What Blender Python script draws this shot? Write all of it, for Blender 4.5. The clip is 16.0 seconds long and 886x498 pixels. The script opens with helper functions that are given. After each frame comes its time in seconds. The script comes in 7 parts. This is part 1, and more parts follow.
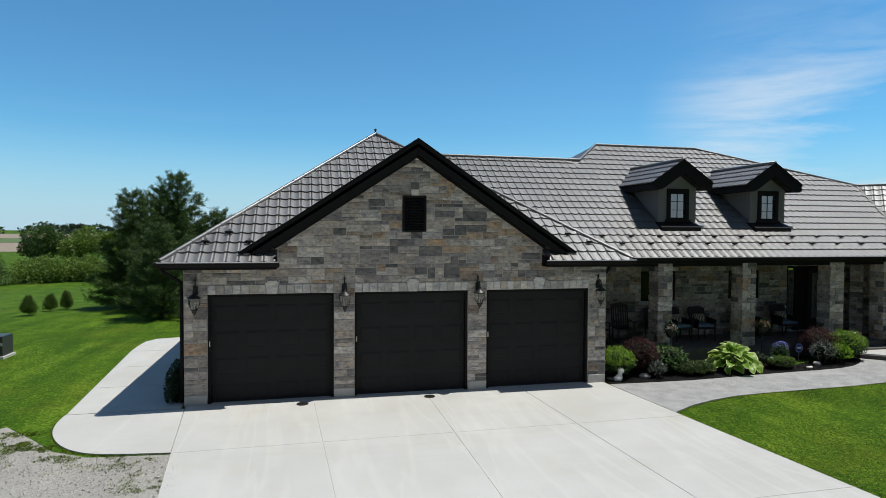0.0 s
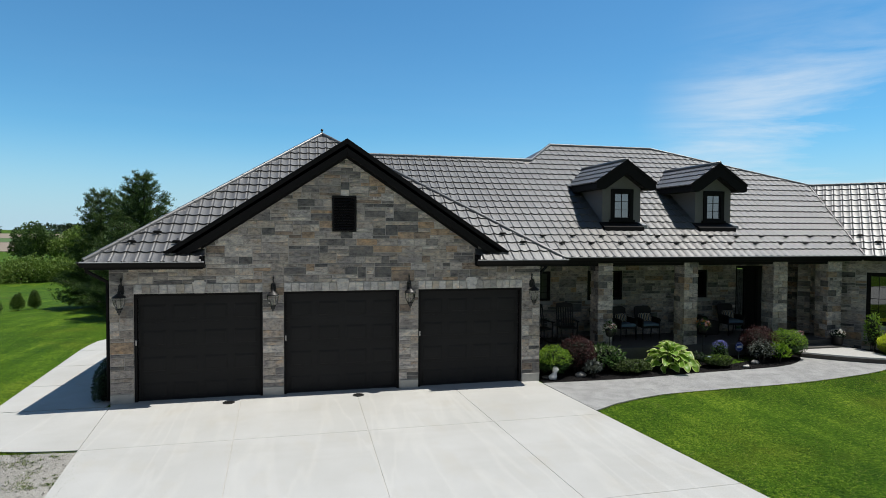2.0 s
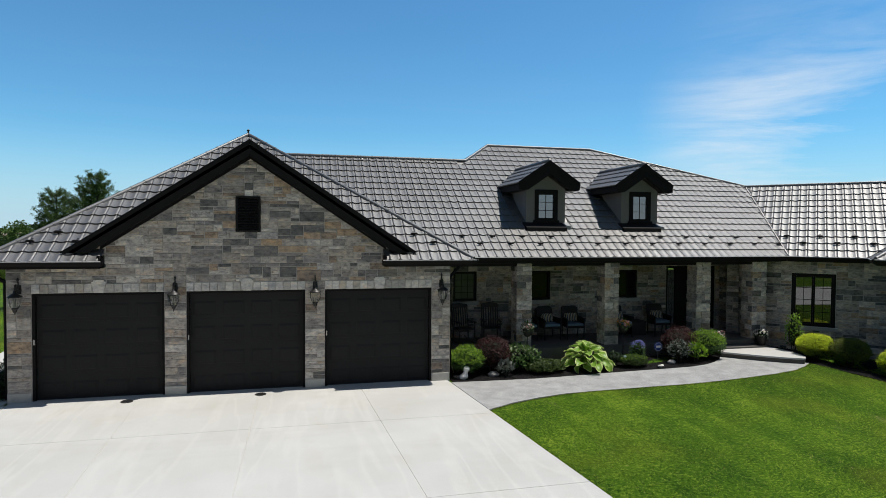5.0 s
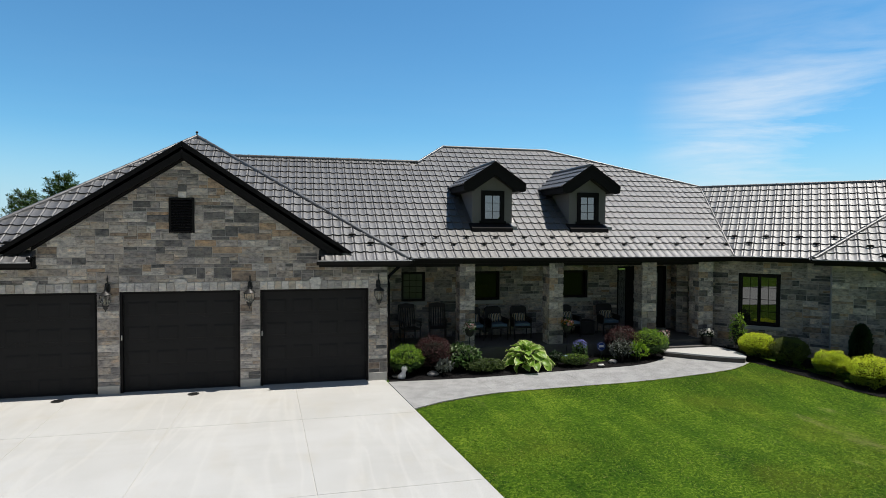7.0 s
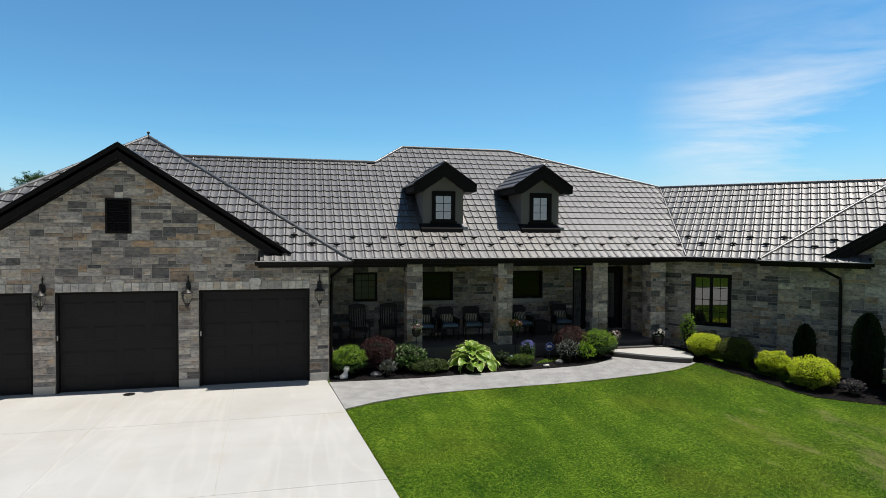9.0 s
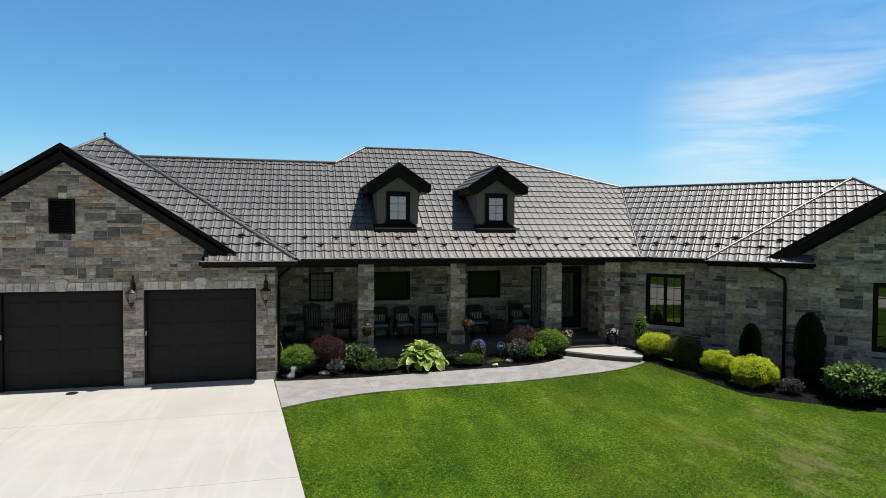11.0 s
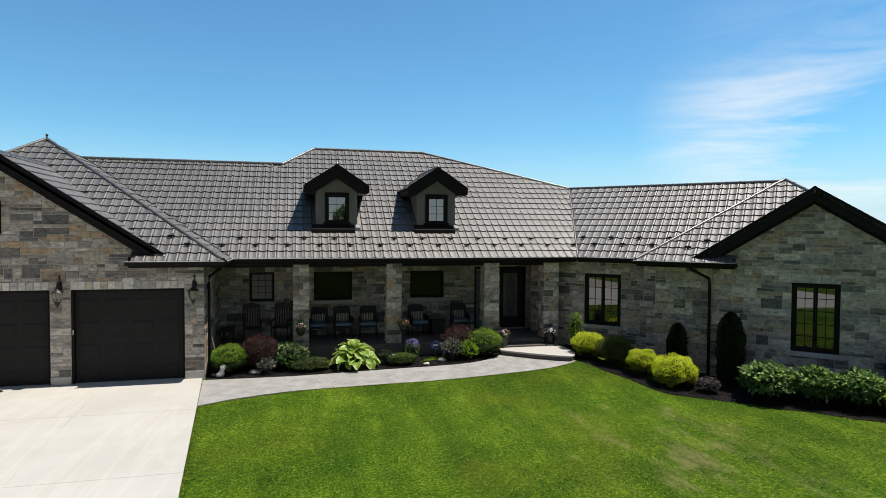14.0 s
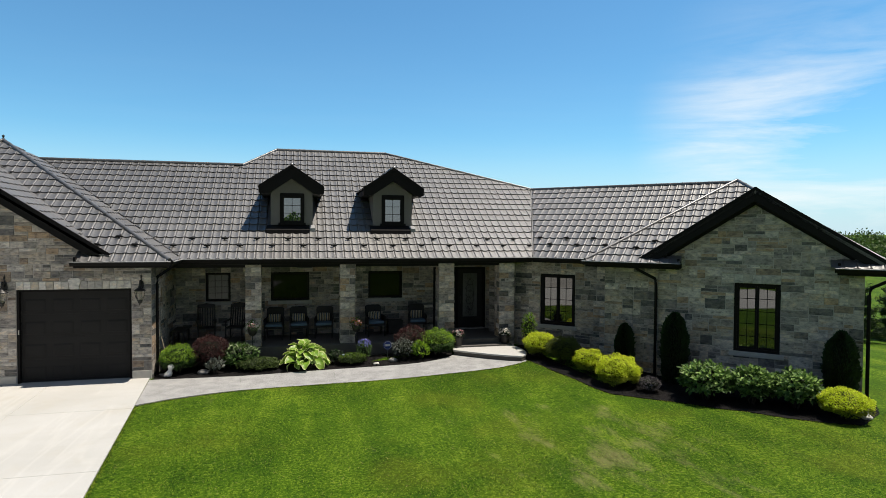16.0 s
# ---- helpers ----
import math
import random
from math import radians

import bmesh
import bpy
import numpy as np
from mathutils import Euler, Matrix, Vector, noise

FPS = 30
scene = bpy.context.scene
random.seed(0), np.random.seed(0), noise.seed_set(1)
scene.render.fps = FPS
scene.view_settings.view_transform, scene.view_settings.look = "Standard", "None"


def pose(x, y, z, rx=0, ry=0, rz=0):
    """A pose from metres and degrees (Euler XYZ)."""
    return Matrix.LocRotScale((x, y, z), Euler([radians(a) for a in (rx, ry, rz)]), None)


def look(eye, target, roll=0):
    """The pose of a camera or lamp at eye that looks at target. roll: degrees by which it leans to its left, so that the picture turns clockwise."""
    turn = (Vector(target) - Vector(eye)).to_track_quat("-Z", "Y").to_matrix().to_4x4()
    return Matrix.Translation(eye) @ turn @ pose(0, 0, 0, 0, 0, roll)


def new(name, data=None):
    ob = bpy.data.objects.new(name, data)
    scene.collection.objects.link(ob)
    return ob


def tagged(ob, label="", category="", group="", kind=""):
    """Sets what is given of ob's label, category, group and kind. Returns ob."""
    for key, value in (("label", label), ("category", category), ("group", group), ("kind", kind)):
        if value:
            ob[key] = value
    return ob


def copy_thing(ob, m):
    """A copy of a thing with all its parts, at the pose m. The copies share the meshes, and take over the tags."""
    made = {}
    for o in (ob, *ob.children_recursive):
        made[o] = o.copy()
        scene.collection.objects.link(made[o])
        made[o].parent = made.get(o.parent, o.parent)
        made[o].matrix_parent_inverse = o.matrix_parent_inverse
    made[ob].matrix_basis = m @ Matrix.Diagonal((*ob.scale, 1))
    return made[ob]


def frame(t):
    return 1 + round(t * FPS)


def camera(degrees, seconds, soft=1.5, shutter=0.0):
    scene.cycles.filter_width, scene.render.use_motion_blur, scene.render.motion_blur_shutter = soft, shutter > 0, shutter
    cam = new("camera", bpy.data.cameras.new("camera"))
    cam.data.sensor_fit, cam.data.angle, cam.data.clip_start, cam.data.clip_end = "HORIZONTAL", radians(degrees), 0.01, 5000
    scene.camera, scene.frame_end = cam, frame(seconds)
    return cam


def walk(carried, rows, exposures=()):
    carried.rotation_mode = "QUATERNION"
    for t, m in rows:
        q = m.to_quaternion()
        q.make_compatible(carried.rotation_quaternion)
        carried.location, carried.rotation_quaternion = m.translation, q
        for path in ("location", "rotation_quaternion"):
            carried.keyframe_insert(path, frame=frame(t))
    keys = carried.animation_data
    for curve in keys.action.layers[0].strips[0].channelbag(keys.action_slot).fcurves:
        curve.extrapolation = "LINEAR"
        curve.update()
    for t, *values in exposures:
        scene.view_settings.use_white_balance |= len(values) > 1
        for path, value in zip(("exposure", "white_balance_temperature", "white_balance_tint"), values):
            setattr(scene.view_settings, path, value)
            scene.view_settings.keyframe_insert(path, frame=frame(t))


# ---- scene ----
cam = camera(73.7, 16.0, soft=0.4)
PATH = [
    (0, (2.143, -13.885, 3.869), (2.593, -11.937, 3.81), 0.3),
    (0.5, (2.552, -14.013, 3.857), (3.002, -12.065, 3.797), 0.3),
    (1, (2.965, -14.126, 3.858), (3.415, -12.178, 3.799), 0.3),
    (1.5, (3.352, -14.231, 3.868), (3.804, -12.284, 3.807), 0.4),
    (2, (3.731, -14.359, 3.881), (4.185, -12.412, 3.821), 0.3),
    (2.5, (4.075, -14.455, 3.898), (4.53, -12.508, 3.838), 0.3),
    (3, (4.398, -14.556, 3.902), (4.855, -12.61, 3.842), 0.3),
    (3.5, (4.743, -14.685, 3.904), (5.2, -12.738, 3.845), 0.3),
    (4, (5.135, -14.774, 3.906), (5.593, -12.828, 3.845), 0.4),
    (6.5, (7.09, -15.343, 3.919), (7.555, -13.399, 3.859), 0.3),
    (7, (7.477, -15.472, 3.925), (7.942, -13.528, 3.866), 0.3),
    (7.5, (7.859, -15.58, 3.937), (8.325, -13.636, 3.877), 0.3),
    (8, (8.244, -15.67, 3.939), (8.71, -13.726, 3.879), 0.3),
    (8.5, (8.608, -15.759, 3.944), (9.074, -13.814, 3.885), 0.3),
    (9, (8.971, -15.846, 3.946), (9.437, -13.902, 3.887), 0.3),
    (11.5, (10.619, -16.407, 3.971), (11.088, -14.464, 3.911), 0.3),
    (12, (10.895, -16.515, 3.972), (11.368, -14.573, 3.913), 0.3),
    (12.5, (11.228, -16.646, 3.974), (11.7, -14.704, 3.915), 0.3),
    (13, (11.553, -16.752, 3.978), (12.025, -14.809, 3.919), 0.3),
    (13.5, (11.872, -16.855, 3.985), (12.343, -14.912, 3.926), 0.3),
    (14, (12.188, -16.956, 3.996), (12.658, -15.013, 3.936), 0.3),
    (14.5, (12.527, -17.048, 3.996), (12.997, -15.104, 3.937), 0.3),
    (15, (12.882, -17.153, 3.989), (13.352, -15.21, 3.931), 0.3),
    (15.5, (13.226, -17.258, 4.001), (13.697, -15.316, 3.942), 0.3),
    (16, (13.57, -17.383, 4.002), (14.042, -15.441, 3.944), 0.3),
]
walk(cam, [(t, look(eye, target, roll)) for t, eye, target, roll in PATH], exposures=[(0, 0.0, 6350, 8), (4, 0.05, 6420, 9), (8, 0.14, 6560, 10), (12.5, 0.24, 6840, 10.5), (16, 0.32, 6970, 10.5)])

# ---- world, sun ----
SUN = Vector((0.37, -0.005, 1.0)).normalized()
world = bpy.data.worlds.new("sky")
scene.world = world
world.use_nodes = True
wn, wl = world.node_tree.nodes, world.node_tree.links
wn.clear()
w_out, w_bg, w_sky = wn.new("ShaderNodeOutputWorld"), wn.new("ShaderNodeBackground"), wn.new("ShaderNodeTexSky")
w_sky.sky_type, w_sky.sun_disc = "NISHITA", False
w_sky.sun_elevation = math.asin(SUN.z)
w_sky.sun_rotation = math.atan2(SUN.x, SUN.y)
w_sky.air_density, w_sky.dust_density, w_sky.ozone_density = 1.0, 0.15, 1.6
w_bg.inputs["Strength"].default_value = 0.104
# thin streaked cirrus
w_tc, w_map, w_n1, w_n2 = wn.new("ShaderNodeTexCoord"), wn.new("ShaderNodeMapping"), wn.new("ShaderNodeTexNoise"), wn.new("ShaderNodeTexNoise")
w_map.inputs["Rotation"].default_value = (0.30, 0.42, 0.5)
w_map.inputs["Scale"].default_value = (1.1, 1.5, 9.0)
wl.new(w_tc.outputs["Generated"], w_map.inputs["Vector"])
w_n1.inputs["Scale"].default_value, w_n1.inputs["Detail"].default_value, w_n1.inputs["Roughness"].default_value = 1.6, 9.0, 0.6
w_n1.inputs["Distortion"].default_value = 0.5
w_n2.inputs["Scale"].default_value, w_n2.inputs["Detail"].default_value = 0.9, 2.0
wl.new(w_map.outputs["Vector"], w_n1.inputs["Vector"])
wl.new(w_tc.outputs["Generated"], w_n2.inputs["Vector"])
w_mul, w_rng, w_mix = wn.new("ShaderNodeMath"), wn.new("ShaderNodeMapRange"), wn.new("ShaderNodeMixRGB")
w_mul.operation = "MULTIPLY"
wl.new(w_n1.outputs["Fac"], w_mul.inputs[0])
wl.new(w_n2.outputs["Fac"], w_mul.inputs[1])
for k, v in (("From Min", 0.2), ("From Max", 0.42), ("To Min", 0.0), ("To Max", 0.5)):
    w_rng.inputs[k].default_value = v
wl.new(w_mul.outputs["Value"], w_rng.inputs["Value"])
# the cloud thickens towards the north-east
w_dot, w_side, w_amt = wn.new("ShaderNodeVectorMath"), wn.new("ShaderNodeMapRange"), wn.new("ShaderNodeMath")
w_dot.operation, w_amt.operation = "DOT_PRODUCT", "MULTIPLY"
w_side.interpolation_type = "SMOOTHSTEP"
w_dot.inputs[1].default_value = (0.757, 0.638, 0.143)
wl.new(w_tc.outputs["Generated"], w_dot.inputs[0])
for k, v in (("From Min", 0.945), ("From Max", 1.0), ("To Min", 0.06), ("To Max", 3.0)):
    w_side.inputs[k].default_value = v
wl.new(w_dot.outputs["Value"], w_side.inputs["Value"])
wl.new(w_rng.outputs["Result"], w_amt.inputs[0])
wl.new(w_side.outputs["Result"], w_amt.inputs[1])
w_up, w_high, w_fac = wn.new("ShaderNodeSeparateXYZ"), wn.new("ShaderNodeMapRange"), wn.new("ShaderNodeMath")
w_high.interpolation_type, w_fac.operation = "SMOOTHSTEP", "MULTIPLY"
wl.new(w_tc.outputs["Generated"], w_up.inputs[0])
for k, v in (("From Min", 0.34), ("From Max", 0.12), ("To Min", 0.12), ("To Max", 1.0)):
    w_high.inputs[k].default_value = v
wl.new(w_up.outputs["Z"], w_high.inputs["Value"])
wl.new(w_amt.outputs[0], w_fac.inputs[0])
wl.new(w_high.outputs["Result"], w_fac.inputs[1])
wl.new(w_fac.outputs[0], w_mix.inputs["Fac"])
w_tint = wn.new("ShaderNodeMixRGB")
w_tint.blend_type = "MULTIPLY"
w_tint.inputs["Fac"].default_value, w_tint.inputs["Color2"].default_value = 1.0, (0.525, 1.01, 1.225, 1)
wl.new(w_sky.outputs["Color"], w_tint.inputs["Color1"])
# pale haze low over the fields
w_low, w_haze = wn.new("ShaderNodeMapRange"), wn.new("ShaderNodeMixRGB")
w_low.interpolation_type = "SMOOTHSTEP"
for k, v in (("From Min", 0.17), ("From Max", -0.02), ("To Min", 0.0), ("To Max", 0.85)):
    w_low.inputs[k].default_value = v
wl.new(w_up.outputs["Z"], w_low.inputs["Value"])
wl.new(w_low.outputs["Result"], w_haze.inputs["Fac"])
wl.new(w_tint.outputs["Color"], w_haze.inputs["Color1"])
w_haze.inputs["Color2"].default_value = (4.6, 6.1, 7.5, 1)
wl.new(w_haze.outputs["Color"], w_mix.inputs["Color1"])
w_mix.inputs["Color2"].default_value = (7.5, 8.0, 8.4, 1)
# the unseen southern sky is mixed dimmer and greyer, darkening the shaded walls
w_sep, w_south, w_south_dim = wn.new("ShaderNodeSeparateXYZ"), wn.new("ShaderNodeMapRange"), wn.new("ShaderNodeMixRGB")
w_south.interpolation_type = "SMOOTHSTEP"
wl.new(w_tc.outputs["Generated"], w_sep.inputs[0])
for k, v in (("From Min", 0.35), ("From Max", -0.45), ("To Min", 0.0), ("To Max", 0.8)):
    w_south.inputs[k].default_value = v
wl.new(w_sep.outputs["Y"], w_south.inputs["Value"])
wl.new(w_south.outputs["Result"], w_south_dim.inputs["Fac"])
wl.new(w_mix.outputs["Color"], w_south_dim.inputs["Color1"])
w_south_dim.inputs["Color2"].default_value = (1.32, 1.34, 1.43, 1)
wl.new(w_south_dim.outputs["Color"], w_bg.inputs["Color"])
wl.new(w_bg.outputs["Background"], w_out.inputs["Surface"])
sun = new("sun", bpy.data.lights.new("sun", "SUN"))
sun.data.energy, sun.data.angle, sun.data.color = 4.7, radians(0.53), (1.0, 0.945, 0.865)
sun.matrix_world = look(SUN * 60, (0, 0, 0))


# ---- materials ----
def shader(name):
    m = bpy.data.materials.new(name)
    m.use_nodes = True
    return m, m.node_tree.nodes, m.node_tree.links, m.node_tree.nodes["Principled BSDF"]


def ramp(nodes, stops, mode="LINEAR"):
    r = nodes.new("ShaderNodeValToRGB")
    r.color_ramp.interpolation = mode
    while len(r.color_ramp.elements) < len(stops):
        r.color_ramp.elements.new(0.5)
    for e, (p, c) in zip(r.color_ramp.elements, stops):
        e.position, e.color = p, (*c, 1)
    return r


def surface(name, dark, light, scale=6.0, rough=(0.6, 0.85), metal=0.0, bump=0.2, fine=60.0, big=0.7, spread=0.25, distance=0.01, stretch=(1, 1, 1), by_object=0.0, by_island=0.0, spec=0.5, ior=1.5):
    """Two-scale noise between two colours, with fine relief; optional change from piece to piece."""
    m, n, l, b = shader(name)
    mp = n.new("ShaderNodeMapping")
    mp.inputs["Scale"].default_value = stretch
    geo = n.new("ShaderNodeNewGeometry")
    l.new(geo.outputs["Position"], mp.inputs["Vector"])
    n1, n2, n3 = (n.new("ShaderNodeTexNoise") for _ in range(3))
    for t, s, d in ((n1, scale, 6), (n2, big, 4), (n3, fine, 5)):
        t.inputs["Scale"].default_value, t.inputs["Detail"].default_value = s, d
        l.new(mp.outputs["Vector"], t.inputs["Vector"])
    add = n.new("ShaderNodeMath")
    add.operation = "MULTIPLY_ADD"
    add.inputs[1].default_value, add.inputs[2].default_value = 0.6, 0.0
    l.new(n1.outputs["Fac"], add.inputs[0])
    add2 = n.new("ShaderNodeMath")
    add2.operation = "MULTIPLY_ADD"
    add2.inputs[1].default_value = 0.4
    l.new(n2.outputs["Fac"], add2.inputs[0])
    l.new(add.outputs[0], add2.inputs[2])
    last = add2.outputs[0]
    for amount, kind in ((by_object, "o"), (by_island, "i")):
        if amount:
            src = n.new("ShaderNodeObjectInfo").outputs["Random"] if kind == "o" else geo.outputs["Random Per Island"]
            c = n.new("ShaderNodeMath")
            c.operation = "MULTIPLY_ADD"
            c.inputs[1].default_value = amount
            l.new(src, c.inputs[0])
            off = n.new("ShaderNodeMath")
            off.operation = "SUBTRACT"
            off.inputs[1].default_value = amount / 2
            l.new(last, off.inputs[0])
            l.new(off.outputs[0], c.inputs[2])
            last = c.outputs[0]
    r = ramp(n, [(0.5 - spread, dark), (0.5 + spread, light)])
    l.new(last, r.inputs["Fac"])
    l.new(r.outputs["Color"], b.inputs["Base Color"])
    rr = n.new("ShaderNodeMapRange")
    rr.inputs["To Min"].default_value, rr.inputs["To Max"].default_value = rough
    l.new(n1.outputs["Fac"], rr.inputs["Value"])
    l.new(rr.outputs["Result"], b.inputs["Roughness"])
    b.inputs["Metallic"].default_value = metal
    b.inputs["Specular IOR Level"].default_value = spec
    b.inputs["IOR"].default_value = ior
    if bump:
        bp = n.new("ShaderNodeBump")
        bp.inputs["Strength"].default_value, bp.inputs["Distance"].default_value = bump, distance
        l.new(n3.outputs["Fac"], bp.inputs["Height"])
        l.new(bp.outputs["Normal"], b.inputs["Normal"])
    return m


def stone_surface(name, stops, spec=0.3, mottle=0.35):
    """Natural stone: a colour of its own for each piece, clouded and streaked within."""
    m, n, l, b = shader(name)
    oi, geo = n.new("ShaderNodeObjectInfo"), n.new("ShaderNodeNewGeometry")
    r = ramp(n, stops, "CONSTANT")
    l.new(oi.outputs["Random"], r.inputs["Fac"])
    mp, own, shift = n.new("ShaderNodeMapping"), n.new("ShaderNodeMath"), n.new("ShaderNodeVectorMath")
    mp.inputs["Scale"].default_value = (1, 1, 1.7)
    own.operation, own.inputs[1].default_value = "MULTIPLY", 90.0
    l.new(oi.outputs["Random"], own.inputs[0])
    l.new(geo.outputs["Position"], shift.inputs[0])
    l.new(own.outputs[0], shift.inputs[1])
    l.new(shift.outputs[0], mp.inputs["Vector"])
    n1, n2, n3 = (n.new("ShaderNodeTexNoise") for _ in range(3))
    for t, s, d in ((n1, 8, 8), (n2, 2.2, 3), (n3, 26, 7)):
        t.inputs["Scale"].default_value, t.inputs["Detail"].default_value, t.inputs["Roughness"].default_value = s, d, 0.66
        l.new(mp.outputs["Vector"], t.inputs["Vector"])
    c1 = ramp(n, [(0.28, (0.28, 0.27, 0.27)), (0.42, (0.75, 0.74, 0.74)), (0.52, (1.0, 1.0, 1.0)), (0.72, (1.5, 1.4, 1.22))])
    l.new(n1.outputs["Fac"], c1.inputs["Fac"])
    mul = n.new("ShaderNodeMixRGB")
    mul.blend_type = "MULTIPLY"
    mul.inputs["Fac"].default_value = mottle * 2
    l.new(r.outputs["Color"], mul.inputs["Color1"])
    l.new(c1.outputs["Color"], mul.inputs["Color2"])
    c2 = ramp(n, [(0.30, (0.62, 0.62, 0.65)), (0.47, (0.98, 0.97, 0.97)), (0.56, (1.06, 1.04, 1.01)), (0.70, (1.16, 1.0, 0.84))])
    l.new(n2.outputs["Fac"], c2.inputs["Fac"])
    mul2 = n.new("ShaderNodeMixRGB")
    mul2.blend_type = "MULTIPLY"
    mul2.inputs["Fac"].default_value = 1.0
    l.new(mul.outputs["Color"], mul2.inputs["Color1"])
    l.new(c2.outputs["Color"], mul2.inputs["Color2"])
    l.new(mul2.outputs["Color"], b.inputs["Base Color"])
    b.inputs["Roughness"].default_value, b.inputs["Specular IOR Level"].default_value = 0.85, spec
    bp = n.new("ShaderNodeBump")
    bp.inputs["Strength"].default_value, bp.inputs["Distance"].default_value = 0.8, 0.02
    l.new(n3.outputs["Fac"], bp.inputs["Height"])
    l.new(bp.outputs["Normal"], b.inputs["Normal"])
    return m


STONE = stone_surface("ashlar_stone", [
    (0.0, (0.439, 0.404, 0.374)), (0.13, (0.344, 0.324, 0.311)), (0.24, (0.524, 0.489, 0.451)), (0.37, (0.401, 0.362, 0.320)), (0.48, (0.148, 0.148, 0.147)),
    (0.56, (0.287, 0.273, 0.265)), (0.64, (0.592, 0.564, 0.528)), (0.74, (0.429, 0.329, 0.239)), (0.80, (0.200, 0.193, 0.189)), (0.87, (0.458, 0.414, 0.366)), (0.95, (0.315, 0.254, 0.203))], mottle=0.5)
TRIM_STONE = stone_surface("trim_stone", [(0.0, (0.58, 0.565, 0.54)), (0.2, (0.46, 0.445, 0.425)), (0.4, (0.68, 0.665, 0.64)), (0.62, (0.52, 0.48, 0.42)), (0.8, (0.62, 0.60, 0.575)), (0.92, (0.40, 0.375, 0.35))], mottle=0.3)
SILL_STONE = surface("sill_stone", (0.34, 0.34, 0.33), (0.46, 0.45, 0.43), 9, bump=0.3)
MORTAR = surface("mortar", (0.36, 0.335, 0.31), (0.50, 0.47, 0.435), 20, (0.85, 0.95), bump=0.4)
BLOCK = surface("concrete_block", (0.42, 0.41, 0.38), (0.56, 0.54, 0.5), 12, (0.8, 0.95), bump=0.3)
TILE = surface("metal_roof_tile", (0.031, 0.030, 0.0295), (0.115, 0.112, 0.110), 55, (0.43, 0.52), bump=0.45, fine=110, by_object=0.12, by_island=0.12, ior=1.95, distance=0.006)
CAP = surface("metal_ridge_cap", (0.05, 0.05, 0.05), (0.11, 0.11, 0.11), 40, (0.36, 0.45), bump=0.12, fine=120, ior=1.9)
DRIP = surface("bright_drip_edge", (0.27, 0.27, 0.27), (0.36, 0.36, 0.36), 6, (0.4, 0.5), bump=0.0)
DARK_TRIM = surface("dark_painted_trim", (0.0088, 0.0082, 0.0084), (0.013, 0.0121, 0.0124), 5, (0.55, 0.7), bump=0.06, fine=90, spec=0.12)
DOOR_PAINT = surface("charcoal_door_paint", (0.0205, 0.0200, 0.0202), (0.0285, 0.0279, 0.0281), 4, (0.55, 0.68), bump=0.1, fine=220, stretch=(0.3, 1, 1), spec=0.12)
STUCCO = surface("grey_stucco", (0.165, 0.157, 0.15), (0.215, 0.205, 0.197), 30, (0.85, 0.95), bump=0.5, fine=140)
BLACK_METAL = surface("black_iron", (0.012, 0.012, 0.012), (0.022, 0.021, 0.02), 12, (0.4, 0.55), bump=0.1)
AGGREGATE = surface("exposed_aggregate", (0.175, 0.175, 0.172), (0.41, 0.41, 0.405), 42, (0.8, 0.95), bump=0.7, fine=90, big=3.0, spread=0.17, by_object=0.03, distance=0.008)
# concrete coloured darker than the slabs outside, deepening the shade under the porch
PORCH = surface("shaded_porch_concrete", (0.075, 0.071, 0.065), (0.12, 0.114, 0.105), 5, (0.75, 0.9), bump=0.2)
MULCH = surface("black_mulch", (0.006, 0.0057, 0.006), (0.024, 0.0225, 0.0225), 45, (0.85, 1.0), bump=1.0, fine=70, distance=0.04, spec=0.1)
SOFFIT = surface("dark_soffit", (0.012, 0.011, 0.010), (0.018, 0.0165, 0.015), 8, (0.55, 0.7), bump=0.05)
PORCH_GLASS = surface("porch_window_glass", (0.004, 0.004, 0.004), (0.008, 0.008, 0.008), 2, (0.02, 0.05), bump=0.0, ior=1.28)
COATED = surface("coated_window_glass", (0.012, 0.013, 0.013), (0.018, 0.019, 0.019), 2, (0.01, 0.02), bump=0.0, ior=2.2)
ROOM = surface("dim_room_wall", (0.06, 0.055, 0.05), (0.09, 0.085, 0.08), 3, bump=0.0)


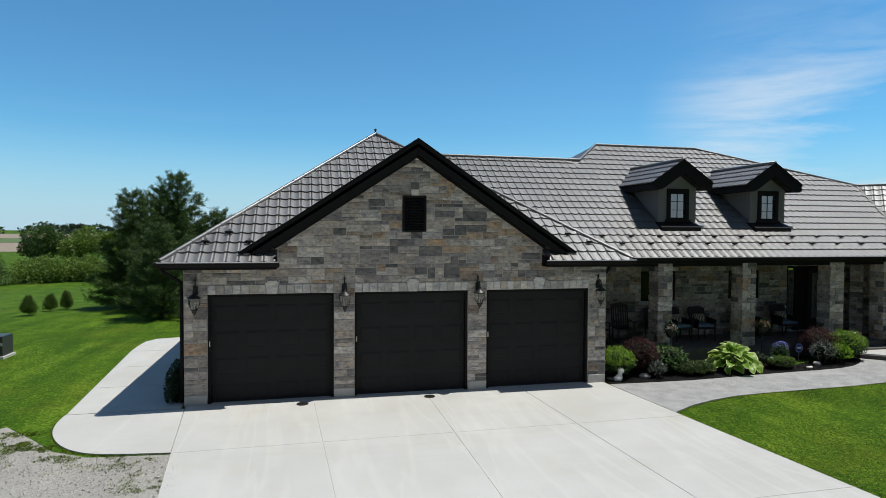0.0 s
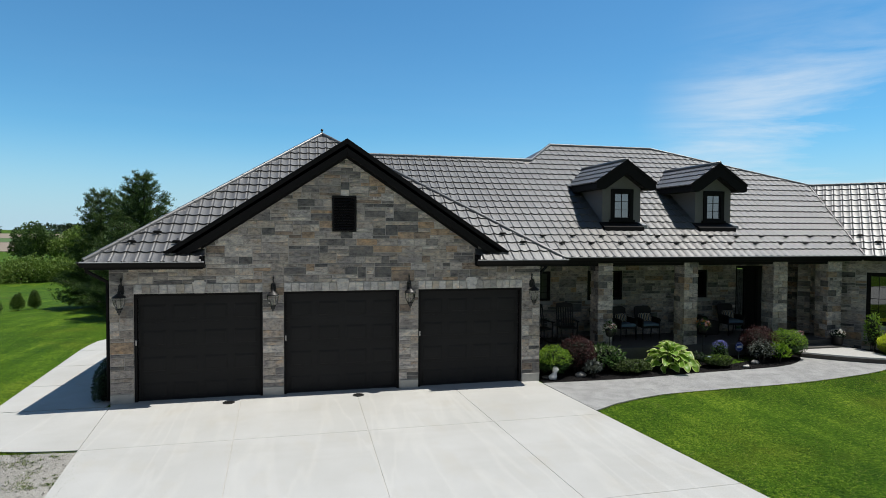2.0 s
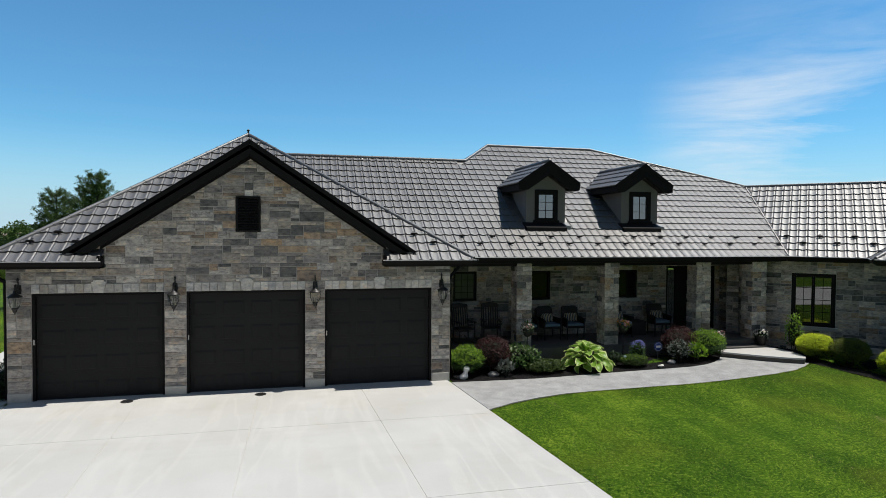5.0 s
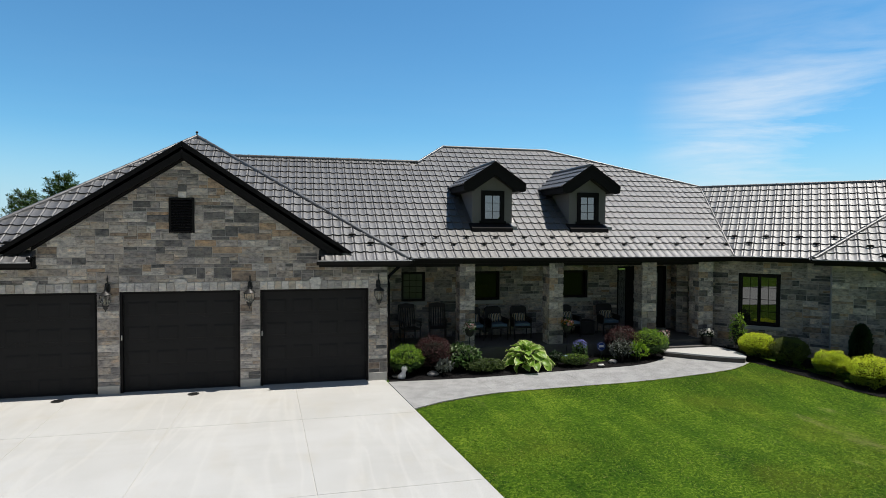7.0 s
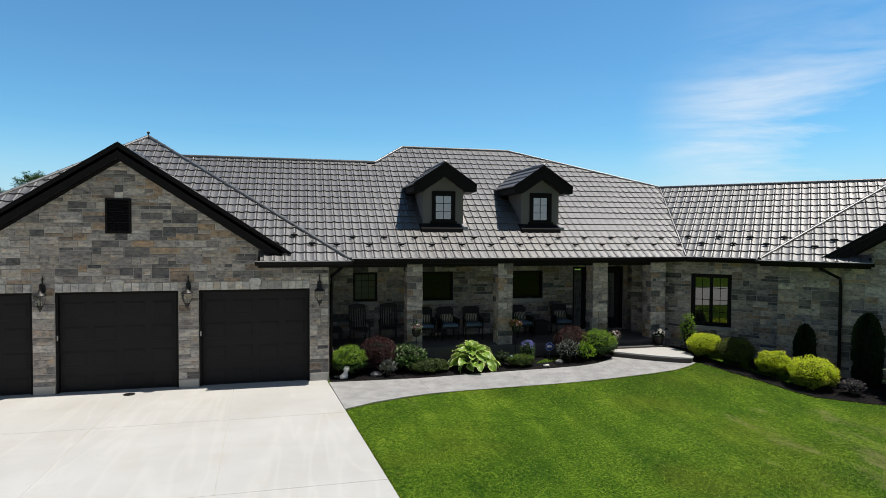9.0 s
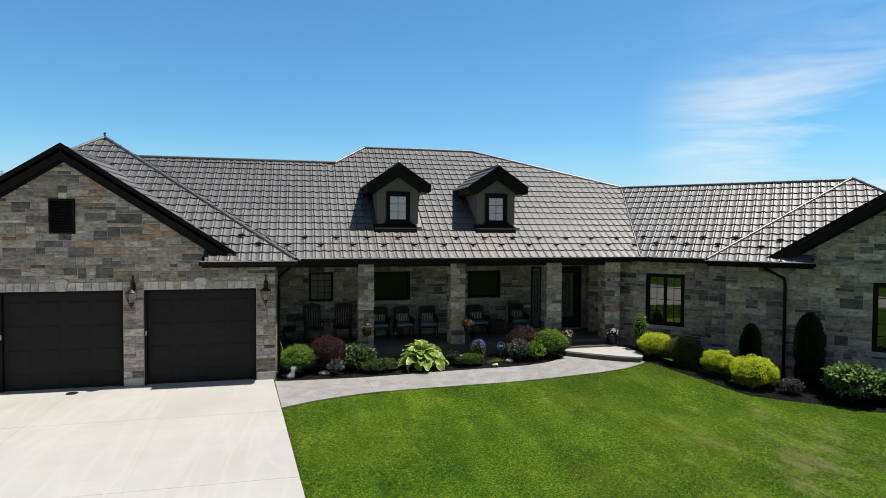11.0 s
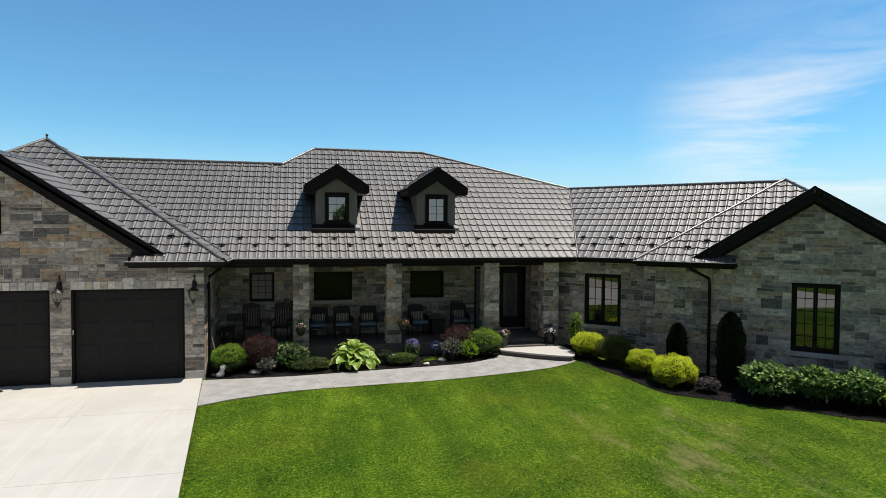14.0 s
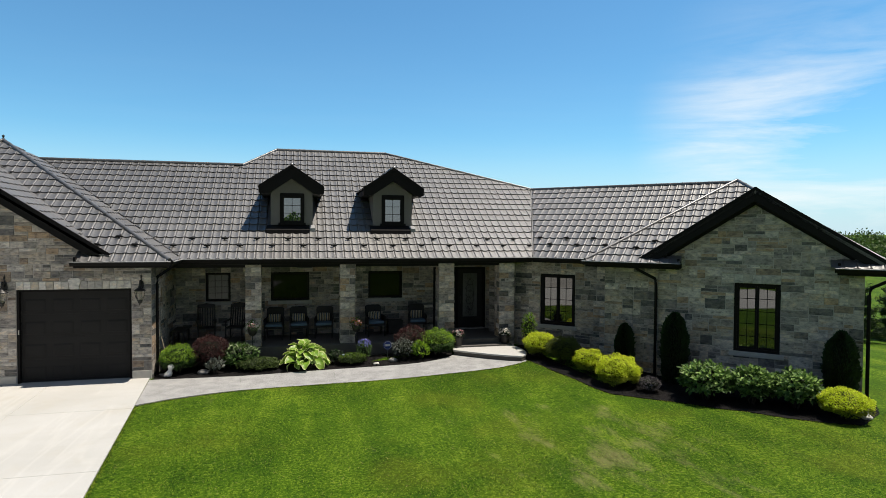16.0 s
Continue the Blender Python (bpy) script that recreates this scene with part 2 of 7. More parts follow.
def worn_concrete(name):
    """Pale concrete slab: soft clouds, tan stains, thin chalky marks and fine sand grain."""
    m, n, l, b = shader(name)
    geo = n.new("ShaderNodeNewGeometry")

    def field(scale, detail, stretch=(1, 1, 1), turn=0.0, warp=0.0):
        mp, t = n.new("ShaderNodeMapping"), n.new("ShaderNodeTexNoise")
        mp.inputs["Scale"].default_value, mp.inputs["Rotation"].default_value = stretch, (0, 0, turn)
        t.inputs["Scale"].default_value, t.inputs["Detail"].default_value, t.inputs["Roughness"].default_value = scale, detail, 0.6
        t.inputs["Distortion"].default_value = warp
        l.new(geo.outputs["Position"], mp.inputs["Vector"])
        l.new(mp.outputs["Vector"], t.inputs["Vector"])
        return t.outputs["Fac"]

    def layer(base, fac, stops, colour, mode="MIX"):
        r, k = ramp(n, stops), n.new("ShaderNodeMixRGB")
        k.blend_type = mode
        l.new(fac, r.inputs["Fac"])
        l.new(r.outputs["Color"], k.inputs["Fac"])
        l.new(base, k.inputs["Color1"])
        k.inputs["Color2"].default_value = (*colour, 1)
        return k.outputs[0]
    cloud = ramp(n, [(0.3, (0.432, 0.428, 0.405)), (0.5, (0.47, 0.467, 0.446)), (0.7, (0.51, 0.508, 0.49))])
    l.new(field(0.45, 5), cloud.inputs["Fac"])
    col = cloud.outputs["Color"]
    k = (0, 0, 0)
    col = layer(col, field(1.3, 6, (1, 0.6, 1), 0.3), [(0.54, k), (0.72, (0.38, 0.38, 0.38))], (0.43, 0.395, 0.325))
    col = layer(col, field(0.8, 3, (1, 0.12, 1), 1.35, 0.4), [(0.47, k), (0.5, (0.24, 0.24, 0.24)), (0.53, k)], (0.60, 0.59, 0.55))
    col = layer(col, field(0.7, 3, (0.15, 1, 1), 0.2, 0.3), [(0.475, k), (0.5, (0.1, 0.1, 0.1)), (0.525, k)], (0.37, 0.345, 0.30))
    col = layer(col, field(45, 3), [(0.35, (0.35, 0.35, 0.35)), (0.55, k)], (0.36, 0.345, 0.31))
    l.new(col, b.inputs["Base Color"])
    b.inputs["Roughness"].default_value, b.inputs["Specular IOR Level"].default_value = 0.86, 0.3
    bp = n.new("ShaderNodeBump")
    bp.inputs["Strength"].default_value, bp.inputs["Distance"].default_value = 0.25, 0.004
    l.new(field(90, 4), bp.inputs["Height"])
    l.new(bp.outputs["Normal"], b.inputs["Normal"])
    return m


CONCRETE = worn_concrete("broom_finished_concrete")


def glass(name, tint, rough=0.0):
    m, n, l, b = shader(name)
    b.inputs["Base Color"].default_value = (*tint, 1)
    b.inputs["Roughness"].default_value = rough
    b.inputs["Transmission Weight"].default_value = 1.0
    b.inputs["IOR"].default_value = 1.5
    return m


GLASS = glass("window_glass", (0.55, 0.58, 0.58))
LAMP_GLASS = glass("lamp_glass", (0.97, 0.97, 0.96), 0.02)
LAMP_GLASS.node_tree.nodes["Principled BSDF"].inputs["IOR"].default_value = 1.3


# ---- mesh tools ----
class Geo:
    """Collects faces of one part; put() makes it an object."""

    def __init__(self, m=None):
        self.v, self.f, self.m = [], [], m or Matrix.Identity(4)

    def face(self, *pts):
        i = len(self.v)
        self.v += [self.m @ Vector(p) for p in pts]
        self.f.append(tuple(range(i, i + len(pts))))
        return self

    def box(self, x0, x1, y0, y1, z0, z1):
        i = len(self.v)
        self.v += [self.m @ Vector((x, y, z)) for z in (z0, z1) for x, y in ((x0, y0), (x1, y0), (x1, y1), (x0, y1))]
        self.f += [tuple(i + k for k in q) for q in ((3, 2, 1, 0), (4, 5, 6, 7), (0, 1, 5, 4), (1, 2, 6, 5), (2, 3, 7, 6), (3, 0, 4, 7))]
        return self

    def prism(self, pts, way):
        """A flat outline pushed along a vector."""
        w = Vector(way)
        pts = [Vector(p) for p in pts]
        i, k = len(self.v), len(pts)
        self.v += [self.m @ p for p in pts] + [self.m @ (p + w) for p in pts]
        self.f.append(tuple(i + j for j in range(k)))
        self.f.append(tuple(i + k + j for j in reversed(range(k))))
        self.f += [(i + j, i + (j + 1) % k, i + k + (j + 1) % k, i + k + j) for j in range(k)]
        return self

    def tube(self, path, r, n=8, caps=True):
        path = [Vector(p) for p in path]
        rings = []
        for j, p in enumerate(path):
            d = (path[min(j + 1, len(path) - 1)] - path[max(j - 1, 0)]).normalized()
            a = d.cross(Vector((0, 0, 1)) if abs(d.z) < 0.9 else Vector((1, 0, 0))).normalized()
            b = d.cross(a)
            rj = r[j] if isinstance(r, (list, tuple)) else r
            rings.append(len(self.v))
            self.v += [self.m @ (p + rj * (math.cos(2 * math.pi * k / n) * a + math.sin(2 * math.pi * k / n) * b)) for k in range(n)]
        for s, t in zip(rings, rings[1:]):
            self.f += [(s + k, s + (k + 1) % n, t + (k + 1) % n, t + k) for k in range(n)]
        if caps:
            self.f += [tuple(rings[0] + k for k in reversed(range(n))), tuple(rings[-1] + k for k in range(n))]
        return self

    def lathe(self, profile, n=16, at=(0, 0, 0)):
        c = Vector(at)
        return self.tube_rings([(c + Vector((0, 0, z)), r) for r, z in profile], n)

    def tube_rings(self, rings, n):
        starts = []
        for c, r in rings:
            starts.append(len(self.v))
            self.v += [self.m @ (c + Vector((r * math.cos(2 * math.pi * k / n), r * math.sin(2 * math.pi * k / n), 0))) for k in range(n)]
        for s, t in zip(starts, starts[1:]):
            self.f += [(s + k, s + (k + 1) % n, t + (k + 1) % n, t + k) for k in range(n)]
        self.f += [tuple(starts[0] + k for k in reversed(range(n))), tuple(starts[-1] + k for k in range(n))]
        return self

    def mesh(self, name, mat, bevel=0.0, smooth=False):
        me = bpy.data.meshes.new(name)
        me.from_pydata(self.v, [], self.f)
        if bevel:
            bm = bmesh.new()
            bm.from_mesh(me)
            bmesh.ops.remove_doubles(bm, verts=bm.verts, dist=1e-5)
            bmesh.ops.recalc_face_normals(bm, faces=bm.faces)
            bmesh.ops.bevel(bm, geom=[e for e in bm.edges if e.calc_face_angle(0) > 0.5], offset=bevel, segments=2, affect="EDGES", profile=0.6)
            bm.to_mesh(me)
            bm.free()
        elif smooth:
            bm = bmesh.new()
            bm.from_mesh(me)
            bmesh.ops.recalc_face_normals(bm, faces=bm.faces)
            bm.to_mesh(me)
            bm.free()
        if mat:
            me.materials.append(mat)
        if smooth:
            me.shade_smooth()
        me.update()
        return me

    def put(self, name, mat, parent=None, label="", bevel=0.0, smooth=False):
        ob = new(name, self.mesh(name, mat, bevel, smooth))
        ob.parent = parent
        return tagged(ob, label) if label else ob


def thing(name, at=(0, 0, 0), label="", category="", group="", kind="", turn=0.0):
    e = new(name)
    e.matrix_basis = pose(*at, 0, 0, turn)
    e.empty_display_size = 0.2
    return tagged(e, label, category, group, kind)


def smooth_step(a, b, x):
    k = min(1.0, max(0.0, (x - a) / (b - a)))
    return k * k * (3 - 2 * k)


WING = Matrix.Translation((22.25, 4.16, 0)) @ Matrix.Rotation(radians(-45), 4, "Z")
FLAT = Matrix.Identity(4)
EAVE = 3.2


# ---- ground ----
def ground_z(x, y):
    back, right = -3.0 * smooth_step(8, 75, y), -2.2 * smooth_step(23, 70, x)
    return (-0.03 + min(back, right) - 0.09 * smooth_step(0, 6, -y) * smooth_step(10, 14, x)
            + 0.17 * smooth_step(10.5, 18, x) * smooth_step(-5, -1, y) * (1 - smooth_step(20.5, 25, x)))


def spread_lines(lo, hi, step, far, grow=1.25):
    out = [lo + i * step for i in range(int((hi - lo) / step) + 1)]
    a, s = lo, step
    while a > -far:
        s *= grow
        a -= s
        out.insert(0, a)
    b, s = out[-1], step
    while b < far:
        s *= grow
        b += s
        out.append(b)
    return out



def lawn_colour(m, by_blade=0.0):
    """Mown lawn: greens in mower's streaks and patches, yellowing and dry tan in places."""
    n, l = m.node_tree.nodes, m.node_tree.links
    geo = n.new("ShaderNodeNewGeometry")

    def field(scale, detail, stretch=(1, 1, 1), turn=0.0, rough=0.5):
        mp, t = n.new("ShaderNodeMapping"), n.new("ShaderNodeTexNoise")
        mp.inputs["Scale"].default_value, mp.inputs["Rotation"].default_value = stretch, (0, 0, turn)
        t.inputs["Scale"].default_value, t.inputs["Detail"].default_value, t.inputs["Roughness"].default_value = scale, detail, rough
        l.new(geo.outputs["Position"], mp.inputs["Vector"])
        l.new(mp.outputs["Vector"], t.inputs["Vector"])
        return t.outputs["Fac"]

    def calc(op, a, b, c=None):
        k = n.new("ShaderNodeMath")
        k.operation = op
        for s, v in zip(k.inputs, (a, b, c)):
            if v is None:
                continue
            if isinstance(v, float):
                s.default_value = v
            else:
                l.new(v, s)
        return k.outputs[0]

    def blend(fac, a, b):
        k = n.new("ShaderNodeMixRGB")
        for s, v in zip(k.inputs, (fac, a, b)):
            if isinstance(v, tuple):
                s.default_value = (*v, 1)
            else:
                l.new(v, s)
        return k.outputs[0]

    def step(v, lo, hi):
        k = n.new("ShaderNodeMapRange")
        k.interpolation_type = "SMOOTHSTEP"
        k.inputs["From Min"].default_value, k.inputs["From Max"].default_value = lo, hi
        l.new(v, k.inputs["Value"])
        return k.outputs["Result"]
    patch, streak, grain = field(0.8, 8, rough=0.68), field(1.2, 6, (1, 0.14, 1), 0.75, 0.62), field(19.0, 6, rough=0.8)
    tone = calc("ADD", calc("MULTIPLY", patch, 0.22), calc("MULTIPLY", streak, 0.24))
    tone = calc("MULTIPLY_ADD", grain, 0.74, calc("SUBTRACT", tone, 0.1))
    if by_blade:
        tone = calc("MULTIPLY_ADD", geo.outputs["Random Per Island"], by_blade, calc("SUBTRACT", tone, by_blade / 2))
    r = ramp(n, [(0.36, (0.010, 0.032, 0.002)), (0.45, (0.026, 0.068, 0.003)), (0.54, (0.060, 0.120, 0.005)), (0.64, (0.20, 0.27, 0.026))])
    l.new(tone, r.inputs["Fac"])
    spot = n.new("ShaderNodeVectorMath")
    spot.operation = "DISTANCE"
    spot.inputs[1].default_value = (19.4, -7.6, -0.1)
    l.new(geo.outputs["Position"], spot.inputs[0])
    near = calc("MULTIPLY_ADD", spot.outputs["Value"], -0.055, 0.19)
    yellow = step(calc("MULTIPLY_ADD", calc("MAXIMUM", near, 0.0), 0.5, field(0.32, 4)), 0.52, 0.70)
    col = blend(calc("MULTIPLY", yellow, 0.26), r.outputs["Color"], (0.145, 0.15, 0.015))
    dry = calc("ADD", field(1.5, 8, (1, 0.4, 1), 0.75, 0.7), calc("MAXIMUM", near, 0.0))
    return blend(calc("MULTIPLY", step(dry, 0.60, 0.84), 0.6), col, (0.25, 0.22, 0.10))


GRASS, g_n, g_l, g_b = shader("lawn_soil")
g_l.new(lawn_colour(GRASS), g_b.inputs["Base Color"])
g_b.inputs["Roughness"].default_value, g_b.inputs["Specular IOR Level"].default_value = 0.95, 0.1
gx, gy = spread_lines(-20, 40, 0.75, 4200), spread_lines(-22, 14, 0.75, 4200)
gr = Geo()
gr.v = [Vector((x, y, ground_z(x, y))) for y in gy for x in gx]
gr.f = [(j * len(gx) + i, j * len(gx) + i + 1, (j + 1) * len(gx) + i + 1, (j + 1) * len(gx) + i) for j in range(len(gy) - 1) for i in range(len(gx) - 1)]
ground = tagged(gr.put("ground", GRASS, smooth=True), "mown green lawn running out into open farmland", "lawn", kind="structure")


def sheet(name, outline, mat, lift, thick, label, category, parent=None, follow=True, z=None):
    """A flat piece of ground cover that lies on the ground."""
    n = len(outline)
    g = Geo()
    top = [Vector((x, y, (ground_z(x, y) if follow else (z or 0.0)) + lift)) for x, y in outline]
    g.prism(top, (0, 0, -thick))
    me = g.mesh(name, mat)
    bm = bmesh.new()
    bm.from_mesh(me)
    bmesh.ops.triangulate(bm, faces=[f for f in bm.faces if len(f.verts) > 4])
    bmesh.ops.recalc_face_normals(bm, faces=bm.faces)
    bm.to_mesh(me)
    bm.free()
    ob = new(name, me)
    ob.parent = parent
    return tagged(ob, label, category, kind="structure") if not parent else ob


def edge_x(y):
    return 9.62 + 0.105 * -y


# concrete drive in slabs with sawn joints
drive = thing("driveway", (0, 0, 0), "pale broom-finished concrete driveway with sawn joints", "driveway", kind="structure")
cols = [lambda y: -0.46 - 0.1 * y if y > -3 else -0.21 - 0.12 * (y + 2.9) * 1.0, lambda y: 2.28 - 0.05 * y, lambda y: 4.92 + 0.0 * y, lambda y: 7.3 - 0.06 * y, edge_x]
rows_y = [0.12, -2.93, -6.6, -10.3, -14.0, -17.7, -21.4, -25.0]
for j in range(len(rows_y) - 1):
    for i in range(4):
        ya, yb, gap = rows_y[j] - (0.004 if j else 0), rows_y[j + 1] + 0.004, 0.005
        q = [(cols[i](yb) + gap, yb), (cols[i + 1](yb) - gap, yb), (cols[i + 1](ya) - gap, ya), (cols[i](ya) + gap, ya)]
        Geo().prism([Vector((x, y, 0.0)) for x, y in q], (0, 0, -0.12)).put("slab", CONCRETE, drive, bevel=0.006)
JOINT = surface("joint", (0.42, 0.40, 0.36), (0.53, 0.51, 0.465), 20)
filler = Geo()
for ya, yb in ((0.1, -2.93), (-2.93, -25.0)):
    filler.prism([Vector((x, y, -0.007)) for x, y in [(cols[0](yb) + 0.05, yb), (edge_x(yb) - 0.05, yb), (edge_x(ya) - 0.05, ya), (cols[0](ya) + 0.05, ya)]], (0, 0, -0.09))
filler.put("joint_filler", JOINT, drive)

side_walk = thing("side_walk", (-1.6, -1, 0), "pale concrete walk with a rounded end beside the garage", "walkway", kind="structure")
arc = [(-2.77, -0.21), (-2.72, -0.8), (-2.56, -1.4), (-2.25, -2.0), (-1.85, -2.45), (-1.4, -2.7), (-0.75, -2.83), (-0.17, -2.9)]


def rounded(pts, n=4):
    """The same line with its corners eased."""
    out = []
    for i in range(len(pts) - 1):
        a, b, c, d = (Vector(pts[min(max(k, 0), len(pts) - 1)]) for k in (i - 1, i, i + 1, i + 2))
        for j in range(n):
            t = j / n
            out.append(tuple(0.5 * (2 * b + (c - a) * t + (2 * a - 5 * b + 4 * c - d) * t * t + (3 * b - a - 3 * c + d) * t ** 3)))
    return out + [pts[-1]]


arc = rounded(arc)
sheet("slab", [(x + 1.6, y + 1) for x, y in [(-0.44, -0.25), (-2.77, -0.21)] + arc[1:]], CONCRETE, 0.0, 0.12, "", "", side_walk, False)
for a, b in ((-0.2, 2.0), (2.0, 4.3), (4.3, 6.6)):
    def xo(y):
        return -2.77 - 0.083 * y
    sheet("slab", [(x + 1.6, y + 1) for x, y in [(-0.53, a + 0.01), (-0.53, b - 0.01), (xo(b), b - 0.01), (xo(a), a + 0.01)]], CONCRETE, 0.0, 0.12, "", "", side_walk, False)
sheet("slab", [(x + 1.6, y + 1) for x, y in [(-0.53, 6.61), (-0.53, 9.15), (-2.3, 9.0), (-3.05, 8.8), (-3.3, 8.3), (-3.34, 7.5), (-3.32, 6.61)]], CONCRETE, 0.0, 0.12, "", "", side_walk, False)

low = [(9.905, -2.68), (10.6, -2.3), (11.35, -2.03), (12.1, -1.85), (12.9, -1.8), (13.7, -1.82), (14.5, -1.86), (15.3, -1.9), (16.0, -1.9), (16.8, -1.85), (17.6, -1.75), (18.4, -1.62), (19.2, -1.42), (19.75, -1.15), (20.2, -0.85)]
high = [(9.66, -0.26), (10.4, -0.3), (11.2, -0.32), (12.0, -0.33), (12.9, -0.35), (13.7, -0.36), (14.5, -0.4), (15.3, -0.44), (16.0, -0.48), (16.6, -0.47), (17.15, -0.35), (17.6, -0.14), (18.0, 0.15), (18.25, 0.45), (20.1, 0.2)]
front_path = thing("front_path", (9.7, -1, 0), "exposed-aggregate concrete path curving to the porch", "path", kind="structure")
for i in range(len(low) - 1):
    q = [low[i], low[i + 1], high[i + 1], high[i]]
    k = 0.004
    if i in (0, 3, 6, 9, 12):
        q = [(low[i][0] + k, low[i][1]), low[i + 1], high[i + 1], (high[i][0] + k, high[i][1])]
    g = Geo(Matrix.Translation((-9.7, 1, 0)))
    g.prism([Vector((x, y, max(0.0, ground_z(x, y) + 0.012) if x > 10.5 else 0.0)) for x, y in q], (0, 0, -0.14))
    g.put("slab", AGGREGATE, front_path)

# beds of dark mulch
bed_front = [(9.72, -0.27)] + high[1:14] + [(18.3, 1.1), (9.72, 1.1)]
bed_wing = [(20.25, -0.8), (20.5, -1.96), (20.82, -2.85), (20.98, -3.5), (21.2, -4.0), (21.68, -4.35), (22.19, -4.71), (22.69, -5.09), (23.11, -5.54), (23.6, -5.9), (24.12, -6.5), (24.78, -6.97), (25.4, -7.25), (26.6, -6.6), (27.6, -5.6), (26.0, -4.0), (23.0, -1.2), (21.0, 1.6), (20.5, 1.2)]


def mulch_bed(name, outline, label):
    """Loose mulch: a lumpy sheet within the outline."""
    xs, ys = [p[0] for p in outline], [p[1] for p in outline]

    def inside(x, y):
        hit = False
        for (x1, y1), (x2, y2) in zip(outline, outline[1:] + outline[:1]):
            if (y1 > y) != (y2 > y) and x < (x2 - x1) * (y - y1) / (y2 - y1) + x1:
                hit = not hit
        return hit
    g = Geo()
    sheet_z = lambda x, y: ground_z(x, y) + 0.035
    base = sheet(name, outline, MULCH, 0.02, 0.1, label, "mulch bed")
    rnd = random.Random(5)
    for _ in range(int((max(xs) - min(xs)) * (max(ys) - min(ys)) * 170)):
        x, y = rnd.uniform(min(xs), max(xs)), rnd.uniform(min(ys), max(ys))
        if inside(x, y):
            a, l, w, z, t = rnd.uniform(0, 6.3), rnd.uniform(0.02, 0.055), rnd.uniform(0.008, 0.02), sheet_z(x, y) + rnd.uniform(-0.015, 0.03), rnd.uniform(-0.03, 0.03)
            c, s = math.cos(a), math.sin(a)
            g.face((x - c * l, y - s * l, z), (x + s * w, y - c * w, z + 0.012), (x + c * l, y + s * l, z + t), (x - s * w, y + c * w, z + 0.012))
    chips = g.put("bark_chip", MULCH, base)
    chips["kind"] = "stuff"
    return base


mulch_bed("mulch_bed", bed_front, "black shredded mulch bed along the porch")
mulch_bed("mulch_bed", bed_wing, "black shredded mulch bed along the angled wing")

# ---- the house ----
house = thing("house", (0, 0, 0), "single-storey stone house with dark metal tile roof and triple garage", "house")
STONES = {}
srnd = random.Random(11)


def stone_mesh(w, h, mat, proud):
    key = (round(w, 2), round(h, 2), mat.name, srnd.randrange(2))
    if key not in STONES:
        r = random.Random(len(STONES))
        w2, h2, c = max(0.02, w / 2 - 0.0065), max(0.02, h / 2 - 0.0065), 0.007
        g = Geo()
        rings = [(w2, h2, 0.05), (w2, h2, -proud + c), (w2 - c, h2 - c, -proud)]
        for a, b, y in rings:
            g.v += [Vector((sx * a + r.uniform(-1, 1) * 0.003, y + r.uniform(-1, 1) * (0.004 if y < 0 else 0), sz * b + r.uniform(-1, 1) * 0.003)) for sx, sz in ((-1, -1), (1, -1), (1, 1), (-1, 1))]
        for k in (0, 4):
            g.f += [(k + i, k + (i + 1) % 4, k + 4 + (i + 1) % 4, k + 4 + i) for i in range(4)]
        g.f += [(8, 9, 10, 11), (3, 2, 1, 0)]
        STONES[key] = g.mesh("stone", mat)
    return STONES[key]


def lay(m, x, z, w, h, parent, mat=None, proud=0.011, name="stone"):
    ob = new(name, stone_mesh(w, h, mat or STONE, proud + srnd.uniform(-0.004, 0.006)))
    ob.parent = parent
    ob.matrix_basis = m @ Matrix.Translation((x + w / 2, 0, z + h / 2))
    return ob


def cuts(a, b, marks, size):
    """Lines from a to b that meet all marks, about size apart."""
    pts = sorted({round(p, 3) for p in [a, b] + [q for q in marks if a < q < b]})
    out = [pts[0]]
    for p, q in zip(pts, pts[1:]):
        k = max(1, round((q - p) / size))
        out += [p + (q - p) * (i + 1) / k for i in range(k)]
    return out


def ashlar(m, x0, x1, z0, z1, holes, parent, top=None, seed=1, module=0.088):
    """Random-coursed stones over a wall face, leaving the holes free."""
    r = random.Random(seed)
    xs = cuts(x0, x1, [v for h in holes for v in h[:2]], module * 1.15)
    zs = cuts(z0, z1, [v for h in holes for v in h[2:]], module)
    nx, nz = len(xs) - 1, len(zs) - 1
    free = np.ones((nz, nx), bool)
    for j in range(nz):
        for i in range(nx):
            cx, cz = (xs[i] + xs[i + 1]) / 2, (zs[j] + zs[j + 1]) / 2
            if any(h[0] < cx < h[1] and h[2] < cz < h[3] for h in holes) or (top and cz > top(cx)):
                free[j, i] = False
    for j in range(nz):
        i = 0
        while i < nx:
            if not free[j, i]:
                i += 1
                continue
            tall = r.choices((1, 2, 3), (0.50, 0.43, 0.07))[0]
            wide = r.choices((2, 3, 4, 5, 6, 7), (0.20, 0.25, 0.24, 0.17, 0.10, 0.04))[0] if tall < 3 else r.randint(4, 6)
            w = 0
            while w < wide and i + w < nx and free[j, i + w]:
                w += 1
            left = 0
            while i + w + left < nx and free[j, i + w + left] and left < 2:
                left += 1
            if left == 1:
                w += 1
            h = 1
            while h < tall and j + h < nz and free[j + h, i:i + w].all():
                h += 1
            free[j:j + h, i:i + w] = False
            lay(m, xs[i], zs[j], xs[i + w] - xs[i], zs[j + h] - zs[j], parent)
            i += w


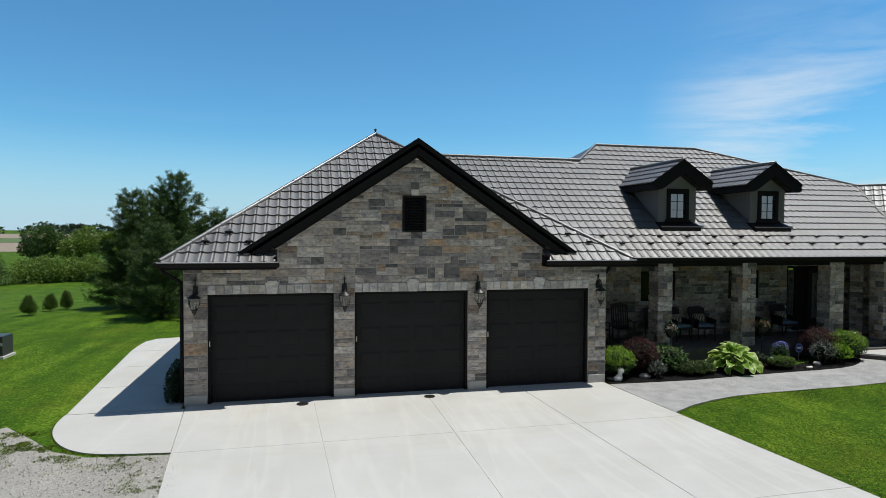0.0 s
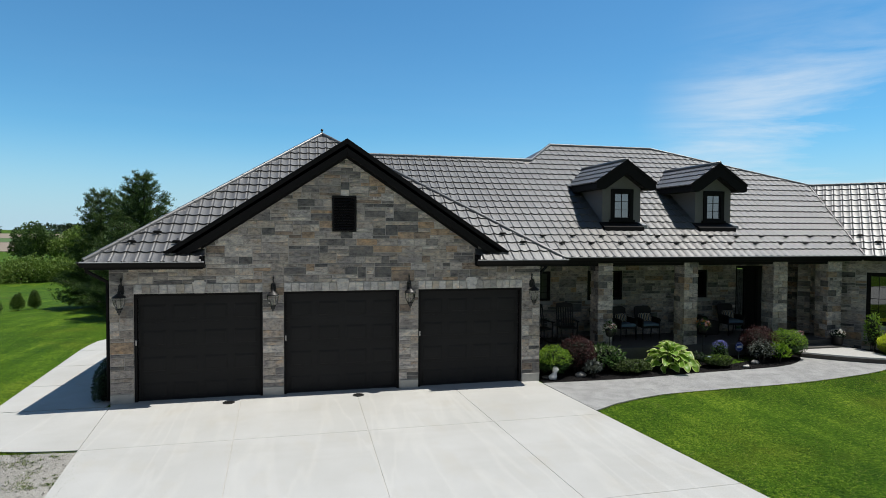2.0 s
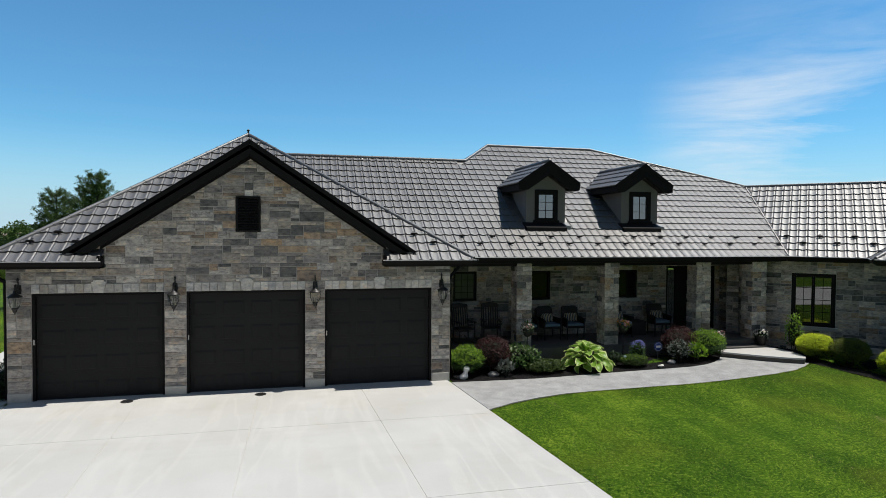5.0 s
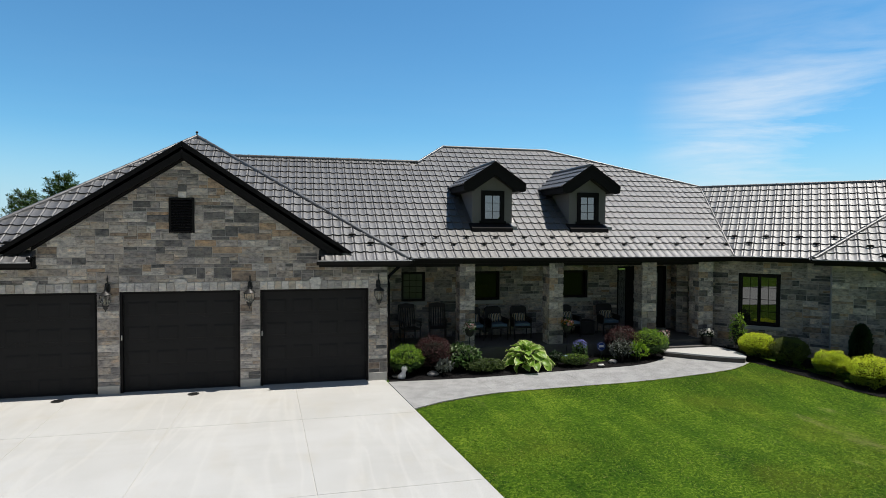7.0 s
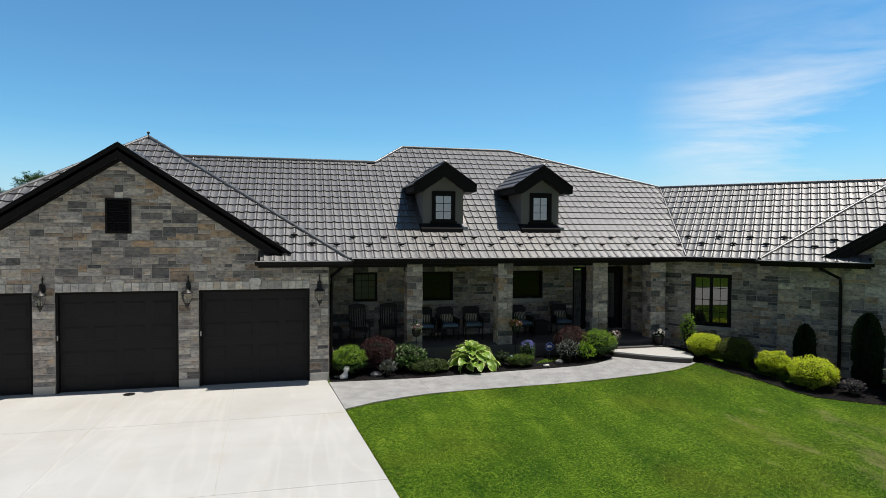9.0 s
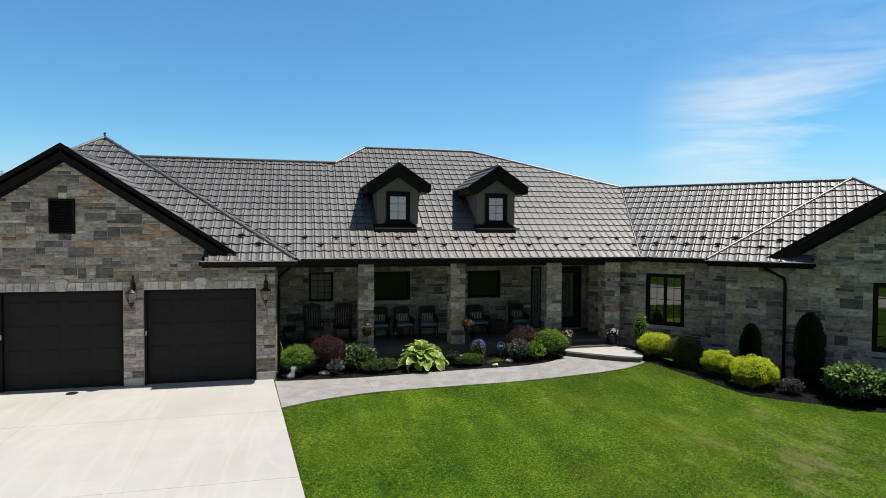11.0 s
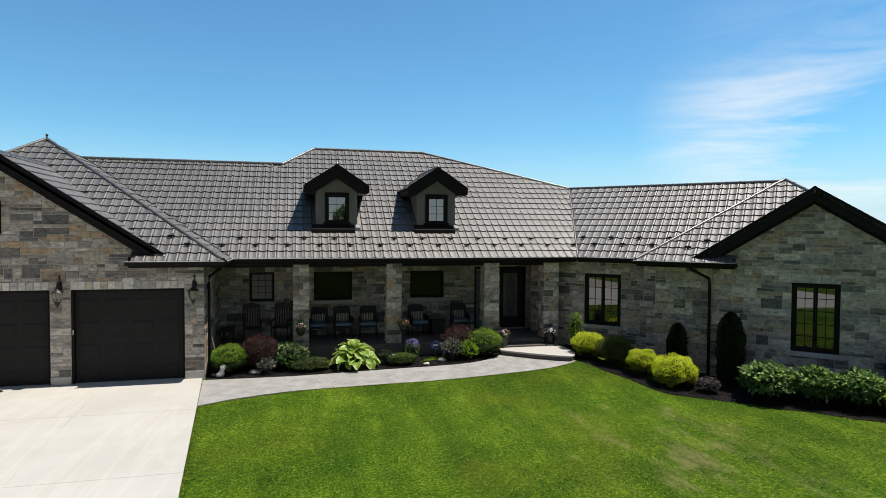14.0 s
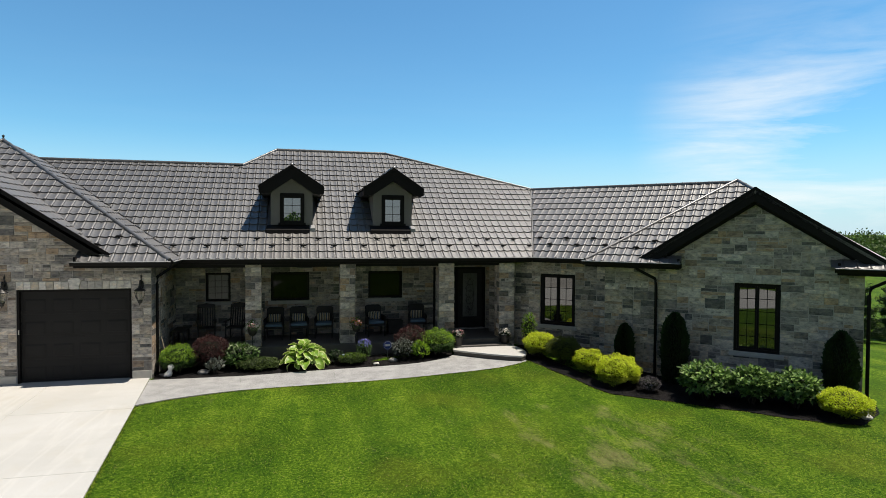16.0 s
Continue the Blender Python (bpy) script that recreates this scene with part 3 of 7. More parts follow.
def wall(m, x0, x1, z0, z1, holes, thick=0.3, label="", peak=None, seed=1, stones=True, top=None):
    """A wall with openings through it; its face is the local plane y=0, its body behind."""
    g = Geo(m)
    xs = sorted({x0, x1, *[v for h in holes for v in h[:2] if x0 < v < x1]})
    zs = sorted({z0, z1, *[v for h in holes for v in h[2:] if z0 < v < z1]})
    nx, nz = len(xs), len(zs)

    def solid(i, j):
        if not (0 <= i < nx - 1 and 0 <= j < nz - 1):
            return False
        cx, cz = (xs[i] + xs[i + 1]) / 2, (zs[j] + zs[j + 1]) / 2
        return not any(h[0] < cx < h[1] and h[2] < cz < h[3] for h in holes)
    g.v = [m @ Vector((x, y, z)) for y in (0, thick) for z in zs for x in xs]
    at = lambda i, j, k: (k * nz + j) * nx + i
    for j in range(nz - 1):
        for i in range(nx - 1):
            if solid(i, j):
                g.f.append((at(i, j, 0), at(i + 1, j, 0), at(i + 1, j + 1, 0), at(i, j + 1, 0)))
                g.f.append((at(i, j, 1), at(i, j + 1, 1), at(i + 1, j + 1, 1), at(i + 1, j, 1)))
                for di, dj, p, q in ((-1, 0, (i, j + 1), (i, j)), (1, 0, (i + 1, j), (i + 1, j + 1)), (0, -1, (i, j), (i + 1, j)), (0, 1, (i + 1, j + 1), (i, j + 1))):
                    if not solid(i + di, j + dj):
                        g.f.append((at(*p, 0), at(*p, 1), at(*q, 1), at(*q, 0)))
    if peak:
        g.prism([(p, 0, q) for p, q in peak], (0, thick, 0))
    ob = g.put("wall", MORTAR, house, label)
    if stones:
        ashlar(m, x0, x1, z0, z1, holes, ob, seed=seed)
    return ob


# --- garage front ---
DOORS = [(0.0, 2.76), (3.24, 5.98), (6.46, 9.18)]
VENT = (4.36, 4.93, 3.86, 4.71)
GX0, GX1 = -0.49, 9.67
APEX_X, APEX_Z, RAKE = 4.70, 5.95, 0.662
holes = [(a, b, -0.1, 2.44) for a, b in DOORS]
lintels = [(a, b, 2.44, 2.655) for a, b in DOORS]
blocks = [(GX0, 0.0, -0.1, 0.21), (2.76, 3.24, -0.1, 0.21), (5.98, 6.46, -0.1, 0.21), (9.18, GX1, -0.1, 0.21)]
GW = FLAT
garage_wall = wall(GW, GX0, GX1, -0.1, 3.1, holes, label="random ashlar stone wall with three garage openings", stones=False)


def rake_line(x):
    return APEX_Z - 0.1 - abs(x - APEX_X) * RAKE


gab = Geo(GW)
gab.prism([(APEX_X - 4.06, 0, 3.1), (APEX_X + 4.06, 0, 3.1), (APEX_X, 0, 5.82)], (0, 0.3, 0))
gable_wall = gab.put("wall", MORTAR, house, "stone gable over the garage doors")
ashlar(GW, GX0, GX1, 0.21, 3.1, holes + lintels, garage_wall, seed=3)
ashlar(GW, GX0 + 0.8, GX1 - 0.8, 3.1, 6.0, [VENT, (4.56, 4.76, 4.71, 4.87)], gable_wall, top=lambda x: rake_line(x) - 0.06, seed=4)
lay(GW, 4.56, 4.71, 0.2, 0.16, gable_wall, TRIM_STONE, 0.024)
for a, b, z0, z1 in blocks:
    lay(GW, a, z0, b - a, z1 - z0, garage_wall, BLOCK, 0.03, "base_block")
for a, b in DOORS:
    mid, n = (a + b) / 2, 7
    for side in (0, 1):
        s0, s1 = (a, mid - 0.14) if side == 0 else (mid + 0.14, b)
        for i in range(n):
            w = (s1 - s0) / n
            lay(GW, s0 + i * w, 2.44, w, 0.215, garage_wall, TRIM_STONE, 0.02, "lintel_stone")
    Geo(GW).prism([(mid - 0.10, -0.045, 2.44), (mid + 0.10, -0.045, 2.44), (mid + 0.155, -0.045, 2.70), (mid + 0.11, -0.045, 2.70), (mid + 0.11, -0.045, 2.74), (mid - 0.11, -0.045, 2.74), (mid - 0.11, -0.045, 2.70), (mid - 0.155, -0.045, 2.70)], (0, 0.09, 0)).put("keystone", TRIM_STONE, garage_wall, bevel=0.008)


def garage_door(a, b):
    d = new("garage_door")
    d.parent = house
    d.matrix_basis = Matrix.Translation((a, 0, 0))
    tagged(d, "charcoal sectional garage door with short raised panels")
    w, h, n = b - a, 2.44, 4
    Geo().box(0.0, 0.06, 0.02, 0.12, 0, h).put("jamb", DARK_TRIM, d, bevel=0.006)
    Geo().box(w - 0.06, w, 0.02, 0.12, 0, h).put("jamb", DARK_TRIM, d, bevel=0.006)
    Geo().box(0.06, w - 0.06, 0.02, 0.12, h - 0.06, h).put("head_jamb", DARK_TRIM, d, bevel=0.006)
    sh = (h - 0.06) / n
    pw = (w - 0.12) / 4
    for k in range(n):
        z0 = k * sh
        sec = Geo().box(0.06, w - 0.06, 0.125, 0.17, z0 + 0.0008, z0 + sh - 0.0008).put("section", DOOR_PAINT, d, bevel=0.001)
        for i in range(4):
            x0, x1 = 0.06 + i * pw + 0.07, 0.06 + (i + 1) * pw - 0.07
            p0, p1, e, g = z0 + 0.075, z0 + sh - 0.19, 0.05, Geo()
            # moulded panel with a raised field
            o = [(x0, p0), (x1, p0), (x1, p1), (x0, p1)]
            q = [(x0 + e, p0 + 0.007), (x1 - e, p0 + 0.007), (x1 - e, p1 - e), (x0 + e, p1 - e)]
            g.v = [Vector((x, 0.1245, z)) for x, z in o] + [Vector((x, 0.111, z)) for x, z in q]
            g.f = [(r, (r + 1) % 4, 4 + (r + 1) % 4, 4 + r) for r in range(4)] + [(4, 5, 6, 7)]
            g.put("panel", DOOR_PAINT, sec)
    Geo().box(0.06, w - 0.06, 0.115, 0.17, -0.004, 0.012).put("weather_strip", surface("rubber", (0.01, 0.01, 0.01), (0.02, 0.02, 0.02), 9), d)
    Geo().box(0.03, 0.055, -0.002, 0.022, 1.28, 1.40).put("sensor_plate", surface("pale_plastic", (0.5, 0.48, 0.44), (0.6, 0.58, 0.54), 9), d, "small pale plate on the jamb", 0.003)


for a, b in DOORS:
    garage_door(a, b)

vent = new("gable_vent")
vent.parent = house
vent.matrix_basis = Matrix.Translation((VENT[0], 0, VENT[2]))
tagged(vent, "dark louvred gable vent")
vw, vh = VENT[1] - VENT[0], VENT[3] - VENT[2]
Geo().box(0, vw, 0.0, 0.1, 0, vh).put("backing", DARK_TRIM, vent)
for q in ((0, 0.05, 0, vh), (vw - 0.05, vw, 0, vh), (0.05, vw - 0.05, 0, 0.05), (0.05, vw - 0.05, vh - 0.05, vh)):
    Geo().box(q[0], q[1], -0.05, -0.002, q[2], q[3]).put("frame", DARK_TRIM, vent, bevel=0.005)
for i in range(11):
    z = 0.07 + i * 0.066
    Geo().prism([(0.05, -0.045, z), (0.05, -0.005, z + 0.055), (0.05, -0.002, z + 0.05), (0.05, -0.04, z - 0.006)], (vw - 0.1, 0, 0)).put("slat", DARK_TRIM, vent)

# --- other walls ---
side = Matrix.Translation((GX1, 0, 0)) @ Matrix.Rotation(radians(90), 4, "Z")
wall(side, 0.0, 3.2, -0.1, 3.05, [], label="stone side wall of the garage beside the porch", seed=6)
lside = Matrix.Translation((GX0, 9.0, 0)) @ Matrix.Rotation(radians(-90), 4, "Z")
wall(lside, 0.0, 9.0 - 0.3, -0.1, 3.05, [], label="stone side wall of the garage", seed=7)
PORCH_Z = 0.5
PW = Matrix.Translation((0, 3.2, 0))
P_WIN = [(10.58, 11.36, 1.67, 2.62), (12.64, 13.9, 1.66, 2.62), (15.9, 17.1, 1.67, 2.62)]
ENTRY = (18.22, 20.18, PORCH_Z, 2.74)
wall(PW, GX1, 20.36, 0.2, 3.05, P_WIN + [ENTRY], label="shaded stone wall under the porch roof", seed=8)
entry_side = Matrix.Translation((20.36, 3.2, 0)) @ Matrix.Rotation(radians(-90), 4, "Z")
wall(entry_side, 0.0, 1.55, 0.0, 3.05, [], label="stone return wall beside the entrance", seed=9)
LINK_Y, STUB_Y, GAB_Y = -2.7, -3.92, -4.07
L_WIN = (1.57, 2.78, 0.92, 2.62)
wall(WING @ Matrix.Translation((0, LINK_Y, 0)), -0.35, 4.1, -0.3, 3.05, [L_WIN], label="stone wall of the angled link", seed=10)
wall(WING @ Matrix.Translation((0, STUB_Y, 0)), 4.1, 5.66, -0.4, 3.05, [], label="stone wall at the wing's corner", seed=12)
stub_side = WING @ Matrix.Translation((4.1, LINK_Y, 0)) @ Matrix.Rotation(radians(-90), 4, "Z")
wall(stub_side, 0.0, -STUB_Y + LINK_Y - 0.3, -0.3, 3.05, [], label="stone return wall of the wing", seed=13, stones=False)
R_WIN = (7.57, 8.64, 0.9, 2.70)
WX0, WX1, W_APEX, W_APEX_Z = 5.64, 10.38, 8.03, 5.14
WM = WING @ Matrix.Translation((0, GAB_Y, 0))
wing_wall = wall(WM, WX0, WX1, -0.5, 3.1, [R_WIN], label="grey stone gable wall of the wing", stones=False)
ashlar(WM, WX0, WX1, -0.4, 3.1, [R_WIN, (7.57, 8.64, 2.70, 2.93)], wing_wall, seed=14)
gab = Geo(WM)
gab.prism([(WX0 + 0.1, 0, 3.1), (WX1, 0, 3.1), (WX1, 0, 3.4), (W_APEX, 0, 4.98), (WX0 + 0.1, 0, 3.44)], (0, 0.3, 0))
wing_gable = gab.put("wall", MORTAR, house, "stone gable of the wing")
ashlar(WM, WX0 + 0.1, WX1 - 0.1, 3.1, 5.2, [], wing_gable, top=lambda x: W_APEX_Z - 0.16 - abs(x - W_APEX) * 0.667, seed=15)
for i in range(5):
    lay(WM, 7.57 + i * 0.214, 2.70, 0.214, 0.23, wing_wall, TRIM_STONE, 0.022, "lintel_stone")
rside = WING @ Matrix.Translation((WX1, GAB_Y, 0)) @ Matrix.Rotation(radians(90), 4, "Z")
wall(rside, 0.0, 8.5, -0.9, 3.05, [], label="stone end wall of the wing", seed=16, stones=False)

# backs of the house, plain
Geo().box(GX0 + 0.01, 21.0, 9.0, 9.3, -0.5, 3.1).put("wall", MORTAR, house, "plain back wall")
Geo(WING).box(0.5, WX1 - 0.01, 4.2, 4.5, -0.9, 3.1).put("wall", MORTAR, house, "plain back wall of the wing")

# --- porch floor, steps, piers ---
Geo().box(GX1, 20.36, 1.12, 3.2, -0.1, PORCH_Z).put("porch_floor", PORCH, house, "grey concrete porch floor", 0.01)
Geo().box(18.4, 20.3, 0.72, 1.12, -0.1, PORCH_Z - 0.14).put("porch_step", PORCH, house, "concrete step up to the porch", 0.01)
STEP = [(18.25, 0.42), (18.7, 0.02), (19.15, -0.36), (19.6, -0.68), (20.02, -0.9), (20.22, -0.72), (20.36, -0.4), (20.42, 0.0), (20.42, 0.4), (20.36, 0.8), (20.3, 1.1), (18.4, 1.1)]
step = thing("landing_step", (19.3, 0.6, 0), "concrete landing step with a dark riser and rounded corner", "step", kind="structure")
STEP_TOP = surface("step_concrete", (0.38, 0.375, 0.36), (0.50, 0.495, 0.48), 34, (0.8, 0.95), bump=0.4, fine=90, spread=0.18)
RISER = surface("dark_aggregate_riser", (0.045, 0.04, 0.034), (0.125, 0.112, 0.098), 40, (0.85, 0.95), bump=0.7, fine=80, spread=0.18)
to_step = Matrix.Translation((-19.3, -0.6, 0))
Geo(to_step).prism([Vector((x, y, 0.31)) for x, y in STEP], (0, 0, -0.05)).put("top_slab", STEP_TOP, step, bevel=0.01)
mid_s = Vector((sum(p[0] for p in STEP) / len(STEP), sum(p[1] for p in STEP) / len(STEP)))
Geo(to_step).prism([Vector((*(mid_s + (Vector(p) - mid_s) * 0.985), 0.262)) for p in STEP], (0, 0, -0.36)).put("riser", RISER, step)
PIERS = [(11.98, 12.45), (14.8, 15.27), (17.96, 18.48), (20.02, 20.56)]
PIER_Y = 1.22


def pier(a, b, deep, seed):
    z0 = PORCH_Z if b < 20 else 0.1
    d = Geo().box(a + 0.02, b - 0.02, PIER_Y + 0.02, PIER_Y + deep - 0.02, z0, 2.98).put("pier", MORTAR, house, "square stone porch pier")
    for k, (m, w) in enumerate(((Matrix.Translation((a, PIER_Y + 0.02, 0)), b - a), (Matrix.Translation((a + 0.02, PIER_Y + deep, 0)) @ Matrix.Rotation(radians(-90), 4, "Z"), deep), (Matrix.Translation((b - 0.02, PIER_Y, 0)) @ Matrix.Rotation(radians(90), 4, "Z"), deep))):
        z, r, odd = z0, random.Random(seed * 7), 0
        while z < 2.97:
            h = r.choice((0.1, 0.16, 0.2, 0.2, 0.26))
            h = min(h, 2.98 - z) if 2.98 - z - h > 0.06 else 2.98 - z
            if w > 0.3 and h < 0.24:
                c = (0.62 if (odd + k) % 2 else 0.38) * w
                lay(m, 0, z, c, h, d, None, 0.024)
                lay(m, c, z, w - c, h, d, None, 0.024)
            else:
                lay(m, 0, z, w, h, d, None, 0.024)
            z, odd = z + h, odd + 1


for k, (a, b) in enumerate(PIERS):
    pier(a, b, 0.5, 20 + k)


# --- windows and doors ---
def window(m, x0, x1, z0, z1, lights, sill=None, label="dark-framed window with grilles", frame_w=0.075, deep=0.1, bars=(2, 3), pane_mat=None):
    w = new("window")
    w.parent = house
    tagged(w, label)
    y0, y1 = deep - 0.06, deep + 0.05
    f = Geo(m)
    for q in ((x0, x0 + frame_w, z0, z1), (x1 - frame_w, x1, z0, z1), (x0 + frame_w, x1 - frame_w, z0, z0 + frame_w), (x0 + frame_w, x1 - frame_w, z1 - frame_w, z1)):
        f.box(q[0], q[1], y0, y1, q[2], q[3])
    f.put("frame", DARK_TRIM, w, bevel=0.006)
    inner = (x1 - x0 - 2 * frame_w) / lights
    for i in range(lights):
        a, b = x0 + frame_w + i * inner, x0 + frame_w + (i + 1) * inner
        if lights > 1:
            s = Geo(m)
            e = 0.05
            for q in ((a, a + e, z0 + frame_w, z1 - frame_w), (b - e, b, z0 + frame_w, z1 - frame_w), (a + e, b - e, z0 + frame_w, z0 + frame_w + e), (a + e, b - e, z1 - frame_w - e, z1 - frame_w)):
                s.box(q[0] + 0.002, q[1] - 0.002, y0 + 0.02, y1 - 0.01, q[2], q[3])
            s.put("sash", DARK_TRIM, w, bevel=0.004)
            a, b = a + e, b - e
        p = Geo(m).box(a, b, deep, deep + 0.006, z0 + frame_w, z1 - frame_w).put("pane", pane_mat or PORCH_GLASS, w)
        if bars:
            g = Geo(m)
            for k in range(1, bars[0]):
                x = a + (b - a) * k / bars[0]
                g.box(x - 0.008, x + 0.008, deep - 0.012, deep - 0.004, z0 + frame_w, z1 - frame_w)
            for k in range(1, bars[1]):
                z = z0 + frame_w + (z1 - z0 - 2 * frame_w) * k / bars[1]
                g.box(a, b, deep - 0.0115, deep - 0.0045, z - 0.008, z + 0.008)
            g.put("grille", DARK_TRIM, w)
    if sill:
        Geo(m).box(x0 - sill, x1 + sill, -0.06, 0.06, z0 - 0.12, z0 - 0.002).put("sill", SILL_STONE, w, "pale stone sill", 0.01)
    return w


window(PW, *P_WIN[0], 1, 0.05, "small dark-framed porch window with a drawn blind and grilles", bars=(3, 4), pane_mat=surface("blind_behind_glass", (0.055, 0.058, 0.056), (0.08, 0.083, 0.08), 3, (0.15, 0.25), bump=0.0))
window(PW, *P_WIN[1], 1, 0.09, "wide dark-framed porch window over a stone sill", bars=None)
window(PW, *P_WIN[2], 1, 0.09, "wide dark-framed porch window over a stone sill", bars=None)
window(WING @ Matrix.Translation((0, LINK_Y, 0)), *L_WIN, 2, 0.08, "tall two-light casement window in the link", bars=(2, 4), pane_mat=COATED)
window(WM, *R_WIN, 2, 0.1, "tall two-light casement window in the stone gable", bars=(2, 5), pane_mat=COATED)

entry = new("front_door")
entry.parent = house
tagged(entry, "dark front door with scrolled iron glass and a sidelight")
ED = Matrix.Translation((0, 3.2, 0))
fr = Geo(ED)
for q in ((18.22, 18.30, PORCH_Z, 2.74), (18.60, 18.70, PORCH_Z, 2.66), (19.06, 19.16, PORCH_Z, 2.66), (20.08, 20.18, PORCH_Z, 2.74), (18.30, 20.08, 2.66, 2.74)):
    fr.box(q[0], q[1], 0.04, 0.16, q[2], q[3])
fr.put("door_frame", DARK_TRIM, entry, bevel=0.006)
Geo(ED).box(18.70, 19.06, 0.07, 0.14, PORCH_Z, 2.66).put("side_panel", DARK_TRIM, entry, bevel=0.005)
leaf = Geo(ED)
for q in ((19.16, 19.34, PORCH_Z + 0.03, 2.66), (19.88, 20.08, PORCH_Z + 0.03, 2.66), (19.34, 19.88, PORCH_Z + 0.03, PORCH_Z + 0.42), (19.34, 19.88, 2.5, 2.66)):
    leaf.box(q[0], q[1], 0.08, 0.13, q[2], q[3])
leaf.put("door_leaf", DOOR_PAINT, entry, bevel=0.004)
Geo(ED).box(18.28, 20.1, -0.12, 0.16, PORCH_Z - 0.0, PORCH_Z + 0.03).put("threshold", SILL_STONE, entry, "pale stone threshold", 0.008)
FROST = surface("frosted_glass", (0.10, 0.102, 0.102), (0.17, 0.173, 0.172), 8, (0.5, 0.65), bump=0.2, fine=60)
Geo(ED).box(19.34, 19.88, 0.10, 0.108, PORCH_Z + 0.42, 2.5).put("pane", FROST, entry, "frosted glass")
Geo(ED).box(18.30, 18.60, 0.10, 0.108, PORCH_Z + 0.12, 2.62).put("pane", FROST, entry, "frosted glass")
for cx, w, z0, z1 in ((19.61, 0.25, PORCH_Z + 0.42, 2.5), (18.45, 0.13, PORCH_Z + 0.3, 2.6)):
    for k in range(7):
        zc, pts = z0 + (k + 0.5) * (z1 - z0) / 7, []
        for a in range(22):
            t = a / 21 * 2.6 * math.pi
            rr = (0.13 - 0.04 * a / 21 * 2) * min(1.0, w / 0.2)
            pts.append((cx + (1 if k % 2 else -1) * (0.05 + rr * math.cos(t)) * 0.9, 0.092, zc + rr * 1.15 * math.sin(t)))
        Geo(ED).tube(pts, 0.007, 5).put("iron_scroll", BLACK_METAL, entry)
        curl = [(2 * cx - x, y - 0.004, 2 * zc - z + 0.06) for x, y, z in pts[:15]]
        Geo(ED).tube(curl, 0.006, 5).put("iron_scroll", BLACK_METAL, entry)
    Geo(ED).tube([(cx + w * 0.55 * math.cos(a * 0.3307), 0.086, (z0 + z1) / 2 + (z1 - z0) * 0.36 * math.sin(a * 0.3307)) for a in range(20)], 0.008, 5).put("iron_hoop", BLACK_METAL, entry)
Geo(ED).tube([(19.25, 0.05, 1.42), (19.25, 0.02, 1.44), (19.25, 0.02, 1.66), (19.25, 0.05, 1.68)], 0.012, 6).put("door_handle", BLACK_METAL, entry)

# --- roofs ---
PITCH, ROW = 0.262, 0.362
# across a tile: position, height, and how far its lower edge hangs down
ACROSS = [(0.0, -0.004, 0.0), (0.05, 0.026, 0.002), (0.15, 0.021, 0.012), (0.36, 0.012, 0.022), (0.56, 0.009, 0.024), (0.78, 0.014, 0.016), (0.94, 0.025, 0.003), (1.0, -0.004, 0.0)]
SEG = len(ACROSS) - 1


def tile_geo(g, at=lambda x, y, z: Vector((x, y, z))):
    i = len(g.v)
    for low_edge, dz in ((True, -0.016), (True, 0.019), (True, 0.019), (False, -0.014)):
        g.v += [at(PITCH * u, -hang if low_edge else ROW * 1.02, z + dz) for u, z, hang in ACROSS]
    w = SEG + 1
    for k in (0, 2 * w):
        g.f += [(i + k + j, i + k + j + 1, i + k + w + j + 1, i + k + w + j) for j in range(SEG)]
    return g


TILE_MESH = tile_geo(Geo()).mesh("tile", TILE)
TILE_MESH.shade_smooth()


def inside_poly(poly, x, y):
    hit = False
    for (x1, y1), (x2, y2) in zip(poly, poly[1:] + poly[:1]):
        if (y1 > y) != (y2 > y) and x < (x2 - x1) * (y - y1) / (y2 - y1) + x1:
            hit = not hit
    return hit


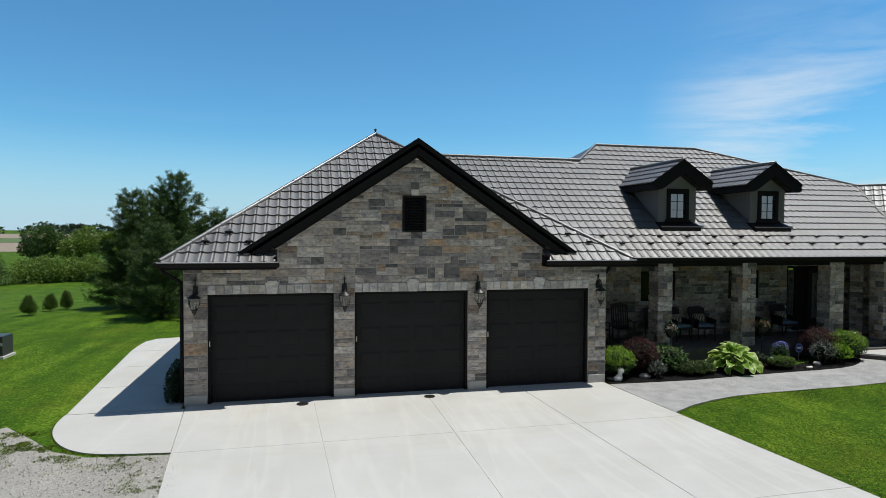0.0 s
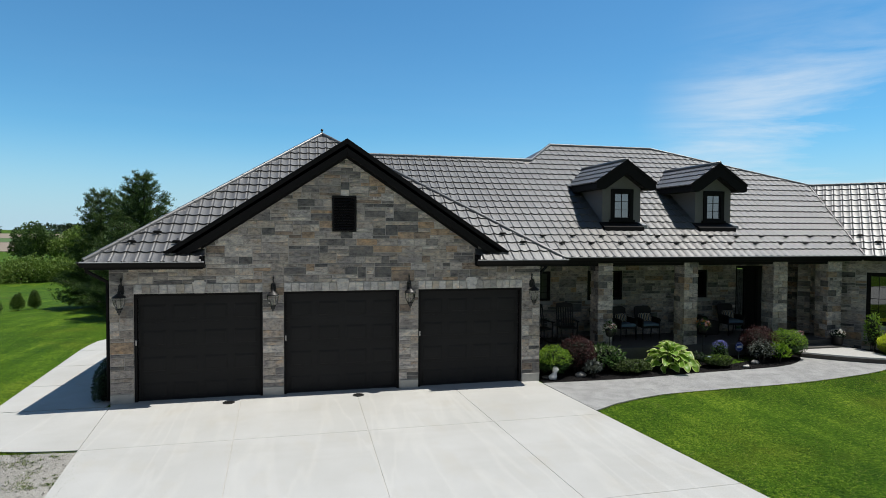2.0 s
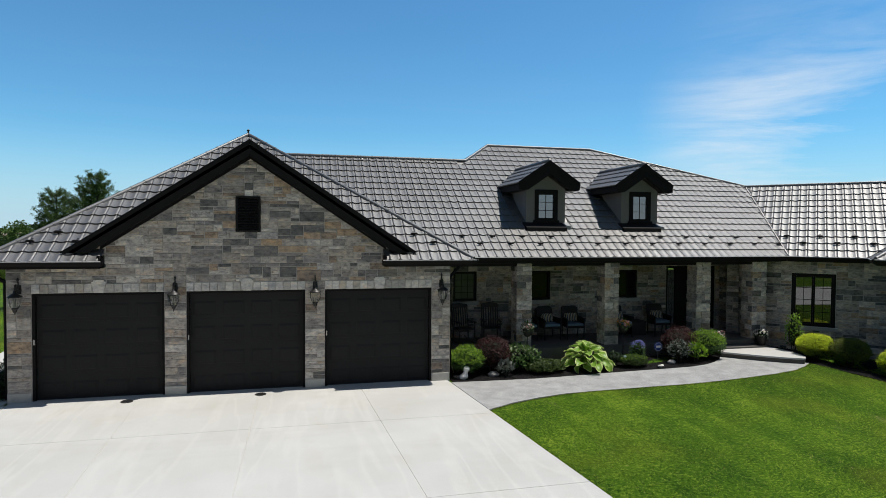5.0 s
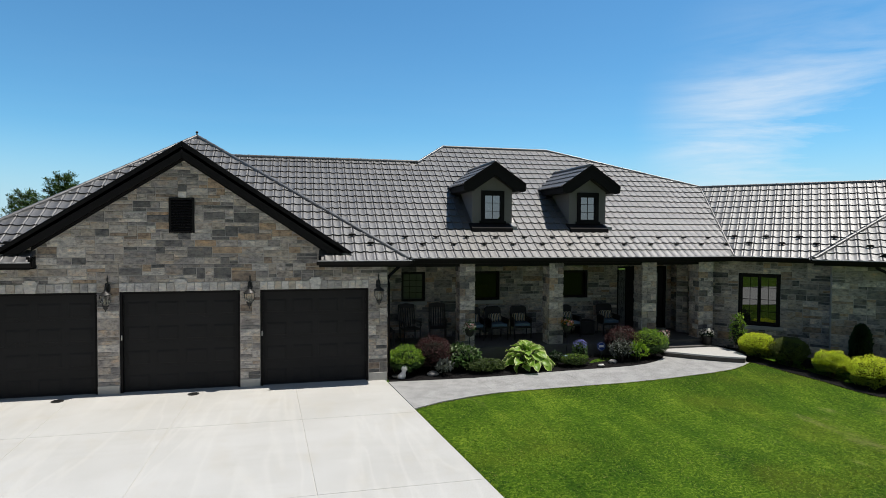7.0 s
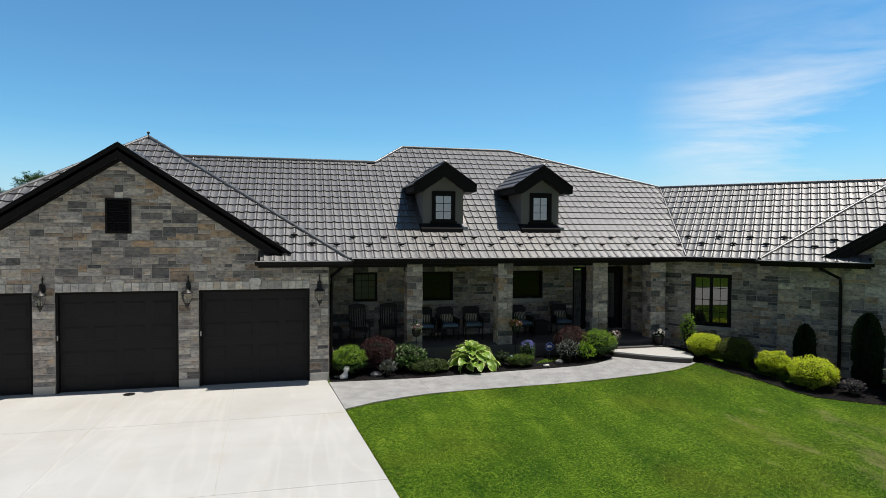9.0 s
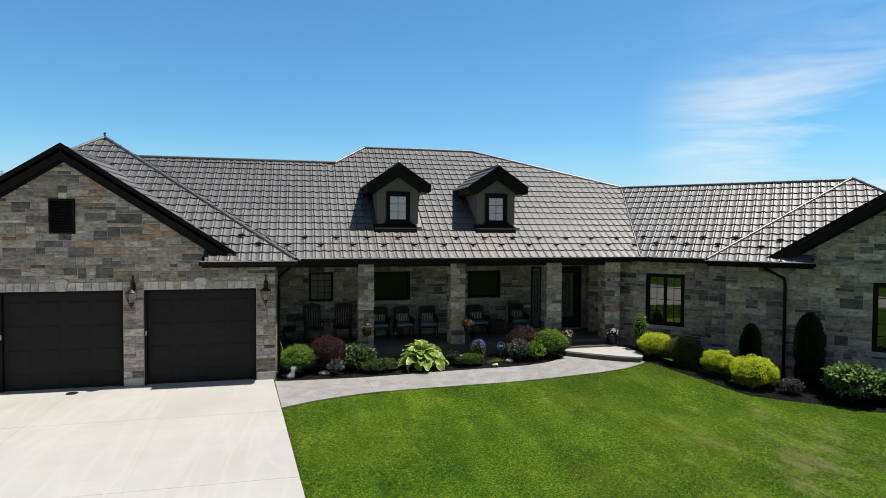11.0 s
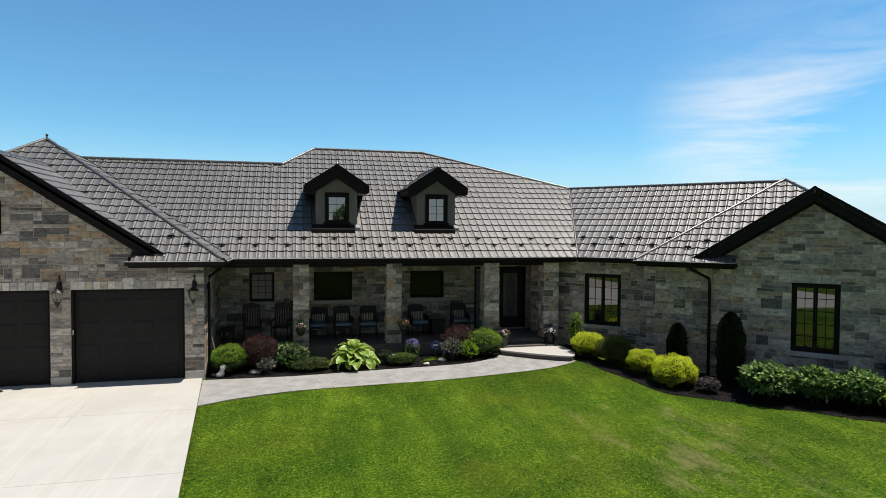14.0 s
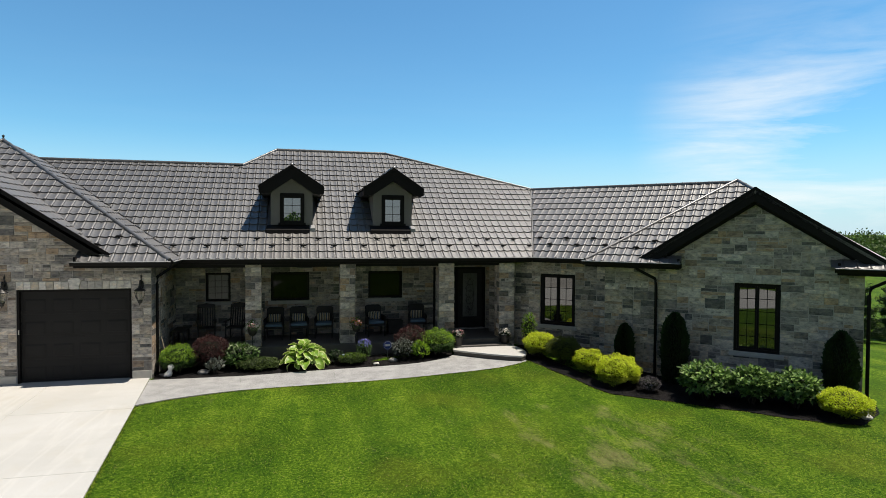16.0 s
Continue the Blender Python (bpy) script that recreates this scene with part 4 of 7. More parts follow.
def roof_plane(poly, parent, budget, m=FLAT, skip=None, guards=True, phase=0.0, decks=None, ends=None, trimmed=None, guard_at=(0.4, 0.72)):
    """Metal tiles over one slope; the first two points are its eave, left to right."""
    pts = [m @ Vector(p) for p in poly]
    o, ex = pts[0], (pts[1] - pts[0]).normalized()
    nrm = ex.cross(pts[2] - pts[0]).normalized()
    if nrm.z < 0:
        nrm = -nrm
    es = nrm.cross(ex).normalized()
    flat = [((p - o).dot(ex), (p - o).dot(es)) for p in pts]
    for deck in decks or [poly]:
        dp = [m @ Vector(p) for p in deck]
        Geo().prism([p - nrm * 0.012 for p in dp], nrm * -0.07).put("roof_deck", TILE, parent)
    a0, a1, b1 = min(p[0] for p in flat), max(p[0] for p in flat), max(p[1] for p in flat)
    frame_m = Matrix((ex, es, nrm)).transposed().to_4x4()
    rest, made = Geo(), 0
    area = sum(p[0] * q[1] - q[0] * p[1] for p, q in zip(flat, flat[1:] + flat[:1]))
    edges = [(flat[k], flat[(k + 1) % len(flat)]) for k in (trimmed if trimmed is not None else range(1, len(flat)))]

    def cut_tile(p, a, b):
        bm = bmesh.new()
        one = tile_geo(Geo())
        vs = [bm.verts.new(v + Vector((a, b, 0))) for v in one.v]
        for f in one.f:
            bm.faces.new([vs[k] for k in f])
        for (x1, y1), (x2, y2) in edges:
            dx, dy = x2 - x1, y2 - y1
            L = math.hypot(dx, dy)
            along = ((a + PITCH / 2 - x1) * dx + (b + ROW / 2 - y1) * dy) / L
            if -0.25 < along < L + 0.25:
                out = Vector((dy, -dx, 0)) * (1 if area > 0 else -1)
                bmesh.ops.bisect_plane(bm, geom=bm.verts[:] + bm.edges[:] + bm.faces[:], plane_co=Vector((x1, y1, 0)) - out.normalized() * 0.05, plane_no=out, clear_outer=True)
        i = len(rest.v)
        bm.verts.index_update()
        rest.v += [o + ex * v.co.x + es * v.co.y + nrm * v.co.z for v in bm.verts]
        rest.f += [tuple(i + v.index for v in f.verts) for f in bm.faces]
        bm.free()
    inv = m.inverted()
    for j in range(int(b1 / ROW) + 1):
        for i in range(int((a0 - 1) / PITCH), int(a1 / PITCH) + 2):
            a, b = i * PITCH + phase, j * ROW - 0.05
            held = [inside_poly(flat, a + u, b + v) for u, v in ((0.01, 0.06), (PITCH - 0.01, 0.06), (PITCH - 0.01, ROW), (0.01, ROW))]
            if not any(held) and not inside_poly(flat, a + PITCH / 2, b + ROW * 0.5):
                continue
            if ends and (a < ends[0] - 0.01 or a + PITCH > ends[1] + 0.01):
                continue
            p = o + ex * a + es * b
            if skip and skip(*(inv @ (p + ex * PITCH / 2 + es * ROW / 2))):
                continue
            if not all(held) and edges:
                cut_tile(p, a, b)
            elif made < budget:
                t = new("tile", TILE_MESH)
                t.parent = parent
                t.matrix_basis = Matrix.Translation(p) @ frame_m
                made += 1
            else:
                tile_geo(rest, lambda x, y, z: p + ex * x + es * y + nrm * z)
    if rest.v:
        me = rest.mesh("upper_tiles", TILE)
        me.shade_smooth()
        r = new("upper_tiles", me)
        r.parent = parent
        r["kind"] = "stuff"
    if guards:
        for row, shift in ((1, 0.0), (2, 0.5)):
            k = -1
            while k * 0.93 < a1 + 1:
                a, b = (k + shift) * 0.93 + guard_at[0], (row + guard_at[1]) * ROW
                k += 1
                if inside_poly(flat, a - 0.12, b) and inside_poly(flat, a + 0.12, b) and inside_poly(flat, a, b + 0.2):
                    p = o + ex * a + es * b + nrm * 0.035
                    if skip and skip(*(inv @ p)):
                        continue
                    g = Geo(Matrix.Translation(p) @ frame_m)
                    g.box(-0.022, 0.022, -0.02, 0.16, -0.012, 0.004)
                    g.prism([(-0.075, 0.0, 0.0), (0.075, 0.0, 0.0), (0.1, 0.0, 0.03), (0.06, 0.0, 0.062), (-0.06, 0.0, 0.062), (-0.1, 0.0, 0.03)], (0, 0.014, 0))
                    g.put("snow_guard", BLACK_METAL, parent)
    return made


def cap(path, parent, r=0.055, m=FLAT, mat=None):
    """Narrow barrel caps lapped end over end along a ridge or hip."""
    pts = [m @ Vector(p) for p in path]
    shape = [(math.cos(radians(a)), math.sin(radians(a))) for a in range(180, -1, -20)]
    for a, b in zip(pts, pts[1:]):
        n = max(1, round((b - a).length / 0.42))
        side = (b - a).cross(Vector((0, 0, 1))).normalized()
        up = side.cross(b - a).normalized()
        for i in range(n):
            p, q = a + (b - a) * (i / n), a + (b - a) * ((i + 1.04) / n)
            g, k = Geo(), len(shape)
            for at, rr in ((p, r * 1.1), (p + (q - p) * 0.1, r * 1.1), (p + (q - p) * 0.12, r), (q, r * 0.96)):
                g.v += [at + side * u * rr + up * (0.012 + v * rr) for u, v in [(-1.05, -0.7)] + shape + [(1.05, -0.7)]]
            w = k + 2
            g.f += [(j * w + i2, j * w + i2 + 1, (j + 1) * w + i2 + 1, (j + 1) * w + i2) for j in range(3) for i2 in range(w - 1)]
            g.f += [tuple(reversed(range(w))), tuple(range(3 * w, 4 * w))]
            g.put("ridge_cap", mat or CAP, parent)


def trim_run(pts, m=FLAT, gutter=True, depth=0.19):
    """Fascia board with a gutter in front of it, along an eave; local front is to the right of the run's way."""
    pts = [Vector(p) for p in pts]
    for a, b in zip(pts, pts[1:]):
        d = (b - a).normalized()
        o = Vector((d.y, -d.x, 0))
        L = (b - a).length
        k = m @ Matrix.Translation(a) @ Matrix((d, -o, Vector((0, 0, 1)))).transposed().to_4x4()
        Geo(k).box(0, L, 0.015, 0.05, -depth, -0.005).put("fascia", DARK_TRIM, house, bevel=0.004)
        if gutter:
            g = Geo(k)
            prof = [(0.013, 0.0), (0.013, -0.115), (-0.05, -0.115), (-0.085, -0.07), (-0.10, -0.03), (-0.11, 0.0), (-0.095, 0.0), (-0.088, -0.03), (-0.074, -0.065), (-0.045, -0.10), (0.0, -0.10), (0.0, 0.0)]
            g.prism([(-0.06, y, z - 0.02) for y, z in prof], (L + 0.12, 0, 0))
            g.put("gutter", DARK_TRIM, house, "dark metal gutter")
            Geo(k).prism([(-0.05, y, z) for y, z in ((-0.096, -0.036), (-0.122, -0.036), (-0.12, -0.022), (-0.1, -0.014))], (L + 0.1, 0, 0)).put("drip_edge", DRIP, house, "pale metal gutter lip")


def downspout(points, m=FLAT):
    Geo(m).tube(points, 0.04, 8).put("downspout", DARK_TRIM, house, smooth=True)


garage_roof = new("roof")
garage_roof.parent = house
tagged(garage_roof, "hipped dark brown metal tile roof over the garage")
CL, CR, PK = (-0.88, -0.36, EAVE), (10.2, -0.36, EAVE), (4.25, 4.7, 6.9)


def under_gable(x, y, z):
    return z < 5.97 - 0.662 * abs(x - APEX_X) - 0.07 and (y > -0.2 or 1.5 < x < 7.9) if abs(x - APEX_X) < 4.3 else False


fz = lambda y: EAVE + (y + 0.36) * 3.7 / 5.06
roof_plane([CL, CR, PK], garage_roof, 150, skip=under_gable, guard_at=(0.83, 0.72), decks=[
    [CL, (1.5, -0.36, EAVE), (1.5, 0.05, fz(0.05)), (APEX_X, 3.45, fz(3.45)), PK],
    [(7.9, -0.36, EAVE), CR, PK, (APEX_X, 3.45, fz(3.45)), (7.9, 0.05, fz(0.05))]])
roof_plane([(-0.88, 9.76, EAVE), CL, PK], garage_roof, 0)
roof_plane([CR, (10.2, 9.76, EAVE), PK], garage_roof, 0, guards=False)
roof_plane([(10.2, 9.76, EAVE), (-0.88, 9.76, EAVE), PK], garage_roof, 0, guards=False)
GF = -0.24
gable_roof = new("roof")
gable_roof.parent = house
tagged(gable_roof, "metal tile roof of the garage gable")
roof_plane([(0.72, -0.15, 3.32), (0.72, GF, 3.32), (APEX_X, GF, 5.94), (APEX_X, 3.4, 5.94)], gable_roof, 60, guards=False, phase=0.09, ends=(-9, 0.09), trimmed=(2,))
roof_plane([(8.68, GF, 3.32), (8.68, -0.15, 3.32), (APEX_X, 3.4, 5.94), (APEX_X, GF, 5.94)], gable_roof, 60, guards=False, ends=(0.0, 9), trimmed=(2,))
cap([CL, PK], garage_roof)
cap([CR, PK], garage_roof)
cap([(APEX_X, GF + 0.02, 5.95), (APEX_X, 3.4, 5.95)], gable_roof)

MR_L, MR_R, LE, BEND = (12.73, 6.59, 7.15), (16.95, 6.59, 7.15), (11.55, 5.52, 6.4), (22.45, 4.49, 5.675)
MAIN_Y = 0.95
main_roof = new("roof")
main_roof.parent = house
tagged(main_roof, "long dark brown metal tile roof with two dormers")
DORMERS = [13.335, 16.615]
DEAVE, DRIDGE, DHALF = 5.41, 6.07, 0.98


def under_dormer(x, y, z):
    return any(abs(x - c) < 0.7 and 2.3 < y < 2.4 + (DRIDGE - 4.1) / 0.7 * (1 - abs(x - c) / DHALF * 0.32) - 0.2 for c in DORMERS)


roof_plane([(10.2, MAIN_Y, EAVE), (21.1, MAIN_Y, EAVE), BEND, MR_R, MR_L, LE, (5.05, 5.52, 6.4)], main_roof, 290, skip=under_dormer, guard_at=(0.7, 0.5))
Geo().face(LE, MR_L, (11.5, 7.7, 6.4)).put("roof_deck", TILE, main_roof)
back = Geo()
back.face((5.05, 5.52, 6.4), LE, (11.5, 7.7, 6.4), (11.5, 9.9, EAVE), (5.05, 9.9, EAVE))
back.face((11.5, 7.7, 6.4), MR_L, MR_R, (17.1, 11.5, EAVE), (11.5, 9.9, EAVE))
back.face(MR_R, BEND, (24.0, 9.9, EAVE), (17.1, 11.5, EAVE))
back.put("roof_deck", TILE, main_roof)
cap([(4.9, 5.52, 6.42), (LE[0], LE[1], 6.42)], main_roof, 0.05)
cap([LE, MR_L, MR_R, BEND], main_roof, 0.05)
Geo().tube([Vector(BEND) + Vector((0, 0, 0.0)), (21.1, MAIN_Y, EAVE + 0.015)], 0.03, 6).put("valley_flashing", TILE, main_roof)

# wing, in its own turned frame
wing_roof = new("roof")
wing_roof.parent = house
tagged(wing_roof, "dark brown metal tile roof of the angled wing")
V0, V1 = (1.457, -3.08, EAVE), (-0.09, 0.375, 5.675)
WL, WR, WP = (3.65, -4.4, EAVE), (11.0, -4.4, EAVE), (7.26, -0.4, 5.68)


def under_wing_gable(x, y, z):
    return z < 5.16 - 0.66 * abs(x - W_APEX) - 0.07 and (y > -4.2 or 6.25 < x < 9.8) if abs(x - W_APEX) < 3.0 else False


roof_plane([V0, (3.65, -3.08, EAVE), (7.25, 0.375, 5.675), V1], wing_roof, 180, WING)
wz = lambda y: EAVE + (y + 4.4) * 2.48 / 4.0
roof_plane([WL, WR, WP], wing_roof, 110, WING, skip=under_wing_gable, decks=[
    [WL, (6.25, -4.4, EAVE), (6.25, -4.1, wz(-4.1)), (W_APEX, -1.25, wz(-1.25)), WP],
    [(9.82, -4.4, EAVE), WR, WP, (W_APEX, -1.25, wz(-1.25)), (9.82, -4.1, wz(-4.1))]])
roof_plane([(3.65, 3.5, EAVE), WL, WP], wing_roof, 0, WING, guards=False)
roof_plane([WR, (11.0, 3.5, EAVE), WP], wing_roof, 0, WING, guards=False)
Geo(WING).face((11.0, 3.5, EAVE), (3.65, 3.5, EAVE), WP).face(V1, (7.25, 0.375, 5.675), (7.25, 4.4, EAVE), (-0.5, 4.4, EAVE)).put("roof_deck", TILE, wing_roof)
wing_gable_roof = new("roof")
wing_gable_roof.parent = house
tagged(wing_gable_roof, "metal tile roof of the wing's gable")
WGF = -4.3
roof_plane([(5.17, -4.2, 3.23), (5.17, WGF, 3.23), (W_APEX, WGF, 5.12), (W_APEX, -1.3, 5.12)], wing_gable_roof, 50, WING, guards=False, phase=0.1, ends=(-9, 0.1), trimmed=(2,))
roof_plane([(10.89, WGF, 3.23), (10.89, -4.2, 3.23), (W_APEX, -1.3, 5.12), (W_APEX, WGF, 5.12)], wing_gable_roof, 50, WING, guards=False, ends=(0.0, 9), trimmed=(2,))
cap([WL, WP], wing_roof, 0.055, WING)
cap([WR, WP], wing_roof, 0.055, WING)
cap([V1, (7.2, 0.375, 5.69)], wing_roof, 0.05, WING)
cap([(W_APEX, WGF + 0.02, 5.13), (W_APEX, -1.25, 5.13)], wing_gable_roof, 0.05, WING)


def rake(m, x_apex, z_top, half, front, wall_y, slope, deep=0.37, frieze=0.05):
    """Broad rake boards of a gable with level-cut feet, the sloping soffit behind them and the frieze on the wall."""
    for s in (-1, 1):
        xf, zf = x_apex + s * half, z_top - slope * half
        Geo(m).prism([(x_apex, front, z_top), (xf, front, zf), (xf, front, zf - 0.03), (xf - s * (deep - 0.03) / slope, front, zf - 0.03), (x_apex, front, z_top - deep)], (0, 0.04, 0)).put("rake_board", DARK_TRIM, house, bevel=0.01)
        xi = xf - s * 0.75
        zi = z_top - slope * abs(xi - x_apex)
        Geo(m).prism([(x_apex, front + 0.042, z_top - deep + 0.03), (xi, front + 0.042, zi - deep + 0.03), (xi, front + 0.042, zi - deep + 0.06), (x_apex, front + 0.042, z_top - deep + 0.06)], (0, wall_y - front, 0)).put("soffit", DARK_TRIM, house)
        Geo(m).prism([(x_apex, wall_y - 0.05, z_top - deep - frieze), (xi, wall_y - 0.05, zi - deep - frieze), (xi, wall_y - 0.05, zi - deep + 0.03), (x_apex, wall_y - 0.05, z_top - deep + 0.03)], (0, 0.06, 0)).put("frieze_board", DARK_TRIM, house, bevel=0.004)


rake(FLAT, APEX_X, 6.06, 4.03, GF, 0.0, 0.664, deep=0.40)
rake(WING, W_APEX, 5.2, 2.9, WGF, GAB_Y, 0.66, deep=0.38, frieze=0.08)


def eave_box(m, x0, x1, y0, y1, z=3.02):
    Geo(m).box(x0, x1, y0, y1, z, z + 0.03).put("soffit", SOFFIT, house)


# eaves, returns and gutters
trim_run([(-0.88, 9.5, EAVE), (-0.88, -0.36, EAVE), (1.5, -0.36, EAVE)])
trim_run([(7.9, -0.36, EAVE), (10.2, -0.36, EAVE), (10.2, 0.9, EAVE)])
trim_run([(10.2, MAIN_Y, EAVE), (21.05, MAIN_Y, EAVE)])
trim_run([V0, (3.6, -3.08, EAVE)], WING)
trim_run([(3.65, -3.1, EAVE), WL, (6.25, -4.4, EAVE)], WING)
trim_run([(9.82, -4.4, EAVE), WR, (11.0, 3.0, EAVE)], WING)
eave_box(FLAT, -0.86, 1.5, -0.31, 0.0)
eave_box(FLAT, 7.9, 10.18, -0.31, 0.0)
eave_box(FLAT, -0.86, -0.5, 0.0, 9.3)
eave_box(FLAT, GX1, 10.18, 0.0, 1.0)
Geo().box(1.44, 1.5, -0.36, 0.0, 3.02, 3.3).put("return_end", DARK_TRIM, house, bevel=0.005)
Geo().box(7.9, 7.96, -0.36, 0.0, 3.02, 3.3).put("return_end", DARK_TRIM, house, bevel=0.005)
eave_box(WING, 3.7, 6.25, -4.35, STUB_Y)
eave_box(WING, 3.7, 4.1, STUB_Y, -3.1)
eave_box(WING, 9.82, 10.98, -4.35, GAB_Y)
eave_box(WING, WX1, 10.98, GAB_Y, 3.0)
eave_box(WING, -0.4, 3.7, -3.04, LINK_Y)
Geo(WING).box(6.19, 6.25, -4.4, GAB_Y, 3.02, 3.3).put("return_end", DARK_TRIM, house, bevel=0.005)
Geo(WING).box(9.82, 9.88, -4.4, GAB_Y, 3.02, 3.3).put("return_end", DARK_TRIM, house, bevel=0.005)
porch_ceiling = Geo().box(GX1 + 0.002, 20.9, 1.0, 3.2, 3.0, 3.05).put("ceiling", SOFFIT, None)
tagged(porch_ceiling, "dark boarded porch ceiling", "ceiling", kind="structure")
Geo().box(GX1 + 0.002, 20.4, 1.25, 1.5, 2.9, 2.998).put("porch_beam", DARK_TRIM, house, "dark beam over the piers", 0.005)

downspout([(-0.85, -0.28, 3.06), (-0.85, -0.28, 2.98), (-0.56, 0.1, 2.72), (-0.55, 0.1, 2.5), (-0.55, 0.1, 0.05)])
downspout([(10.05, 0.5, 3.05), (10.05, 0.5, 2.95), (9.76, 0.3, 2.72), (9.75, 0.3, 2.5), (9.75, 0.3, 0.02)])
downspout([(5.1, -4.32, 3.06), (5.1, -4.32, 2.99), (5.58, -4.16, 2.72), (5.6, -4.15, 2.5), (5.6, -4.15, -0.1)], WING)
downspout([(10.95, -4.32, 3.06), (10.95, -4.32, 2.99), (10.5, -4.12, 2.72), (10.47, -4.12, 2.5), (10.47, -4.12, -0.2)], WING)


def dormer(c):
    d = new("dormer")
    d.parent = house
    d.matrix_basis = Matrix.Translation((c, 2.36, 0))
    tagged(d, "small gabled roof dormer with grey stucco and dark trim")
    w, zb = 0.655, 4.02
    ym = lambda z: MAIN_Y + (z - EAVE) / 0.7 - 2.36
    fr = Geo()
    for q in ((-w, -0.33, zb, 5.2), (0.33, w, zb, 5.2), (-0.33, 0.33, zb, 4.3), (-0.33, 0.33, 5.1, 5.2)):
        fr.box(q[0], q[1], 0, 0.12, q[2], q[3])
    fr.prism([(-w, 0, 5.2), (w, 0, 5.2), (w, 0, 5.42), (0, 0, 5.86), (-w, 0, 5.42)], (0, 0.12, 0))
    fr.put("front_wall", STUCCO, d, "grey stucco front")
    for s in (-1, 1):
        Geo().prism([(s * (w - 0.002), 0.121, zb), (s * (w - 0.002), ym(5.42), 5.38), (s * (w - 0.002), 0.121, 5.42)], (-s * 0.1, 0, 0)).put("side_wall", STUCCO, d)
        z0, z1 = DEAVE, DRIDGE
        y0 = -0.28
        Geo().prism([(s * DHALF, y0, z0), (s * DHALF, ym(z0), z0), (0, ym(z1), z1), (0, y0, z1)], (0, 0, -0.05)).put("roof_deck", TILE, d)
        # side fascia and soffit
        Geo().box(min(s * DHALF, s * (DHALF - 0.04)), max(s * DHALF, s * (DHALF - 0.04)), y0, ym(z0) - 0.1, z0 - 0.22, z0 - 0.005).put("fascia", DARK_TRIM, d, bevel=0.004)
        Geo().box(min(s * (w + 0.002), s * (DHALF - 0.04)), max(s * (w + 0.002), s * (DHALF - 0.04)), y0 + 0.03, ym(z0) - 0.15, z0 - 0.22, z0 - 0.19).put("soffit", SOFFIT, d)
        Geo().prism([(0, y0 - 0.03, z1 + 0.04), (s * (DHALF + 0.03), y0 - 0.03, z0 + 0.02), (s * (DHALF + 0.03), y0 - 0.03, z0 - 0.2), (s * (DHALF - 0.12), y0 - 0.03, z0 - 0.24), (s * (DHALF - 0.33), y0 - 0.03, z0 - 0.18), (0, y0 - 0.03, z1 - 0.4)], (0, 0.05, 0)).put("rake_board", DARK_TRIM, d, bevel=0.006)
        Geo().prism([(0, y0 - 0.05, z1 + 0.045), (s * (DHALF + 0.035), y0 - 0.05, z0 + 0.03), (s * (DHALF + 0.035), y0 - 0.05, z0 - 0.06), (0, y0 - 0.05, z1 - 0.06)], (0, 0.019, 0)).put("rake_moulding", DARK_TRIM, d, bevel=0.004)
        Geo().prism([(0, y0 + 0.02, z1 - 0.38), (s * (DHALF - 0.3), y0 + 0.02, z0 - 0.18), (s * (DHALF - 0.3), y0 + 0.02, z0 - 0.15), (0, y0 + 0.02, z1 - 0.35)], (0, 0.26, 0)).put("soffit", SOFFIT, d)
    # tiles
    for s in (-1, 1):
        run = (Vector((0, 0, DRIDGE)) - Vector((s * DHALF, 0, DEAVE)))
        es = run.normalized()
        ex = Vector((0, -s, 0))
        nr = ex.cross(es)
        if nr.z < 0:
            nr = -nr
        fm = Matrix((ex, es, nr)).transposed().to_4x4()
        rest = Geo()
        for j in range(4):
            for i in range(16):
                yy = -0.28 + (i + (1 if s > 0 else 0)) * PITCH
                b = j * ROW * 0.86 - 0.04
                zc = DEAVE + (b + 0.12) * es.z
                if yy + 0.1 > ym(zc) - 0.05 or b > run.length - 0.1:
                    continue
                p = Vector((s * DHALF, yy, DEAVE)) + es * b + nr * 0.005
                t = new("tile", TILE_MESH)
                t.parent = d
                t.matrix_basis = Matrix.Translation(p) @ fm @ Matrix.Diagonal((1, 0.86, 1, 1))
    Geo().tube([(0, -0.3, DRIDGE + 0.03), (0, ym(DRIDGE), DRIDGE + 0.03)], 0.06, 8).put("ridge_cap", CAP, d, smooth=True)
    # window in its dark surround
    x0, x1, z0, z1 = -0.37, 0.39, 4.24, 5.22
    t = Geo()
    for q in ((x0, x0 + 0.12, z0, z1), (x1 - 0.12, x1, z0, z1), (x0 + 0.12, x1 - 0.12, z0, z0 + 0.1), (x0 + 0.12, x1 - 0.12, z1 - 0.15, z1)):
        t.box(q[0], q[1], -0.045, 0.03, q[2], q[3])
    t.put("window_trim", DARK_TRIM, d, bevel=0.006)
    Geo().box(x0 - 0.05, x1 + 0.05, -0.07, 0.0, z0 - 0.05, z0 + 0.03).put("window_sill", DARK_TRIM, d, bevel=0.006)
    Geo().prism([(-w - 0.12, -0.002, 4.2), (-w - 0.12, -0.40, 4.04), (-w - 0.12, -0.415, 3.88), (-w - 0.12, -0.002, 3.88)], (2 * w + 0.02, 0, 0)).put("base_flashing", DARK_TRIM, d, bevel=0.004)
    Geo().prism([(w - 0.095, -0.002, 4.2), (w - 0.095, -0.3, 4.1), (w - 0.095, -0.3, 3.98), (w - 0.095, -0.002, 3.98)], (0.17, 0, 0)).put("corner_flashing", DRIP, d, "pale bent flashing at the corner", 0.004)
